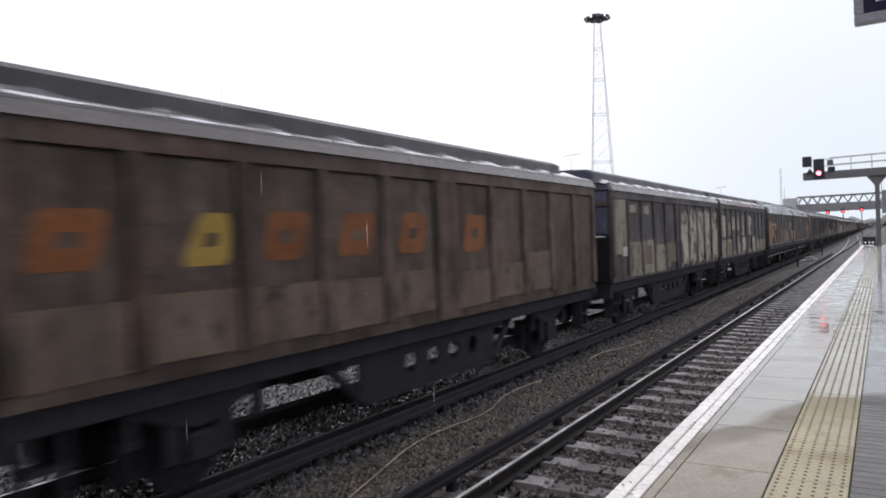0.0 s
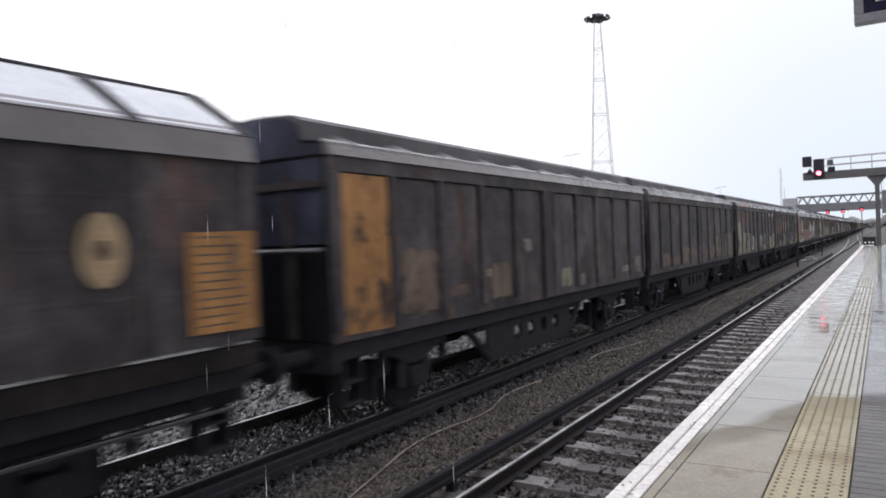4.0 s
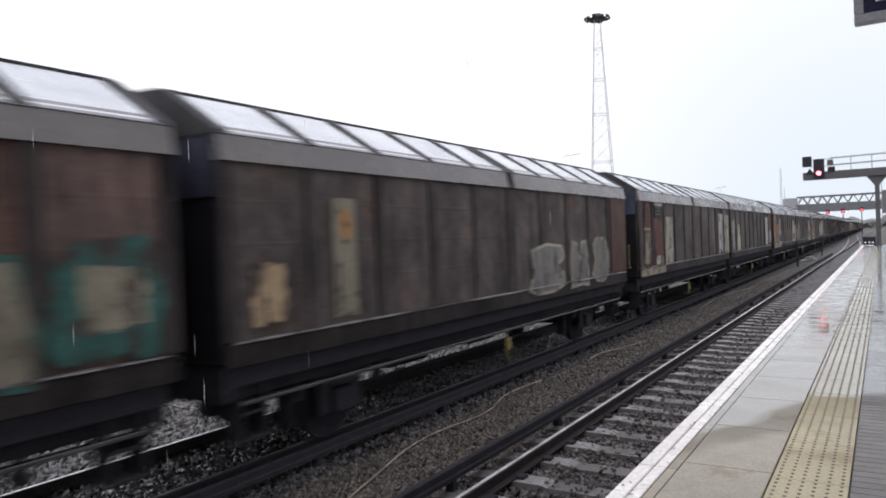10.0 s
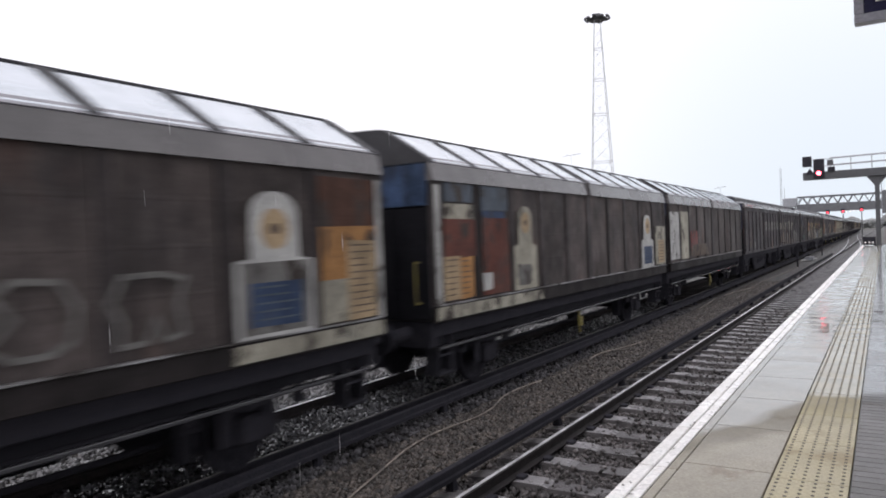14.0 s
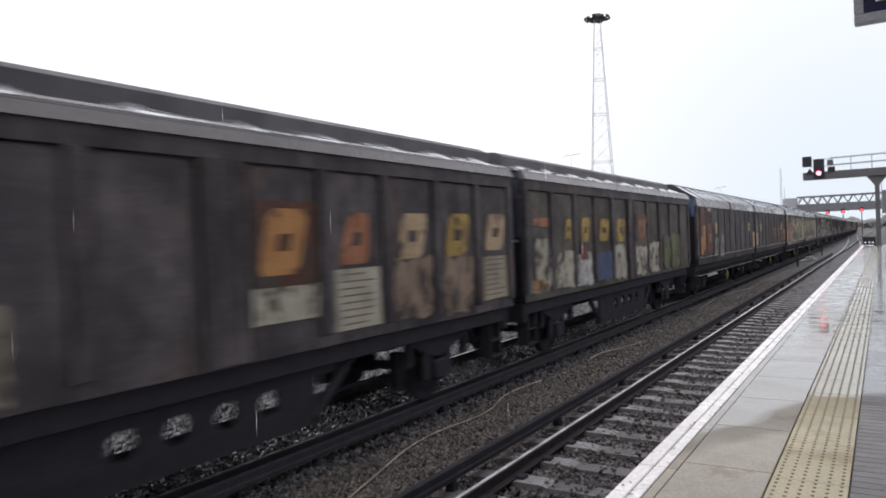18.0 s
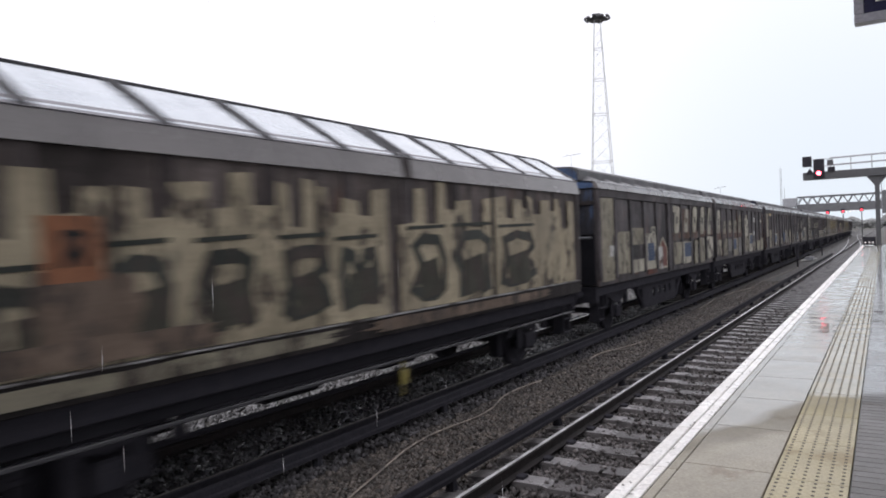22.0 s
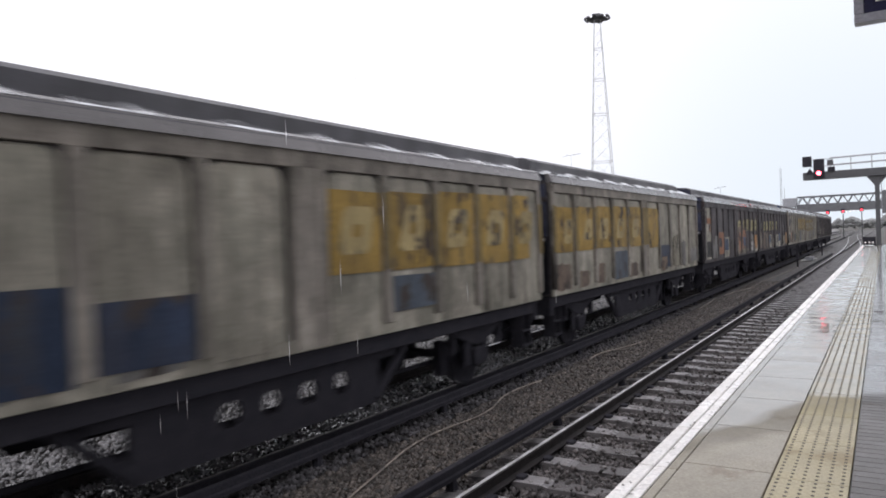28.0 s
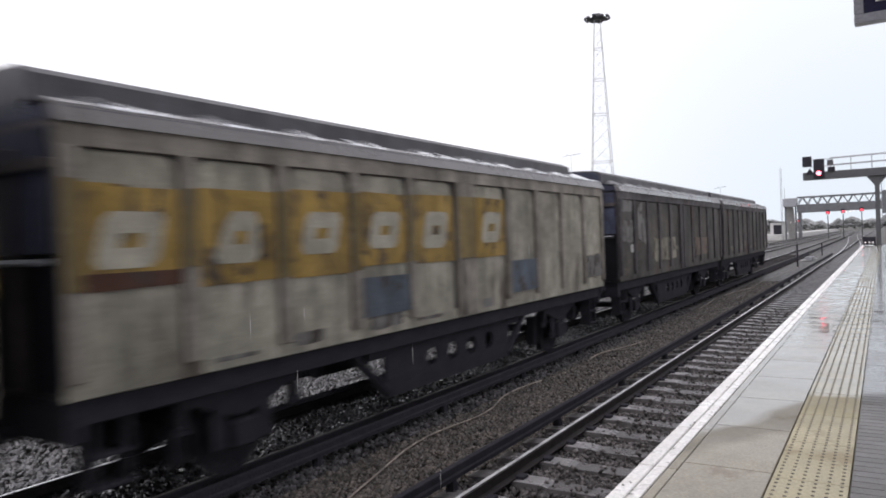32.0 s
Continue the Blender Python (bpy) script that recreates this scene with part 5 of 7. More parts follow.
                pts += [(f - 0.008, z + ru.uniform(-0.03, 0.03)), (e + 0.008, z + ru.uniform(-0.03, 0.03))]
                f, tall = e, not tall
            part("graffiti", plate(pts, x), mat, w, "jagged painted shape")
        else:
            j = [ru.uniform(-0.012, 0.012) for _ in range(8)]
            pts = [(ya + j[0], z0 + j[1]), (yb + j[2], z0 + j[3]), (yb + j[4], z1 + j[5]), (ya + j[6], z1 + j[7])]
            nm = {"r": "painted_panel", "n": "notice", "s": "sign_plate"}[shape]
            p = part(nm, plate(pts, x), mat, w)
            if shape in "ns":
                rows = max(4, int((z1 - z0) / 0.085))
                if shape == "s":
                    rows = 3
                for i in range(rows):
                    z = z0 + (z1 - z0) * (i + 0.8) / (rows + 0.6)
                    e = ya + (yb - ya) * ru.uniform(0.62, 0.92)
                    s = Solid()
                    s.v += [(x + 0.001, yy, zz) for yy, zz in ((ya + 0.1 * (yb - ya), z), (e, z), (e, z + 0.020), (ya + 0.1 * (yb - ya), z + 0.020))]
                    s.f.append([0, 1, 2, 3])
                    part("printed_line", s, COATS["slate" if colour in ("blue", "navy") else "grey" if colour == "dark" else "umber"], p)


def grime(k):
    """Small flakes and stains along the lower side of a sooty van."""
    rng = random.Random(100 + k)
    for i in range(10):
        if rng.random() < 0.75:
            a, z = i + rng.uniform(0.10, 0.45), 1.30 + abs(rng.gauss(0, 0.35))
            put(k, rng.choice(("umber", "grey", "khaki", "rust", "umber", "olive")), "b", a, a + rng.uniform(0.18, 0.46), z, min(2.6, z + rng.uniform(0.12, 0.42)))


for k in (0, 1, 4, 5, 6, 7, 18, 19, 26, 27, 28, 29, 30, 31, 34, 35, 38, 39):
    grime(k)

put(7, 'rust', 'b', 2.12, 2.88, 2.08, 2.95)
put(7, 'rust', 'b', 3.10, 3.90, 2.08, 2.98)
put(7, 'rust', 'b', 4.10, 4.90, 2.08, 2.98)
put(7, 'rust', 'b', 5.10, 5.70, 2.08, 2.90)
put(24, 'white', 'r', 0.02, 0.13, 1.45, 3.22)
put(2, 'tan', 'b', 2.10, 2.50, 1.45, 2.00)
put(2, 'tan', 'b', 3.20, 3.80, 1.45, 2.10)
put(2, 'tan', 'b', 4.10, 4.65, 1.45, 1.90)
put(2, 'tan', 'b', 5.20, 5.50, 1.45, 2.00)
put(2, 'tan', 'b', 6.10, 6.80, 1.45, 2.10)
put(2, 'tan', 'b', 7.20, 7.65, 1.45, 1.90)
put(2, 'tan', 'b', 8.10, 8.50, 1.45, 2.00)
put(2, 'umber', 'b', 5.20, 5.50, 1.90, 2.30)
put(2, 'umber', 'b', 6.10, 6.80, 1.90, 2.40)
put(2, 'umber', 'b', 7.20, 7.65, 1.90, 2.20)
put(2, 'umber', 'b', 8.10, 8.50, 1.90, 2.30)
put(14, 'mauve', 'b', 3.20, 3.80, 1.50, 2.20)
put(14, 'mauve', 'b', 4.10, 4.65, 1.50, 2.00)
put(14, 'mauve', 'b', 5.20, 5.50, 1.50, 2.10)
put(14, 'mauve', 'b', 6.10, 6.80, 1.50, 2.20)
put(14, 'mauve', 'b', 7.20, 7.65, 1.50, 2.00)
put(33, 'umber', 'b', 0.10, 0.80, 1.30, 1.85)
put(33, 'umber', 'b', 1.20, 1.65, 1.30, 1.65)
put(33, 'umber', 'b', 2.10, 2.50, 1.30, 1.75)
put(33, 'umber', 'b', 3.20, 3.80, 1.30, 1.85)
put(33, 'umber', 'b', 4.10, 4.65, 1.30, 1.65)
put(37, 'grey', 'b', 1.20, 1.65, 1.30, 1.35)
put(37, 'grey', 'b', 2.10, 2.50, 1.30, 1.45)
put(37, 'grey', 'b', 3.20, 3.80, 1.30, 1.55)
put(37, 'grey', 'b', 4.10, 4.65, 1.30, 1.35)
put(37, 'grey', 'b', 5.20, 5.50, 1.30, 1.45)
put(36, 'umber', 'b', 2.10, 2.50, 1.30, 1.50)
put(36, 'umber', 'b', 3.20, 3.80, 1.30, 1.60)
put(36, 'umber', 'b', 4.10, 4.65, 1.30, 1.40)
put(36, 'umber', 'b', 5.20, 5.50, 1.30, 1.50)
put(32, 'grey', 'b', 1.20, 1.65, 1.30, 1.30)
put(32, 'grey', 'b', 2.10, 2.50, 1.30, 1.40)
put(32, 'grey', 'b', 3.20, 3.80, 1.30, 1.50)
put(32, 'grey', 'b', 4.10, 4.65, 1.30, 1.30)
put(1, 'khaki', 'b', 0.12, 0.88, 1.30, 1.75)
put(1, 'khaki', 'b', 1.12, 1.88, 1.30, 1.63)
put(1, 'khaki', 'b', 2.12, 2.88, 1.30, 1.51)
put(1, 'khaki', 'b', 3.12, 3.88, 1.30, 1.75)
put(1, 'khaki', 'b', 4.12, 4.88, 1.30, 1.63)
put(1, 'khaki', 'b', 5.12, 5.88, 1.30, 1.51)
put(1, 'khaki', 'b', 6.12, 6.88, 1.30, 1.75)
put(1, 'khaki', 'b', 7.12, 7.88, 1.30, 1.63)
put(1, 'khaki', 'b', 8.12, 8.88, 1.30, 1.51)
put(27, 'khaki', 'b', 5.12, 5.88, 1.35, 1.66)
put(27, 'khaki', 'b', 6.12, 6.88, 1.35, 1.90)
put(27, 'khaki', 'b', 7.12, 7.88, 1.35, 1.78)
put(27, 'khaki', 'b', 8.12, 8.88, 1.35, 1.66)
put(28, 'umber', 'b', 3.12, 3.88, 1.35, 2.00)
put(28, 'umber', 'b', 4.12, 4.88, 1.35, 1.88)
put(28, 'umber', 'b', 5.12, 5.88, 1.35, 1.76)
put(28, 'umber', 'b', 6.12, 6.88, 1.35, 2.00)
put(28, 'umber', 'b', 7.12, 7.88, 1.35, 1.88)
put(28, 'umber', 'b', 8.12, 8.88, 1.35, 1.76)
put(29, 'khaki', 'b', 0.12, 0.88, 1.35, 1.95)
put(29, 'khaki', 'b', 1.12, 1.88, 1.35, 1.83)
put(29, 'khaki', 'b', 2.12, 2.88, 1.35, 1.71)
put(29, 'umber', 'b', 4.12, 4.88, 1.35, 1.98)
put(29, 'umber', 'b', 5.12, 5.88, 1.35, 1.86)
put(29, 'umber', 'b', 6.12, 6.88, 1.35, 2.10)
put(29, 'umber', 'b', 7.12, 7.88, 1.35, 1.98)
put(29, 'umber', 'b', 8.12, 8.88, 1.35, 1.86)
put(21, 'khaki', 'b', 0.12, 0.88, 1.35, 1.90)
put(21, 'khaki', 'b', 1.12, 1.88, 1.35, 1.78)
put(21, 'khaki', 'b', 2.12, 2.88, 1.35, 1.66)
put(21, 'khaki', 'b', 3.12, 3.88, 1.35, 1.90)
put(21, 'khaki', 'b', 4.12, 4.88, 1.35, 1.78)
put(21, 'khaki', 'b', 5.12, 5.88, 1.35, 1.66)
put(21, 'khaki', 'b', 6.12, 6.88, 1.35, 1.90)
put(0, 'khaki', 'b', 5.12, 5.88, 1.35, 1.56)
put(0, 'khaki', 'b', 6.12, 6.88, 1.35, 1.80)
put(0, 'khaki', 'b', 7.12, 7.88, 1.35, 1.68)
put(0, 'khaki', 'b', 8.12, 8.88, 1.35, 1.56)
put(35, 'umber', 'b', 0.12, 0.88, 1.35, 2.00)
put(35, 'umber', 'b', 1.12, 1.88, 1.35, 1.88)
put(35, 'umber', 'b', 2.12, 2.88, 1.35, 1.76)
put(35, 'umber', 'b', 3.12, 3.88, 1.35, 2.00)
put(35, 'umber', 'b', 4.12, 4.88, 1.35, 1.88)
put(35, 'umber', 'b', 5.12, 5.88, 1.35, 1.76)
put(35, 'umber', 'b', 6.12, 6.88, 1.35, 2.00)
put(34, 'umber', 'b', 5.12, 5.88, 1.35, 1.86)
put(34, 'umber', 'b', 6.12, 6.88, 1.35, 2.10)
put(34, 'umber', 'b', 8.12, 8.88, 1.35, 1.86)
put(19, 'umber', 'b', 1.12, 1.88, 1.35, 1.78)
put(19, 'umber', 'b', 2.12, 2.88, 1.35, 1.66)
put(19, 'umber', 'b', 3.12, 3.88, 1.35, 1.90)
put(19, 'umber', 'b', 4.12, 4.88, 1.35, 1.78)
put(19, 'umber', 'b', 5.12, 5.88, 1.35, 1.66)
put(19, 'umber', 'b', 6.12, 6.88, 1.35, 1.90)
put(7, 'umber', 'b', 3.12, 3.88, 1.40, 1.90)
put(7, 'umber', 'b', 4.12, 4.88, 1.40, 1.78)
put(7, 'umber', 'b', 5.12, 5.88, 1.40, 1.66)
put(7, 'umber', 'b', 6.12, 6.88, 1.40, 1.90)
put(7, 'umber', 'b', 7.12, 7.88, 1.40, 1.78)
put(5, 'umber', 'b', 1.12, 1.88, 1.40, 1.78)
put(5, 'umber', 'b', 2.12, 2.88, 1.40, 1.66)
put(5, 'umber', 'b', 3.12, 3.88, 1.40, 1.90)
put(5, 'umber', 'b', 4.12, 4.88, 1.40, 1.78)
put(5, 'umber', 'b', 5.12, 5.88, 1.40, 1.66)
put(5, 'umber', 'b', 6.12, 6.88, 1.40, 1.90)
put(5, 'umber', 'b', 7.12, 7.88, 1.40, 1.78)
put(-1, 'ember', 'L', 0.25, 0.75, 2.27, 2.78)
put(-1, 'gold', 'L', 1.43, 1.90, 2.25, 2.76)
put(-1, 'ember', 'L', 2.25, 2.75, 2.26, 2.79)
put(-1, 'ember', 'L', 3.25, 3.75, 2.26, 2.79)
put(-1, 'ember', 'L', 4.25, 4.75, 2.25, 2.81)
put(-1, 'ember', 'L', 5.25, 5.75, 2.22, 2.80)
put(-1, 'umber', 'r', 0.09, 0.91, 1.36, 1.98)
put(-1, 'umber', 'r', 1.09, 1.91, 1.40, 2.02)
put(-1, 'umber', 'r', 2.09, 2.91, 1.40, 1.99)
put(-1, 'umber', 'r', 3.09, 3.91, 1.39, 1.98)
put(-1, 'umber', 'r', 4.09, 4.91, 1.42, 2.01)
put(-1, 'umber', 'r', 5.09, 5.91, 1.37, 1.92)
put(-1, 'umber', 'r', 6.09, 6.91, 1.42, 1.98)
put(-1, 'umber', 'r', 7.09, 7.91, 1.42, 2.13)
put(0, 'khaki', 'r', 0.09, 0.91, 1.91, 3.27)
put(0, 'white', 'r', 0.64, 0.90, 1.86, 2.08)
put(0, 'khaki', 'r', 1.09, 1.91, 1.30, 2.18)
put(0, 'khaki', 'r', 2.09, 2.91, 1.30, 2.22)
put(0, 'umber', 'n', 2.15, 2.75, 1.55, 2.05)
put(0, 'khaki', 'r', 3.09, 3.91, 1.30, 2.07)
put(0, 'cream', 'b', 5.15, 6.01, 1.30, 3.06)
put(0, 'cream', 'b', 6.18, 7.02, 1.30, 3.09)
put(0, 'cream', 'b', 7.13, 7.88, 1.36, 3.13)
put(0, 'cream', 'b', 7.99, 8.73, 1.30, 3.16)
put(0, 'cream', 'b', 8.94, 9.88, 1.30, 3.14)
put(1, 'cream', 'b', 0.30, 1.01, 2.12, 2.99)
put(1, 'khaki', 'r', 0.09, 0.91, 1.30, 2.01)
put(1, 'khaki', 'b', 1.07, 1.91, 1.33, 2.01)
put(1, 'cream', 'b', 1.42, 1.83, 2.16, 2.70)
put(1, 'cream', 'b', 2.12, 2.66, 2.40, 2.95)
put(1, 'cream', 'b', 2.84, 3.51, 1.30, 2.11)
put(1, 'cream', 'b', 2.93, 3.43, 2.38, 3.05)
put(1, 'cream', 'b', 3.85, 4.59, 2.12, 3.06)
put(1, 'cream', 'r', 4.09, 4.91, 1.44, 2.04)
put(1, 'cream', 'b', 5.21, 5.90, 2.13, 3.08)
put(1, 'cream', 'b', 6.15, 6.99, 1.30, 2.03)
put(1, 'khaki', 'b', 7.27, 9.56, 1.30, 1.87)
put(2, 'amber', 'n', 0.19, 0.85, 1.50, 2.83)
put(2, 'rust', 'r', 0.24, 0.89, 2.77, 3.27)
put(2, 'dark', 's', 1.20, 1.82, 2.68, 3.21)
put(2, 'white', 'r', 1.09, 1.84, 2.60, 2.69)
put(2, 'amber', 'n', 1.14, 1.68, 1.92, 2.50)
put(2, 'straw', 'e', 2.21, 2.57, 2.31, 2.71)
put(2, 'umber', 'b', 2.87, 3.63, 1.51, 2.13)
put(2, 'umber', 'b', 3.87, 4.97, 1.44, 2.39)
put(2, 'umber', 'b', 5.27, 6.00, 1.53, 2.27)
put(2, 'umber', 'b', 6.26, 7.80, 1.55, 2.12)
put(2, 'straw', 'e', 8.41, 8.80, 2.29, 2.76)
put(2, 'straw', 'n', 9.18, 9.66, 1.56, 2.26)
put(3, 'straw', 'n', 0.43, 0.81, 1.56, 2.24)
put(3, 'straw', 'e', 1.49, 1.81, 2.28, 2.72)
put(3, 'straw', 'e', 8.52, 8.84, 2.11, 2.75)
put(3, 'amber', 'n', 9.34, 9.98, 1.60, 2.58)
put(4, 'amber', 'r', 0.09, 0.91, 1.30, 3.27)
put(5, 'umber', 'b', 5.83, 6.49, 1.49, 2.26)
put(5, 'khaki', 'b', 6.74, 7.36, 1.49, 2.19)
put(5, 'umber', 'b', 7.69, 8.06, 1.45, 2.19)
put(5, 'umber', 'b', 8.54, 9.93, 1.30, 2.30)
put(6, 'khaki', 'r', 0.09, 0.91, 1.30, 3.27)
put(6, 'rust', 'b', 0.19, 0.99, 2.74, 3.27)
put(6, 'white', 'r', 0.65, 0.90, 1.85, 2.13)
put(6, 'dark', 'r', 0.28, 0.49, 1.56, 1.91)
put(6, 'khaki', 'r', 1.09, 1.91, 1.30, 2.25)
put(6, 'khaki', 'r', 2.09, 2.91, 1.30, 2.21)
put(6, 'dark', 'r', 2.21, 2.55, 1.85, 2.14)
put(6, 'cream', 'r', 3.09, 3.91, 1.37, 2.04)
put(6, 'blue', 'n', 3.10, 3.66, 1.55, 2.01)
put(6, 'khaki', 'r', 5.09, 5.91, 1.43, 2.06)
put(6, 'khaki', 'r', 6.09, 6.91, 1.30, 2.10)
put(6, 'slate', 'r', 6.09, 6.91, 1.57, 2.06)
put(6, 'khaki', 'r', 8.09, 8.91, 1.30, 1.96)
put(6, 'khaki', 'r', 9.09, 9.91, 1.31, 2.09)
put(6, 'white', 'r', 8.10, 8.52, 3.09, 3.26)
put(6, 'white', 'r', 9.12, 9.60, 3.09, 3.27)
put(7, 'rust', 'r', 0.09, 0.91, 2.07, 2.96)
put(7, 'rust', 'r', 1.09, 1.91, 2.06, 3.00)
put(7, 'khaki', 'L', 3.10, 3.51, 2.28, 2.79)
put(7, 'khaki', 'L', 4.25, 4.75, 2.32, 2.81)
put(7, 'khaki', 'L', 5.27, 5.59, 2.28, 2.78)
put(7, 'khaki', 'r', 3.09, 3.91, 1.30, 2.02)
put(7, 'blue', 'n', 3.10, 3.57, 1.57, 1.97)
put(7, 'khaki', 'r', 6.09, 6.91, 1.30, 2.08)
put(7, 'blue', 'n', 6.25, 6.90, 1.50, 2.01)
put(7, 'khaki', 'r', 9.15, 9.63, 2.70, 3.27)
put(7, 'khaki', 'r', 9.09, 9.91, 1.33, 2.02)
put(7, 'cream', 'b', 1.65, 1.94, 1.30, 1.65)
put(8, 'orange', 'n', 0.24, 0.92, 1.48, 3.25)
put(8, 'straw', 'n', 0.24, 0.54, 1.55, 2.18)
put(8, 'orange', 'r', 1.13, 1.82, 1.53, 2.75)
put(8, 'dark', 's', 1.19, 1.84, 2.86, 3.27)
put(8, 'blue', 'r', 1.18, 1.82, 2.74, 2.86)
put(8, 'white', 'r', 1.11, 1.34, 1.59, 1.85)
put(8, 'red', 'G', 2.85, 3.70, 1.30, 2.20)
put(8, 'red', 'G', 3.72, 4.90, 1.30, 2.22)
put(8, 'red', 'G', 4.92, 5.95, 1.30, 2.26)
put(8, 'red', 'G', 5.97, 6.35, 1.30, 2.12)
put(8, 'red', 'G', 6.38, 7.05, 1.30, 2.22)
put(8, 'red', 'G', 7.10, 7.90, 1.30, 2.28)
put(8, 'white', 'a', 1.98, 2.82, 1.49, 2.98)
put(8, 'amber', 'e', 2.22, 2.50, 2.34, 2.86)
put(8, 'blue', 'n', 2.06, 2.61, 1.62, 2.07)
put(9, 'white', 'r', 0.13, 0.99, 1.46, 2.41)
put(9, 'straw', 'n', 0.26, 0.57, 1.57, 2.18)
put(9, 'white', 'a', 1.11, 2.02, 1.59, 2.93)
put(9, 'amber', 'e', 1.39, 1.66, 2.45, 2.87)
put(9, 'blue', 'n', 1.22, 1.76, 1.62, 2.09)
put(10, 'brick', 'r', 0.34, 0.97, 1.58, 3.25)
put(10, 'amber', 'n', 0.35, 0.68, 1.65, 2.35)
put(10, 'brick', 'r', 1.11, 1.87, 1.56, 3.27)
put(10, 'dark', 's', 1.23, 1.82, 2.72, 3.15)
put(10, 'white', 'r', 1.13, 1.39, 1.62, 1.83)
put(10, 'straw', 'e', 2.25, 2.58, 2.47, 2.96)
put(10, 'khaki', 'G', 1.95, 2.70, 1.36, 2.46)
put(10, 'khaki', 'G', 2.83, 3.72, 1.36, 2.46)
put(10, 'khaki', 'G', 3.80, 4.78, 1.36, 2.46)
put(10, 'khaki', 'G', 5.10, 5.91, 1.36, 2.46)
put(10, 'khaki', 'G', 6.10, 6.90, 1.36, 2.46)
put(10, 'khaki', 'G', 7.05, 7.95, 1.36, 2.46)
put(10, 'khaki', 'G', 8.03, 9.02, 1.36, 2.46)
put(10, 'teal', 'b', 9.08, 9.88, 1.49, 2.53)
put(10, 'straw', 'e', 8.25, 8.68, 2.48, 3.02)
put(11, 'straw', 'b', 0.26, 0.64, 1.60, 2.25)
put(11, 'khaki', 'r', 1.28, 1.61, 1.55, 2.96)
put(11, 'amber', 'e', 1.37, 1.55, 2.46, 2.83)
put(11, 'grey', 'G', 5.47, 6.86, 1.30, 2.28)
put(11, 'grey', 'G', 7.05, 7.92, 1.30, 2.34)
put(11, 'grey', 'G', 8.04, 8.95, 1.33, 2.37)
put(11, 'rust', 'r', 9.12, 9.98, 1.52, 3.27)
put(12, 'brick', 'b', 0.34, 0.84, 1.49, 3.26)
put(12, 'khaki', 'b', 0.34, 0.72, 1.55, 2.40)
put(12, 'dark', 's', 1.15, 1.83, 2.85, 3.18)
put(12, 'white', 'r', 1.16, 1.81, 3.17, 3.27)
put(12, 'brick', 'b', 1.09, 1.79, 1.54, 2.85)
put(12, 'cream', 'r', 2.02, 2.71, 1.49, 2.88)
put(12, 'white', 'r', 8.33, 8.98, 1.53, 3.06)
put(12, 'cream', 'r', 9.25, 9.98, 1.51, 3.02)
put(13, 'white', 'b', 0.25, 0.75, 1.55, 2.80)
put(13, 'cream', 'a', 1.20, 1.85, 1.50, 2.65)
put(13, 'white', 'r', 8.25, 8.95, 1.53, 3.03)
put(13, 'brick', 'r', 9.22, 9.98, 1.68, 3.27)
put(13, 'white', 'r', 9.43, 9.98, 1.62, 2.28)
put(14, 'orange', 'n', 0.18, 1.03, 1.47, 3.27)
put(14, 'straw', 'n', 0.18, 0.52, 1.58, 2.19)
put(14, 'orange', 'r', 1.08, 1.85, 1.57, 2.65)
put(14, 'dark', 's', 1.15, 1.87, 2.65, 3.27)
put(14, 'khaki', 'r', 1.36, 1.81, 1.52, 2.28)
put(14, 'white', 'a', 2.05, 2.73, 1.44, 2.98)
put(14, 'straw', 'e', 2.27, 2.49, 2.07, 2.51)
put(14, 'blue', 'n', 2.07, 2.64, 1.57, 2.04)
put(14, 'white', 'r', 8.32, 8.98, 1.46, 2.88)
put(14, 'blue', 'r', 8.30, 8.96, 1.58, 2.11)
put(14, 'cream', 'r', 9.26, 9.91, 1.63, 2.51)
put(15, 'straw', 'n', 0.24, 0.67, 1.60, 2.29)
put(15, 'straw', 'r', 1.25, 1.77, 2.17, 2.72)
put(15, 'white', 'e', 1.38, 1.59, 2.24, 2.62)
put(15, 'white', 'r', 1.14, 1.85, 1.54, 2.17)
put(15, 'blue', 'n', 1.22, 1.73, 1.64, 2.09)
put(15, 'grey', 'o', 2.03, 2.64, 1.67, 2.53)
put(15, 'grey', 'o', 2.85, 3.55, 1.62, 2.52)
put(15, 'grey', 'o', 3.99, 4.59, 1.55, 2.13)
put(15, 'grey', 'o', 5.30, 6.04, 1.59, 2.26)
put(15, 'grey', 'o', 6.19, 6.81, 1.59, 2.26)
put(15, 'grey', 'o', 6.98, 7.61, 1.57, 2.25)
put(16, 'slate', 'r', 0.24, 0.90, 2.99, 3.26)
put(16, 'cream', 'r', 0.25, 0.91, 2.72, 2.97)
put(16, 'brick', 'r', 0.22, 0.95, 2.15, 2.72)
put(16, 'straw', 'n', 0.20, 0.58, 1.51, 2.17)
put(16, 'amber', 'n', 0.56, 0.87, 1.51, 2.14)
put(16, 'slate', 'r', 1.13, 1.86, 2.87, 3.27)
put(16, 'blue', 'r', 1.15, 1.81, 2.75, 2.86)
put(16, 'brick', 'r', 1.12, 1.85, 1.51, 2.75)
put(16, 'white', 'r', 1.12, 1.36, 1.58, 1.85)
put(16, 'cream', 'a', 2.03, 2.76, 1.49, 2.97)
put(16, 'straw', 'e', 2.26, 2.54, 2.48, 2.87)
put(16, 'grey', 'b', 2.11, 2.57, 1.56, 1.94)
put(17, 'white', 'r', 0.03, 0.89, 1.56, 3.04)
put(17, 'cream', 'r', 1.11, 1.87, 1.54, 3.07)
put(17, 'red', 'b', 2.16, 2.97, 1.59, 2.44)
put(19, 'cream', 'L', 0.25, 0.75, 2.34, 2.75)
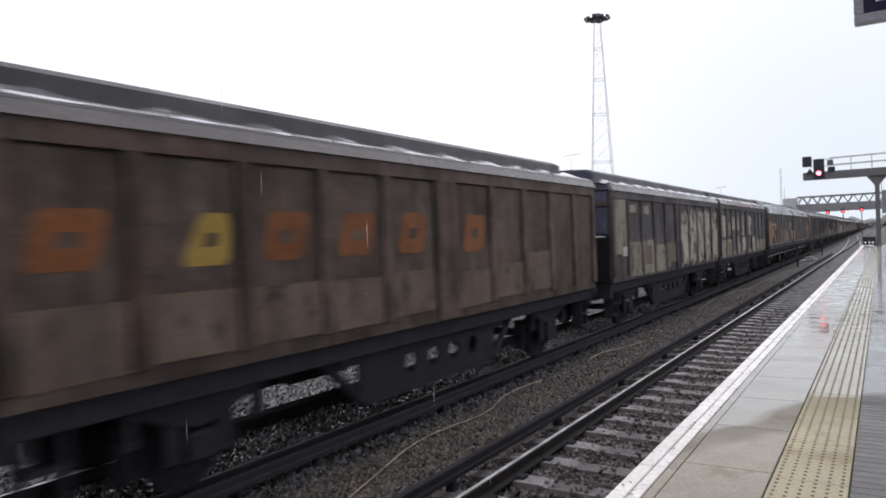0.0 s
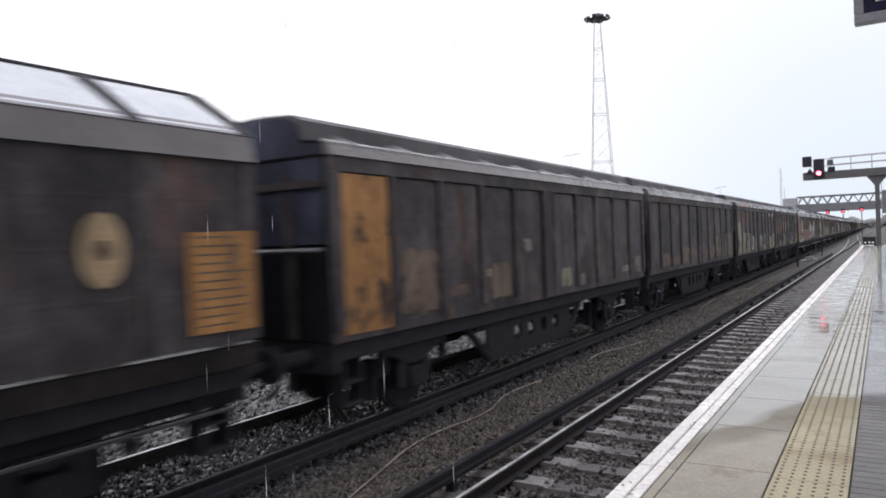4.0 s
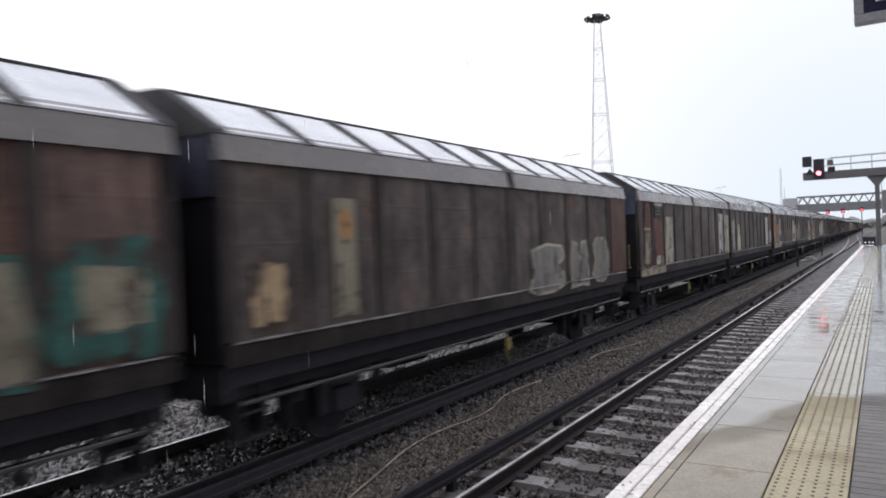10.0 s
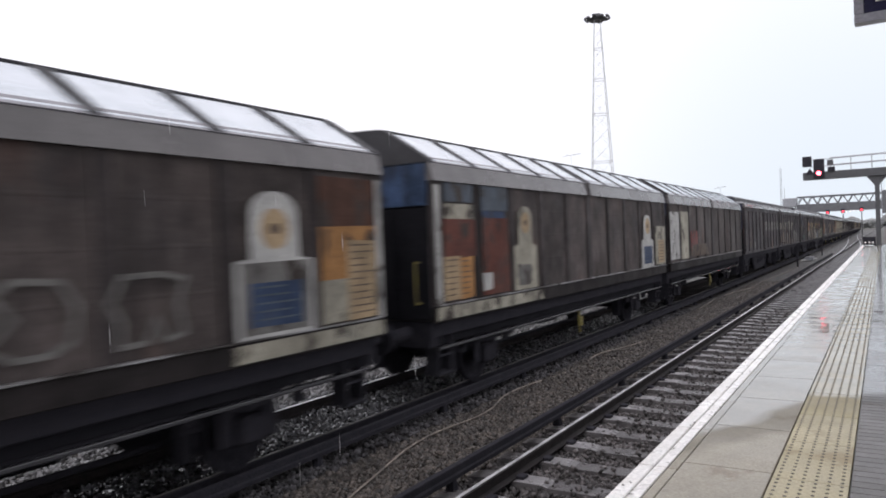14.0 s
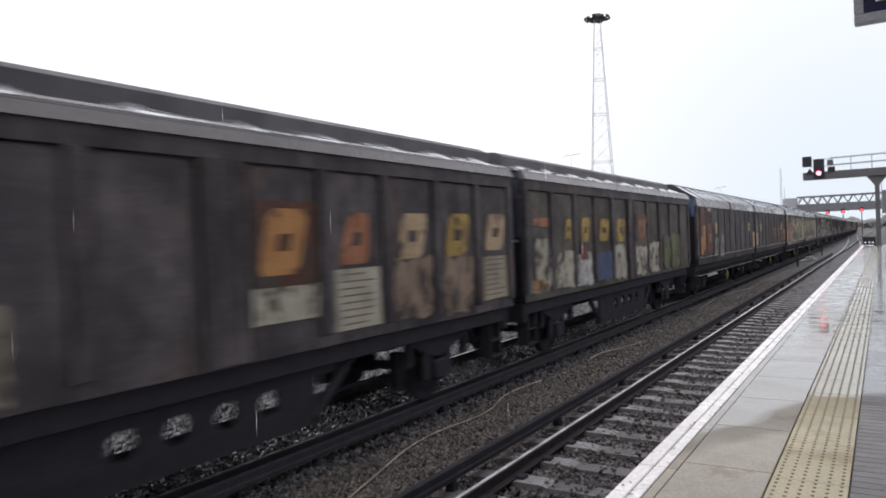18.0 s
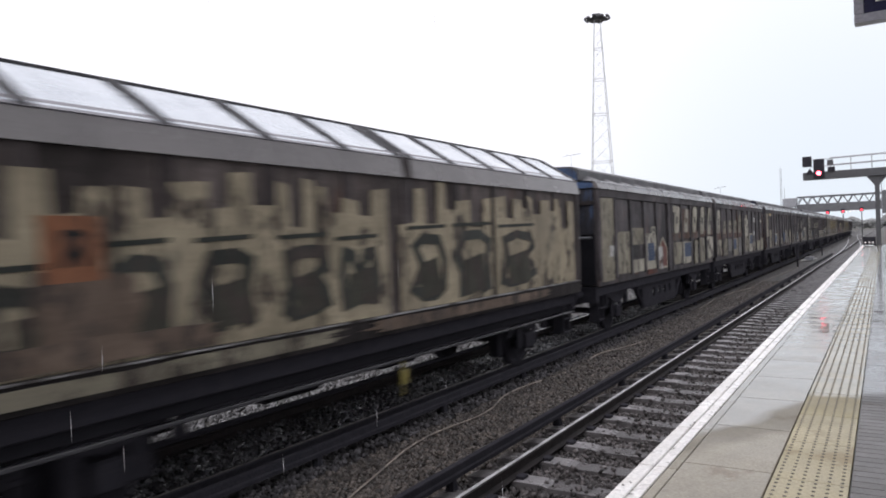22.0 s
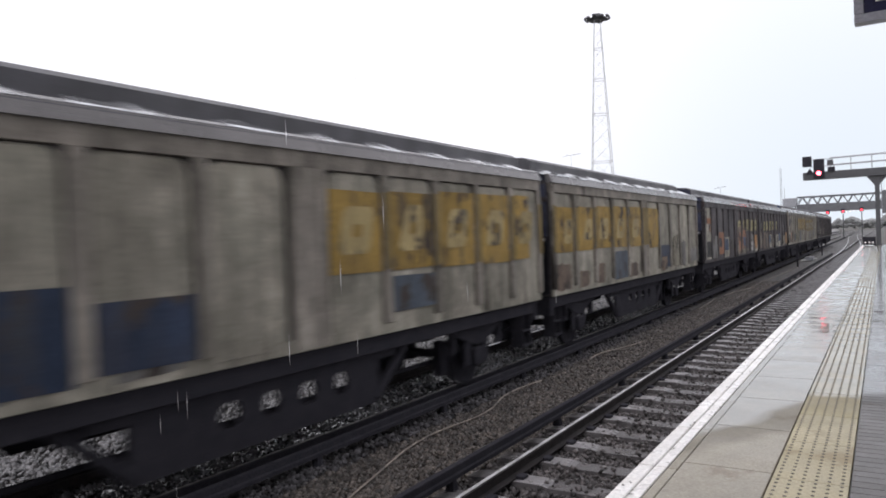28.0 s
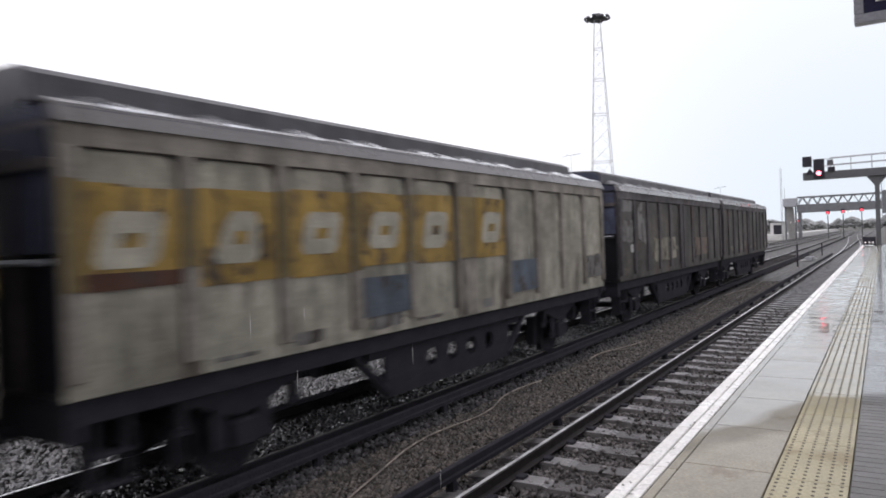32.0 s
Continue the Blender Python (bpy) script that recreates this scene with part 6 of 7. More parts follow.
put(19, 'cream', 'L', 1.44, 1.78, 2.34, 2.98)
put(19, 'cream', 'L', 2.31, 2.65, 2.27, 2.78)
put(19, 'grey', 'L', 3.12, 3.54, 2.31, 2.79)
put(19, 'cream', 'L', 4.25, 4.75, 2.27, 2.89)
put(19, 'cream', 'L', 5.25, 5.75, 2.27, 2.78)
put(19, 'umber', 'b', 1.15, 1.96, 1.45, 2.17)
put(19, 'umber', 'b', 0.30, 0.80, 1.51, 1.97)
put(19, 'grey', 'b', 2.98, 3.60, 1.46, 2.05)
put(19, 'umber', 'b', 3.95, 4.65, 1.41, 2.07)
put(19, 'grey', 'b', 6.33, 7.11, 1.37, 2.23)
put(19, 'grey', 'b', 7.22, 8.00, 1.44, 2.09)
put(20, 'navy', 'r', 0.09, 0.91, 2.65, 3.27)
put(20, 'navy', 'r', 1.09, 1.91, 2.22, 3.27)
put(20, 'khaki', 'b', 0.19, 0.92, 1.95, 2.48)
put(20, 'cream', 'b', 1.12, 1.54, 1.75, 2.75)
put(20, 'teal', 'r', 1.09, 1.91, 1.44, 1.73)
put(20, 'teal', 'b', 2.00, 2.70, 1.36, 1.78)
put(20, 'khaki', 'b', 2.91, 3.53, 1.30, 2.03)
put(20, 'orange', 'L', 6.25, 6.75, 2.16, 2.79)
put(20, 'straw', 'L', 7.25, 7.75, 2.18, 2.80)
put(20, 'gold', 'L', 8.25, 8.75, 2.17, 2.81)
put(20, 'straw', 'L', 9.25, 9.75, 2.22, 2.82)
put(20, 'cream', 'r', 5.09, 5.91, 1.60, 1.99)
put(20, 'cream', 'n', 6.15, 6.86, 1.36, 2.10)
put(20, 'tan', 'b', 7.12, 7.88, 1.35, 2.20)
put(20, 'tan', 'b', 8.12, 8.86, 1.31, 2.18)
put(20, 'khaki', 'n', 9.12, 9.80, 1.42, 2.12)
put(21, 'orange', 'b', 0.33, 0.97, 2.60, 2.77)
put(21, 'gold', 'L', 1.54, 1.85, 2.33, 2.76)
put(21, 'gold', 'L', 2.31, 2.70, 2.26, 2.79)
put(21, 'gold', 'L', 3.25, 3.75, 2.26, 2.77)
put(21, 'gold', 'L', 4.25, 4.75, 2.22, 2.79)
put(21, 'khaki', 'L', 5.25, 5.75, 2.28, 2.78)
put(21, 'cream', 'b', 0.24, 0.98, 1.44, 2.36)
put(21, 'cream', 'b', 1.19, 1.98, 1.34, 2.10)
put(21, 'white', 'b', 2.02, 2.78, 1.31, 2.04)
put(21, 'cream', 'b', 3.88, 4.76, 1.30, 2.17)
put(21, 'cream', 'b', 4.90, 5.92, 1.30, 2.20)
put(21, 'cream', 'b', 6.09, 6.98, 1.30, 2.15)
put(21, 'blue', 'r', 3.09, 3.91, 1.36, 2.00)
put(21, 'brick', 'b', 2.21, 2.59, 1.88, 2.20)
put(21, 'amber', 'b', 0.24, 0.63, 1.41, 1.60)
put(21, 'green', 'b', 7.29, 8.04, 1.30, 2.32)
put(21, 'green', 'b', 8.11, 9.02, 1.30, 2.36)
put(22, 'rust', 'r', 0.33, 0.99, 1.52, 3.24)
put(22, 'amber', 'n', 0.35, 0.66, 1.59, 2.19)
put(22, 'amber', 'n', 0.69, 0.96, 1.73, 2.60)
put(22, 'brick', 'r', 1.14, 1.84, 1.63, 3.27)
put(22, 'dark', 's', 1.25, 1.80, 2.70, 3.11)
put(22, 'cream', 'r', 1.37, 1.82, 3.14, 3.25)
put(22, 'amber', 'r', 1.51, 1.77, 1.96, 2.29)
put(22, 'straw', 'e', 2.33, 2.67, 2.26, 2.71)
put(22, 'grey', 'L', 2.23, 2.78, 1.47, 2.15)
put(22, 'grey', 'L', 3.10, 3.69, 1.36, 2.23)
put(22, 'straw', 'e', 8.54, 8.85, 2.30, 2.75)
put(22, 'straw', 'n', 9.58, 9.98, 1.54, 2.27)
put(23, 'straw', 'n', 0.15, 0.55, 1.57, 2.22)
put(23, 'straw', 'e', 1.30, 1.64, 2.28, 2.70)
put(23, 'orange', 't', 5.21, 5.99, 1.51, 2.28)
put(23, 'orange', 't', 6.16, 6.60, 1.53, 2.20)
put(23, 'orange', 't', 7.08, 7.82, 1.53, 2.22)
put(23, 'orange', 't', 8.05, 8.96, 1.55, 2.24)
put(23, 'straw', 'e', 8.41, 8.78, 2.30, 2.76)
put(23, 'amber', 'n', 9.46, 9.94, 1.64, 2.33)
put(24, 'orange', 'r', 0.22, 0.93, 1.55, 3.27)
put(24, 'dark', 'r', 0.41, 0.70, 2.48, 2.70)
put(24, 'khaki', 'n', 0.20, 0.50, 1.58, 2.22)
put(24, 'orange', 'r', 1.05, 1.82, 1.53, 2.71)
put(24, 'dark', 's', 1.19, 1.82, 2.74, 3.21)
put(24, 'sand', 'j', 1.88, 2.94, 1.48, 3.27)
put(24, 'sand', 'j', 2.99, 5.07, 1.48, 3.23)
put(24, 'sand', 'j', 5.16, 6.72, 1.48, 3.27)
put(24, 'sand', 'j', 6.83, 8.38, 1.48, 3.27)
put(24, 'sand', 'j', 8.52, 9.98, 1.48, 3.27)
put(24, 'ink', 't', 2.76, 4.03, 1.55, 2.41)
put(24, 'ink', 't', 4.16, 4.88, 1.51, 2.12)
put(24, 'ink', 't', 5.37, 6.28, 1.37, 2.45)
put(24, 'ink', 't', 6.91, 8.09, 1.52, 2.47)
put(24, 'amber', 'b', 2.26, 2.68, 2.15, 2.68)
put(25, 'sand', 'j', 0.02, 0.66, 1.48, 2.92)
put(25, 'sand', 'j', 0.69, 1.52, 1.48, 3.17)
put(25, 'sand', 'j', 1.58, 2.36, 1.48, 3.18)
put(25, 'sand', 'j', 2.40, 3.53, 1.48, 3.22)
put(25, 'sand', 'j', 3.58, 4.62, 1.48, 3.18)
put(25, 'sand', 'j', 4.81, 6.88, 1.48, 3.27)
put(25, 'sand', 'j', 6.98, 9.74, 1.48, 3.27)
put(25, 'ink', 't', 0.39, 0.69, 1.51, 1.98)
put(25, 'ink', 't', 0.70, 1.50, 1.56, 2.23)
put(25, 'ink', 't', 1.48, 2.02, 1.55, 2.40)
put(25, 'ink', 't', 2.22, 2.80, 1.57, 2.42)
put(25, 'ink', 't', 3.06, 3.71, 1.59, 2.43)
put(25, 'ink', 't', 3.80, 4.45, 1.60, 2.40)
put(25, 'ink', 't', 4.95, 5.75, 1.55, 2.52)
put(25, 'ink', 't', 5.90, 6.85, 1.52, 2.56)
put(25, 'ink', 't', 7.05, 8.20, 1.55, 2.54)
put(25, 'umber', 'b', 1.00, 1.75, 1.50, 2.25)
put(25, 'orange', 'r', 1.09, 1.47, 2.18, 2.72)
put(25, 'dark', 'o', 1.17, 1.39, 2.30, 2.62)
put(26, 'khaki', 'r', 0.09, 0.91, 1.30, 3.27)
put(26, 'white', 'r', 0.63, 0.90, 1.87, 2.13)
put(26, 'khaki', 'r', 1.09, 1.91, 1.42, 2.47)
put(26, 'khaki', 'r', 2.09, 2.91, 2.12, 2.55)
put(26, 'dark', 'r', 2.10, 2.63, 1.76, 2.12)
put(26, 'cream', 'r', 2.09, 2.91, 1.39, 1.72)
put(26, 'cream', 'r', 3.09, 3.91, 1.40, 2.39)
put(26, 'blue', 'n', 3.22, 3.76, 1.64, 2.12)
put(26, 'cream', 'o', 3.50, 3.88, 2.38, 2.58)
put(26, 'brick', 'h', 4.15, 4.88, 1.36, 2.28)
put(26, 'white', 'r', 4.10, 4.46, 1.62, 2.00)
put(26, 'white', 'b', 4.28, 4.44, 1.34, 1.70)
put(26, 'brick', 'b', 3.15, 4.20, 1.27, 1.40)
put(26, 'cream', 'b', 5.15, 5.60, 3.02, 3.22)
put(26, 'rust', 'b', 5.09, 5.91, 2.14, 2.40)
put(26, 'rust', 'r', 6.09, 6.91, 2.19, 3.15)
put(26, 'rust', 'b', 7.09, 7.91, 2.17, 2.43)
put(26, 'rust', 'b', 8.09, 8.91, 2.20, 2.46)
put(26, 'rust', 'b', 9.09, 9.91, 2.23, 2.49)
put(26, 'cream', 'L', 5.25, 5.75, 2.37, 3.20)
put(26, 'cream', 'L', 6.25, 6.75, 2.39, 3.15)
put(26, 'cream', 'L', 7.25, 7.75, 2.37, 3.24)
put(26, 'cream', 'L', 8.25, 8.75, 2.30, 3.27)
put(26, 'cream', 'L', 9.25, 9.75, 2.27, 3.27)
put(26, 'khaki', 'r', 5.09, 5.91, 1.40, 2.09)
put(26, 'cream', 'r', 6.09, 6.91, 1.38, 2.08)
put(26, 'blue', 'n', 6.22, 6.90, 1.58, 2.03)
put(26, 'khaki', 'b', 7.36, 7.80, 1.30, 2.10)
put(26, 'khaki', 'b', 8.04, 8.67, 1.30, 2.18)
put(26, 'cream', 'b', 8.94, 9.96, 1.40, 2.21)
put(27, 'rust', 'b', 0.09, 0.91, 2.03, 2.37)
put(27, 'rust', 'b', 1.09, 1.91, 2.08, 2.42)
put(27, 'rust', 'b', 2.09, 2.91, 2.11, 2.45)
put(27, 'rust', 'b', 3.09, 3.91, 2.07, 2.41)
put(27, 'rust', 'b', 4.09, 4.91, 2.08, 2.42)
put(27, 'rust', 'b', 5.09, 5.91, 2.09, 2.43)
put(27, 'cream', 'L', 0.25, 0.75, 2.28, 3.20)
put(27, 'khaki', 'L', 1.25, 1.75, 2.27, 2.78)
put(27, 'khaki', 'L', 2.25, 2.75, 2.29, 2.80)
put(27, 'khaki', 'L', 3.25, 3.75, 2.28, 2.81)
put(27, 'khaki', 'L', 4.25, 4.75, 2.27, 3.06)
put(27, 'khaki', 'L', 5.25, 5.75, 2.30, 3.08)
put(27, 'khaki', 'b', 0.21, 1.10, 1.38, 2.03)
put(27, 'khaki', 'b', 1.29, 1.99, 1.36, 2.06)
put(27, 'grey', 'b', 2.06, 2.81, 1.51, 2.04)
put(27, 'khaki', 'r', 3.09, 3.91, 1.30, 2.04)
put(27, 'grey', 'b', 3.83, 4.67, 1.37, 2.04)
put(27, 'khaki', 'b', 4.86, 6.00, 1.38, 2.05)
put(27, 'blue', 'n', 3.10, 3.59, 1.57, 2.00)
put(27, 'cream', 'r', 6.09, 6.91, 1.32, 2.21)
put(27, 'blue', 'n', 6.27, 6.90, 1.69, 2.12)
put(27, 'khaki', 'r', 8.09, 8.91, 1.30, 1.82)
put(27, 'khaki', 'r', 9.09, 9.91, 1.30, 1.93)
put(28, 'khaki', 'r', 0.09, 0.91, 1.94, 3.26)
put(28, 'cream', 'r', 1.09, 1.91, 3.11, 3.27)
put(28, 'olive', 'o', 7.25, 7.80, 1.75, 2.40)
put(28, 'rust', 'b', 7.12, 8.80, 1.27, 1.40)
put(28, 'white', 'r', 8.40, 8.62, 1.62, 1.76)
put(28, 'straw', 'r', 1.09, 1.91, 3.14, 3.26)
put(28, 'khaki', 'r', 1.09, 1.91, 1.33, 2.32)
put(28, 'cream', 'r', 3.09, 3.91, 1.41, 2.09)
put(28, 'blue', 'n', 3.10, 3.74, 1.54, 2.02)
put(28, 'umber', 'b', 3.75, 4.64, 1.57, 2.26)
put(28, 'cream', 'b', 5.14, 5.63, 1.39, 1.78)
put(28, 'blue', 'n', 6.20, 6.89, 1.54, 2.11)
put(28, 'khaki', 'b', 7.08, 8.33, 1.38, 2.22)
put(28, 'khaki', 'b', 8.58, 9.74, 1.35, 2.29)
put(29, 'grey', 'b', 1.22, 1.65, 1.40, 1.97)
put(29, 'grey', 'b', 2.05, 2.70, 1.36, 1.86)
put(29, 'rust', 'b', 0.76, 1.13, 1.41, 1.89)
put(29, 'cream', 'r', 3.09, 3.91, 1.36, 2.05)
put(29, 'blue', 'n', 3.10, 3.62, 1.54, 2.01)
put(29, 'khaki', 'L', 4.10, 4.57, 2.29, 2.79)
put(29, 'khaki', 'L', 5.42, 5.87, 2.31, 2.81)
put(29, 'cream', 'b', 5.14, 5.89, 1.50, 1.99)
put(29, 'cream', 'r', 6.09, 6.91, 1.38, 2.15)
put(29, 'blue', 'n', 6.25, 6.86, 1.65, 2.12)
put(29, 'cream', 'r', 7.02, 8.63, 1.34, 2.39)
put(29, 'olive', 'r', 7.09, 7.91, 1.47, 2.15)
put(30, 'cream', 'r', 0.09, 0.91, 1.34, 3.27)
put(30, 'khaki', 'r', 1.09, 1.91, 2.36, 3.27)
put(30, 'khaki', 'r', 1.09, 1.91, 1.33, 2.09)
put(31, 'khaki', 'r', 6.09, 6.91, 1.35, 2.29)
put(31, 'khaki', 'r', 7.09, 7.91, 1.30, 2.32)
put(31, 'khaki', 'r', 8.09, 8.91, 1.31, 2.35)
put(31, 'khaki', 'r', 9.09, 9.91, 1.31, 2.31)
put(31, 'blue', 'n', 6.45, 6.90, 1.57, 2.02)
put(31, 'olive', 'b', 7.28, 7.78, 1.84, 2.17)
put(31, 'olive', 'b', 8.79, 9.33, 1.63, 2.05)
put(31, 'amber', 'b', 8.37, 8.66, 1.43, 1.65)
put(32, 'navy', 'r', 0.09, 0.91, 2.52, 3.25)
put(32, 'grey', 'n', 0.33, 0.79, 3.00, 3.20)
put(32, 'slate', 'r', 1.16, 1.53, 2.65, 3.05)
put(32, 'dark', 'r', 0.13, 0.63, 1.37, 1.91)
put(32, 'white', 'r', 0.65, 0.90, 1.75, 1.94)
put(32, 'dark', 'r', 1.15, 1.71, 1.43, 2.07)
put(32, 'navy', 'r', 2.09, 2.91, 1.34, 2.16)
put(32, 'navy', 'r', 3.09, 3.91, 1.38, 1.99)
put(32, 'yellow', 'r', 5.09, 5.91, 2.05, 3.06)
put(32, 'yellow', 'r', 6.09, 6.91, 2.04, 3.09)
put(32, 'yellow', 'r', 7.09, 7.91, 2.03, 3.13)
put(32, 'yellow', 'r', 8.09, 8.91, 2.01, 3.14)
put(32, 'yellow', 'r', 9.10, 9.58, 2.02, 3.17)
put(32, 'buff', 'L', 5.25, 5.75, 2.28, 2.87)
put(32, 'buff', 'L', 6.25, 6.75, 2.29, 2.92)
put(32, 'slate', 'r', 6.09, 6.91, 1.49, 1.96)
put(33, 'yellow', 'r', 0.09, 0.91, 2.08, 3.00)
put(33, 'yellow', 'r', 1.09, 1.91, 2.08, 3.03)
put(33, 'yellow', 'r', 2.09, 2.91, 2.11, 3.06)
put(33, 'yellow', 'r', 3.09, 3.91, 2.09, 3.09)
put(33, 'yellow', 'r', 4.09, 4.91, 2.07, 3.10)
put(33, 'yellow', 'r', 5.09, 5.91, 2.00, 3.10)
put(33, 'buff', 'L', 0.54, 0.90, 2.25, 2.75)
put(33, 'buff', 'L', 1.42, 1.90, 2.31, 2.77)
put(33, 'buff', 'L', 2.25, 2.75, 2.31, 2.79)
put(33, 'buff', 'L', 3.25, 3.75, 2.31, 2.79)
put(33, 'slate', 'r', 3.09, 3.91, 1.31, 1.98)
put(33, 'navy', 'r', 6.09, 6.91, 1.37, 2.03)
put(34, 'cream', 'r', 0.09, 0.91, 1.34, 3.26)
put(34, 'orange', 'r', 0.09, 0.91, 2.67, 2.88)
put(34, 'orange', 'r', 0.61, 0.87, 2.37, 2.67)
put(34, 'dark', 'r', 0.29, 0.90, 1.43, 2.01)
put(34, 'grey', 'r', 1.09, 1.91, 1.34, 2.20)
put(34, 'orange', 'r', 2.09, 2.91, 1.46, 2.32)
put(34, 'dark', 'n', 2.11, 2.61, 1.75, 2.11)
put(34, 'cream', 'r', 3.09, 3.91, 1.31, 2.11)
put(34, 'blue', 'n', 3.10, 3.73, 1.58, 2.04)
put(34, 'lemon', 'L', 5.33, 5.82, 2.39, 2.82)
put(34, 'lemon', 'L', 6.25, 6.75, 2.36, 2.83)
put(34, 'lemon', 'L', 7.21, 7.69, 2.34, 2.90)
put(34, 'lemon', 'L', 8.21, 8.71, 2.31, 2.86)
put(34, 'lemon', 'L', 9.25, 9.75, 2.35, 2.88)
put(34, 'tan', 'b', 5.10, 5.90, 1.33, 2.55)
put(34, 'orange', 'b', 5.25, 5.85, 1.45, 2.30)
put(34, 'khaki', 'b', 5.10, 5.40, 1.30, 1.75)
put(34, 'tan', 'b', 6.10, 6.90, 1.33, 2.50)
put(34, 'orange', 'b', 6.15, 6.85, 1.50, 2.40)
put(34, 'khaki', 'b', 6.20, 6.88, 1.30, 1.55)
put(34, 'blue', 'n', 6.30, 6.80, 1.63, 2.05)
put(34, 'grey', 'b', 8.12, 8.88, 1.32, 2.15)
put(34, 'white', 'b', 8.15, 8.50, 1.36, 1.80)
put(34, 'cream', 'r', 9.09, 9.91, 1.31, 1.60)
put(34, 'amber', 'r', 9.12, 9.72, 1.44, 2.12)
put(35, 'grey', 'b', 0.61, 0.99, 2.40, 2.74)
put(35, 'lemon', 'L', 1.43, 1.90, 2.31, 2.79)
put(35, 'lemon', 'L', 2.25, 2.75, 2.30, 2.82)
put(35, 'lemon', 'L', 3.25, 3.75, 2.29, 2.82)
put(35, 'lemon', 'L', 4.25, 4.75, 2.31, 2.84)
put(35, 'lemon', 'L', 5.25, 5.75, 2.33, 2.84)
put(35, 'umber', 'b', 0.20, 1.10, 1.38, 2.27)
put(35, 'khaki', 'b', 0.32, 0.73, 1.58, 2.04)
put(35, 'umber', 'b', 1.36, 1.94, 1.31, 2.20)
put(35, 'umber', 'b', 2.01, 2.79, 1.30, 2.21)
put(35, 'cream', 'r', 3.09, 3.91, 1.33, 2.06)
put(35, 'blue', 'n', 3.10, 3.67, 1.57, 2.02)
put(35, 'cream', 'r', 5.09, 5.91, 1.33, 2.03)
put(35, 'cream', 'r', 6.09, 6.91, 1.30, 2.11)
put(35, 'blue', 'n', 6.23, 6.90, 1.63, 2.11)
put(35, 'khaki', 'r', 8.09, 8.91, 1.30, 1.91)
put(35, 'amber', 'b', 9.12, 9.85, 1.36, 2.10)
put(36, 'navy', 'r', 0.09, 0.91, 2.51, 3.24)
put(36, 'grey', 'n', 0.43, 0.89, 2.97, 3.22)
put(36, 'slate', 'r', 1.15, 1.57, 2.67, 3.06)
put(36, 'dark', 'r', 0.23, 0.67, 1.41, 1.94)
put(36, 'white', 'r', 0.68, 0.90, 1.84, 2.08)
put(36, 'orange', 'b', 1.10, 1.77, 1.39, 2.07)
put(36, 'dark', 'r', 2.10, 2.63, 1.72, 2.08)
put(36, 'navy', 'r', 3.09, 3.91, 1.49, 1.95)
put(36, 'green', 'G', 4.09, 4.91, 1.30, 2.19)
put(36, 'green', 'G', 5.09, 5.91, 1.30, 2.22)
put(36, 'yellow', 'r', 5.09, 5.91, 2.22, 3.07)
put(36, 'yellow', 'r', 6.09, 6.91, 2.22, 3.09)
put(36, 'yellow', 'r', 7.09, 7.91, 2.22, 3.10)
put(36, 'yellow', 'r', 8.09, 8.91, 2.21, 3.11)
put(36, 'yellow', 'r', 9.09, 9.91, 2.19, 3.14)
put(36, 'buff', 'L', 6.25, 6.75, 2.36, 2.88)
put(36, 'slate', 'r', 6.09, 6.91, 1.37, 2.08)
put(36, 'rust', 'b', 2.04, 2.53, 1.58, 1.73)
put(37, 'yellow', 'r', 0.12, 0.50, 2.09, 2.99)
put(37, 'yellow', 'r', 0.09, 0.91, 2.24, 2.98)
put(37, 'yellow', 'r', 1.09, 1.91, 2.06, 3.00)
put(37, 'yellow', 'r', 2.09, 2.91, 2.06, 3.03)
put(37, 'yellow', 'r', 3.09, 3.91, 2.13, 3.05)
put(37, 'yellow', 'r', 4.09, 4.91, 2.11, 3.07)
put(37, 'yellow', 'r', 5.09, 5.91, 2.12, 3.08)
put(37, 'rust', 'r', 0.09, 0.91, 2.09, 2.24)
put(37, 'cream', 'L', 0.25, 0.75, 2.27, 2.76)
put(37, 'cream', 'L', 1.25, 1.75, 2.26, 2.78)
put(37, 'cream', 'L', 2.25, 2.75, 2.31, 2.79)
put(37, 'cream', 'L', 3.25, 3.75, 2.34, 2.81)
put(37, 'cream', 'L', 4.25, 4.75, 2.31, 2.83)
put(37, 'cream', 'L', 5.25, 5.75, 2.35, 2.85)
put(37, 'slate', 'r', 3.09, 3.91, 1.48, 1.98)
put(37, 'slate', 'r', 6.09, 6.91, 1.46, 2.01)
put(37, 'grey', 'b', 9.12, 9.97, 1.48, 1.98)
put(14, 'mauve', 'b', 4.05, 4.92, 1.56, 2.41)
put(14, 'mauve', 'b', 5.08, 5.99, 1.30, 2.34)
put(14, 'mauve', 'b', 6.08, 6.88, 1.39, 2.29)
put(14, 'mauve', 'b', 6.96, 7.93, 1.30, 2.14)
put(14, 'umber', 'b', 5.17, 5.85, 1.30, 1.55)
put(17, 'umber', 'b', 2.14, 4.24, 1.55, 1.96)
put(38, 'grey', 'r', 0.09, 0.91, 2.97, 3.27)
put(38, 'grey', 'b', 0.21, 0.91, 2.18, 2.75)
put(38, 'white', 'r', 0.74, 0.90, 1.93, 2.13)
put(38, 'grey', 'b', 1.25, 1.88, 2.15, 3.27)
put(38, 'khaki', 'b', 2.47, 4.51, 1.59, 2.26)
put(38, 'umber', 'r', 6.36, 8.18, 1.59, 2.19)
put(18, 'grey', 'L', 5.20, 5.80, 2.3, 2.8)
put(30, 'khaki', 'L', 5.20, 5.80, 2.3, 2.8)
put(18, 'grey', 'L', 6.20, 6.80, 2.3, 2.8)
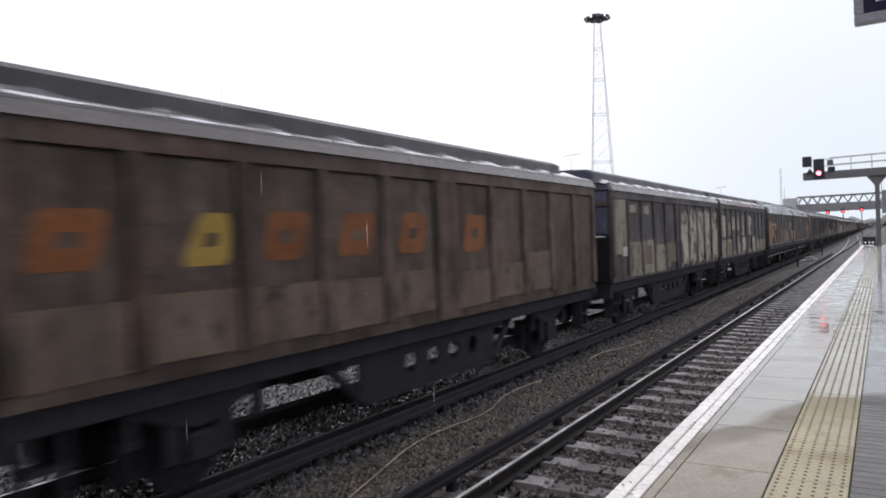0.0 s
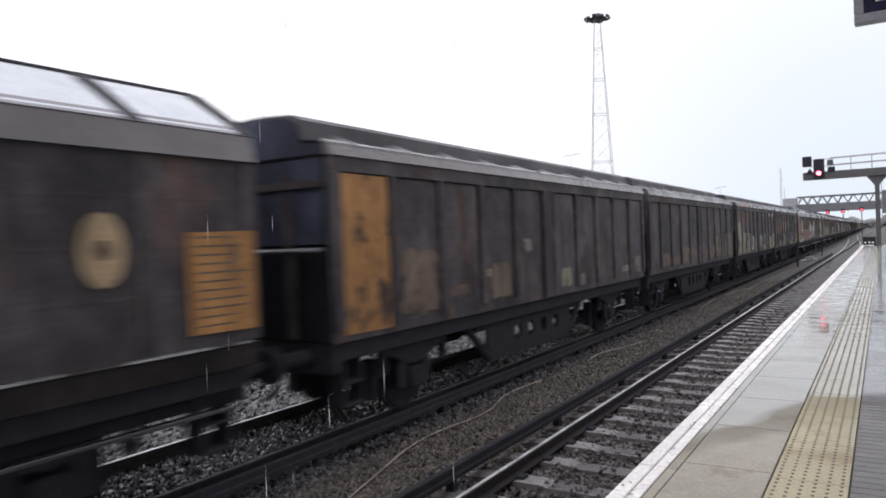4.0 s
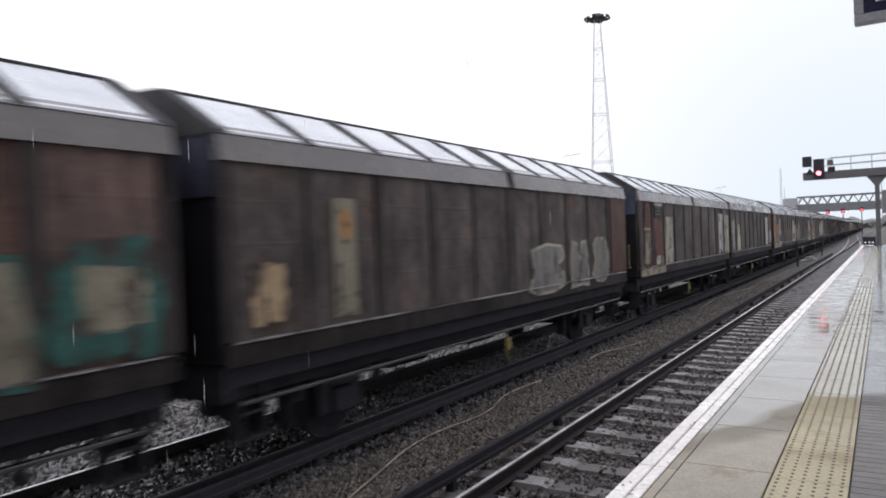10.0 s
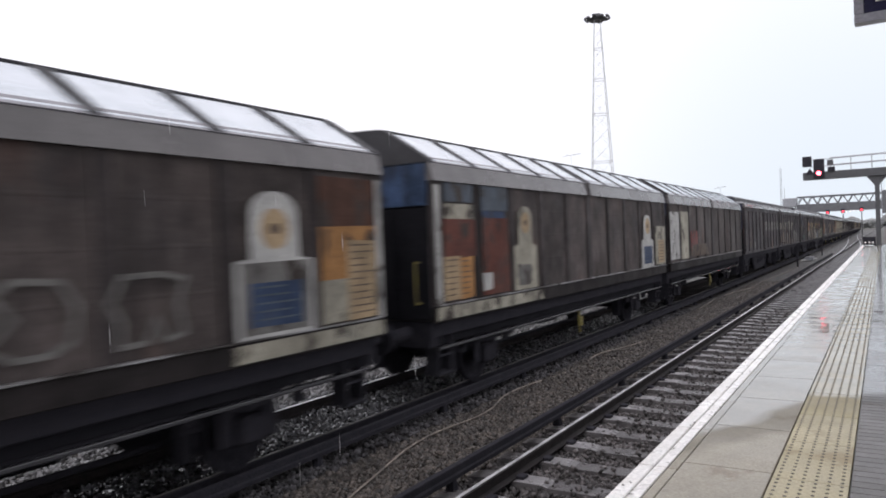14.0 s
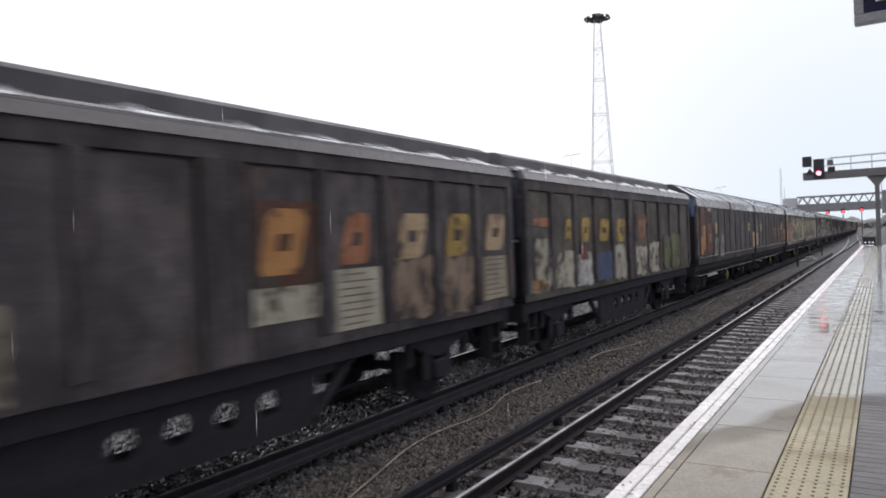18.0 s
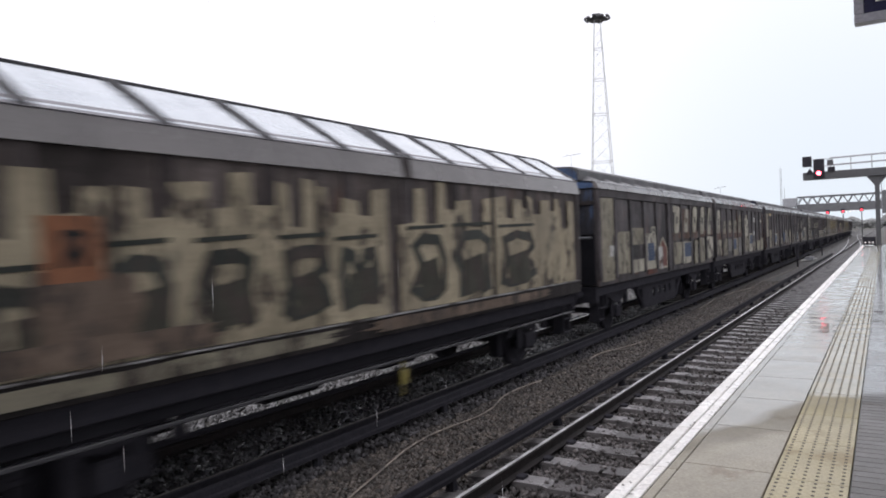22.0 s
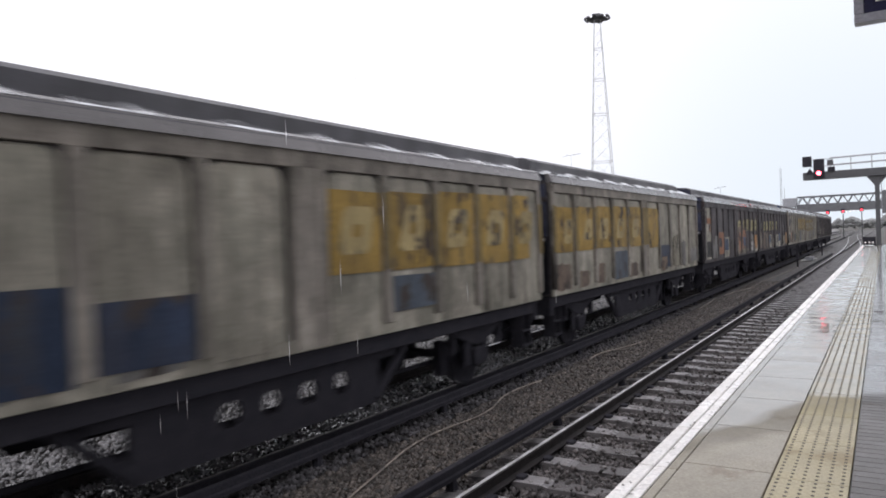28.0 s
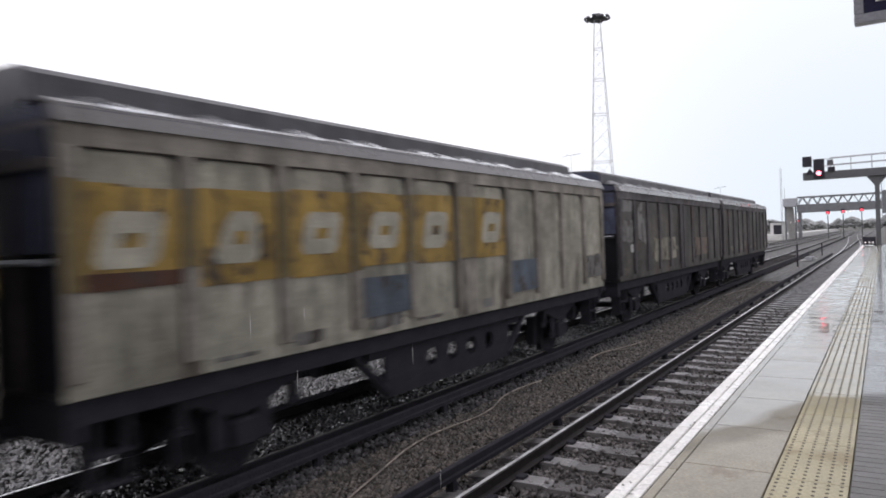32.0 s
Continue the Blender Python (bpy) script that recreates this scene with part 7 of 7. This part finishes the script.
put(30, 'khaki', 'L', 6.20, 6.80, 2.3, 2.8)
put(18, 'grey', 'L', 7.20, 7.80, 2.3, 2.8)
put(30, 'khaki', 'L', 7.20, 7.80, 2.3, 2.8)
put(18, 'grey', 'L', 8.20, 8.80, 2.3, 2.8)
put(30, 'khaki', 'L', 8.20, 8.80, 2.3, 2.8)
put(18, 'grey', 'L', 9.20, 9.80, 2.3, 2.8)
put(30, 'khaki', 'L', 9.20, 9.80, 2.3, 2.8)
put(31, 'khaki', 'r', 0.10, 0.92, 1.3, 2.05)
put(31, 'khaki', 'r', 1.10, 1.92, 1.3, 2.05)
put(31, 'khaki', 'r', 2.10, 2.92, 1.3, 2.05)
put(31, 'khaki', 'r', 3.10, 3.92, 1.3, 2.05)
put(31, 'khaki', 'r', 4.10, 4.92, 1.3, 2.05)
put(31, 'khaki', 'r', 5.10, 5.92, 1.3, 2.05)
put(30, 'khaki', 'b', 2.1, 2.9, 1.35, 2.1)
put(30, 'blue', 'n', 3.2, 3.7, 1.6, 2.0)
put(4, 'umber', 'b', 1.1, 1.9, 1.4, 2.3)
put(4, 'umber', 'b', 3.2, 3.8, 1.4, 2.0)
put(8, 'cream', 'r', 0.02, 2.95, 1.24, 1.43)
put(8, 'white', 'r', 0.02, 0.13, 1.45, 3.22)
put(14, 'cream', 'r', 0.02, 2.95, 1.24, 1.43)
put(14, 'white', 'r', 0.02, 0.13, 1.45, 3.22)
put(16, 'cream', 'r', 0.02, 2.95, 1.24, 1.43)
put(16, 'white', 'r', 0.02, 0.13, 1.45, 3.22)
put(24, 'khaki', 'r', 0.02, 1.95, 1.24, 1.43)
put(10, 'khaki', 'r', 0.02, 1.95, 1.24, 1.43)
put(12, 'khaki', 'r', 0.02, 1.95, 1.24, 1.43)
put(9, 'cream', 'r', 8.03, 9.97, 1.24, 1.43)
put(9, 'white', 'r', 9.88, 9.98, 1.45, 3.22)
put(15, 'cream', 'r', 8.03, 9.97, 1.24, 1.43)
put(15, 'white', 'r', 9.88, 9.98, 1.45, 3.22)
put(9, 'white', 'a', 8.06, 8.95, 1.47, 3.00)
put(9, 'grey', 'r', 8.12, 8.90, 1.50, 2.25)
put(9, 'mustard', 'e', 8.33, 8.67, 2.38, 2.82)
put(9, 'blue', 'n', 8.20, 8.80, 1.58, 2.05)
put(9, 'orange', 'r', 9.05, 9.86, 2.60, 3.20)
put(9, 'orange', 'r', 9.05, 9.86, 1.98, 2.62)
put(9, 'straw', 'n', 9.42, 9.86, 1.50, 2.45)
put(9, 'cream', 'r', 9.05, 9.42, 1.50, 2.00)
put(8, 'white', 'a', 8.06, 8.90, 1.47, 2.90)
put(8, 'mustard', 'e', 8.33, 8.67, 2.38, 2.82)
put(8, 'blue', 'n', 8.20, 8.80, 1.58, 2.05)
put(8, 'cream', 'r', 9.10, 9.90, 1.50, 2.60)
put(8, 'straw', 'n', 9.30, 9.80, 1.55, 2.20)
put(15, 'white', 'a', 8.06, 8.95, 1.47, 3.00)
put(15, 'grey', 'r', 8.12, 8.90, 1.50, 2.25)
put(15, 'straw', 'e', 8.33, 8.67, 2.38, 2.82)
put(15, 'blue', 'n', 8.20, 8.80, 1.58, 2.05)
put(15, 'rust', 'r', 9.05, 9.86, 2.60, 3.20)
put(15, 'amber', 'r', 9.05, 9.86, 1.98, 2.62)
put(15, 'straw', 'n', 9.42, 9.86, 1.50, 2.45)
put(15, 'cream', 'r', 9.05, 9.42, 1.50, 2.00)
put(14, 'white', 'a', 8.06, 8.90, 1.47, 2.90)
put(14, 'straw', 'e', 8.33, 8.67, 2.38, 2.82)
put(14, 'blue', 'n', 8.20, 8.80, 1.58, 2.05)
put(14, 'cream', 'r', 9.10, 9.90, 1.50, 2.60)
put(14, 'straw', 'n', 9.30, 9.80, 1.55, 2.20)
put(16, 'white', 'a', 8.06, 8.90, 1.47, 2.90)
put(16, 'straw', 'e', 8.33, 8.67, 2.38, 2.82)
put(16, 'blue', 'n', 8.20, 8.80, 1.58, 2.05)
put(16, 'cream', 'r', 9.10, 9.90, 1.50, 2.60)
put(16, 'straw', 'n', 9.30, 9.80, 1.55, 2.20)
put(32, 'ochre', 'p', 6.00, 6.00, 2.07, 3.06)
put(32, 'ochre', 'p', 7.00, 7.00, 2.06, 3.09)
put(32, 'ochre', 'p', 8.00, 8.00, 2.05, 3.13)
put(32, 'ochre', 'p', 9.00, 9.00, 2.03, 3.14)
put(32, 'ochre', 'p', 9.95, 9.95, 2.10, 3.02)
put(33, 'ochre', 'p', 1.00, 1.00, 2.10, 3.00)
put(33, 'ochre', 'p', 2.00, 2.00, 2.10, 3.03)
put(33, 'ochre', 'p', 3.00, 3.00, 2.13, 3.06)
put(33, 'ochre', 'p', 4.00, 4.00, 2.11, 3.09)
put(33, 'ochre', 'p', 5.00, 5.00, 2.09, 3.10)
put(33, 'ochre', 'p', 0.06, 0.06, 2.10, 3.02)
put(36, 'ochre', 'p', 6.00, 6.00, 2.24, 3.07)
put(36, 'ochre', 'p', 7.00, 7.00, 2.24, 3.09)
put(36, 'ochre', 'p', 8.00, 8.00, 2.24, 3.10)
put(36, 'ochre', 'p', 9.00, 9.00, 2.23, 3.11)
put(36, 'ochre', 'p', 9.95, 9.95, 2.10, 3.02)
put(37, 'ochre', 'p', 1.00, 1.00, 2.26, 2.98)
put(37, 'ochre', 'p', 2.00, 2.00, 2.08, 3.00)
put(37, 'ochre', 'p', 3.00, 3.00, 2.08, 3.03)
put(37, 'ochre', 'p', 4.00, 4.00, 2.15, 3.05)
put(37, 'ochre', 'p', 5.00, 5.00, 2.13, 3.07)
put(37, 'ochre', 'p', 0.06, 0.06, 2.10, 3.02)
put(27, 'cream', 'b', 5.10, 5.90, 2.05, 2.95)
put(27, 'white', 'r', 7.35, 7.60, 2.75, 2.98)
put(27, 'white', 'r', 7.20, 7.45, 2.10, 2.30)
put(27, 'cream', 'r', 9.15, 9.40, 2.70, 2.90)
put(6, 'rust', 'r', 1.10, 1.90, 2.45, 3.20)
put(10, 'khaki', 'b', 9.25, 9.75, 1.75, 2.30)

put(33, 'khaki', 'b', 7.25, 7.75, 1.35, 2.30)
put(33, 'tan', 'b', 6.15, 6.60, 1.30, 1.70)
put(33, 'grey', 'b', 8.10, 8.50, 1.32, 2.10)
put(33, 'grey', 'r', 9.12, 9.80, 1.40, 1.85)
put(21, 'rust', 'b', 5.10, 5.90, 2.05, 2.95)
put(21, 'orange', 'L', 5.25, 5.75, 2.28, 2.78)
put(20, 'rust', 'r', 5.10, 5.90, 1.98, 2.90)
put(20, 'amber', 'L', 5.22, 5.72, 2.10, 2.82)
put(0, 'khaki', 'r', 1.15, 1.55, 2.95, 3.15)
put(0, 'khaki', 'r', 2.15, 2.55, 2.92, 3.15)
put(0, 'umber', 'n', 4.10, 4.90, 1.50, 2.10)
put(24, 'khaki', 'b', 2.10, 4.90, 1.25, 1.42)
put(24, 'umber', 'b', 5.20, 7.60, 1.25, 1.42)
put(25, 'khaki', 'b', 0.30, 3.80, 1.25, 1.42)
put(25, 'umber', 'b', 4.20, 8.60, 1.25, 1.42)
put(25, 'umber', 'b', 0.60, 2.40, 1.50, 1.72)
put(24, 'umber', 'b', 2.90, 4.40, 1.50, 1.70)
put(12, 'khaki', 'r', 0.30, 0.80, 2.48, 2.55)
put(12, 'cream', 'b', 1.20, 1.75, 1.50, 1.75)
put(12, 'rust', 'b', 0.40, 0.78, 2.70, 3.10)
put(32, 'buff', 'L', 7.25, 7.72, 2.30, 2.88)
put(32, 'buff', 'L', 8.25, 8.72, 2.30, 2.88)
put(32, 'buff', 'L', 9.22, 9.66, 2.30, 2.88)
put(36, 'buff', 'L', 5.25, 5.72, 2.36, 2.88)
put(36, 'buff', 'L', 7.25, 7.72, 2.36, 2.88)
put(36, 'buff', 'L', 8.25, 8.72, 2.36, 2.88)
put(33, 'buff', 'L', 4.25, 4.72, 2.31, 2.79)


def rainfall():
    """Drops of the steady rain, drawn out as they fall past the platform edge."""
    rng = np.random.default_rng(11)
    s = Solid()
    for i in range(RAIN):
        x, y = rng.uniform(-4.2, -1.6), rng.uniform(0.6, 5.0)
        z = rng.uniform(-0.5, 2.6 + 32 * FALL)
        r, h = rng.uniform(0.0014, 0.0024), rng.uniform(0.03, 0.075)
        q = len(s.v)
        s.v += [(x, y, z - h), (x + r, y, z), (x - r * 0.5, y + r * 0.87, z), (x - r * 0.5, y - r * 0.87, z), (x, y, z + h)]
        s.f += [[q, q + 2, q + 1], [q, q + 3, q + 2], [q, q + 1, q + 3], [q + 4, q + 1, q + 2], [q + 4, q + 2, q + 3], [q + 4, q + 3, q + 1]]
    return tagged(part("rain", s, surf("rain_water", (0.8, 0.81, 0.83), (0.75, 0.76, 0.78), 3, 0.2, bump=0)), "sparse streaks of falling rain", "rain", kind="stuff")


FALL, RAIN = 6.5, 1100
RAINDROPS = rainfall()


def motions():
    """The train runs towards the camera and past it at a steady speed."""
    steps = [0, 0.0334, 0.1, 0.3] + [0.5 * i for i in range(1, 64)] + [31.7, 31.9, 31.967, 32.0]
    walk(RAINDROPS, [(t, pose(0, 0, -FALL * t)) for t in (0, 0.0334, 0.1, 0.5, 8, 16, 24, 31.5, 31.9, 31.967, 32.0)])
    for k, w, wheels in WAGONS:
        rows = []
        for t in steps:
            y = FIRST + k * PITCH + HALF - gone(t)
            turn = math.degrees(math.atan2(bend(y - 4) - bend(y + 4), 8.0))
            rows.append((t, pose(TRAIN_X + bend(y), y, 0, 0, 0, turn)))
        walk(w, rows)
        # the wheels roll while the van is near
        t0 = max(0.0, (FIRST + k * PITCH + HALF - 26.0) / SPEED)
        t1 = min(32.0, (FIRST + k * PITCH + HALF + 6.0) / SPEED)
        for axle, y in wheels:
            turns = [(0.0, pose(0, y, 0.46))]
            if t1 > t0:
                n = max(1, int((t1 - t0) * 30))
                turns = [] if t0 <= 0 else turns
                turns += [(t0 + i / 30.0, pose(0, y, 0.46, math.degrees(i / 30.0 * SPEED / 0.46) % 360)) for i in range(n + 1) if t0 + i / 30.0 <= 32.0]
            if turns[-1][0] < 31.99:
                turns.append((32.0, turns[-1][1]))
            walk(axle, turns)


motions()
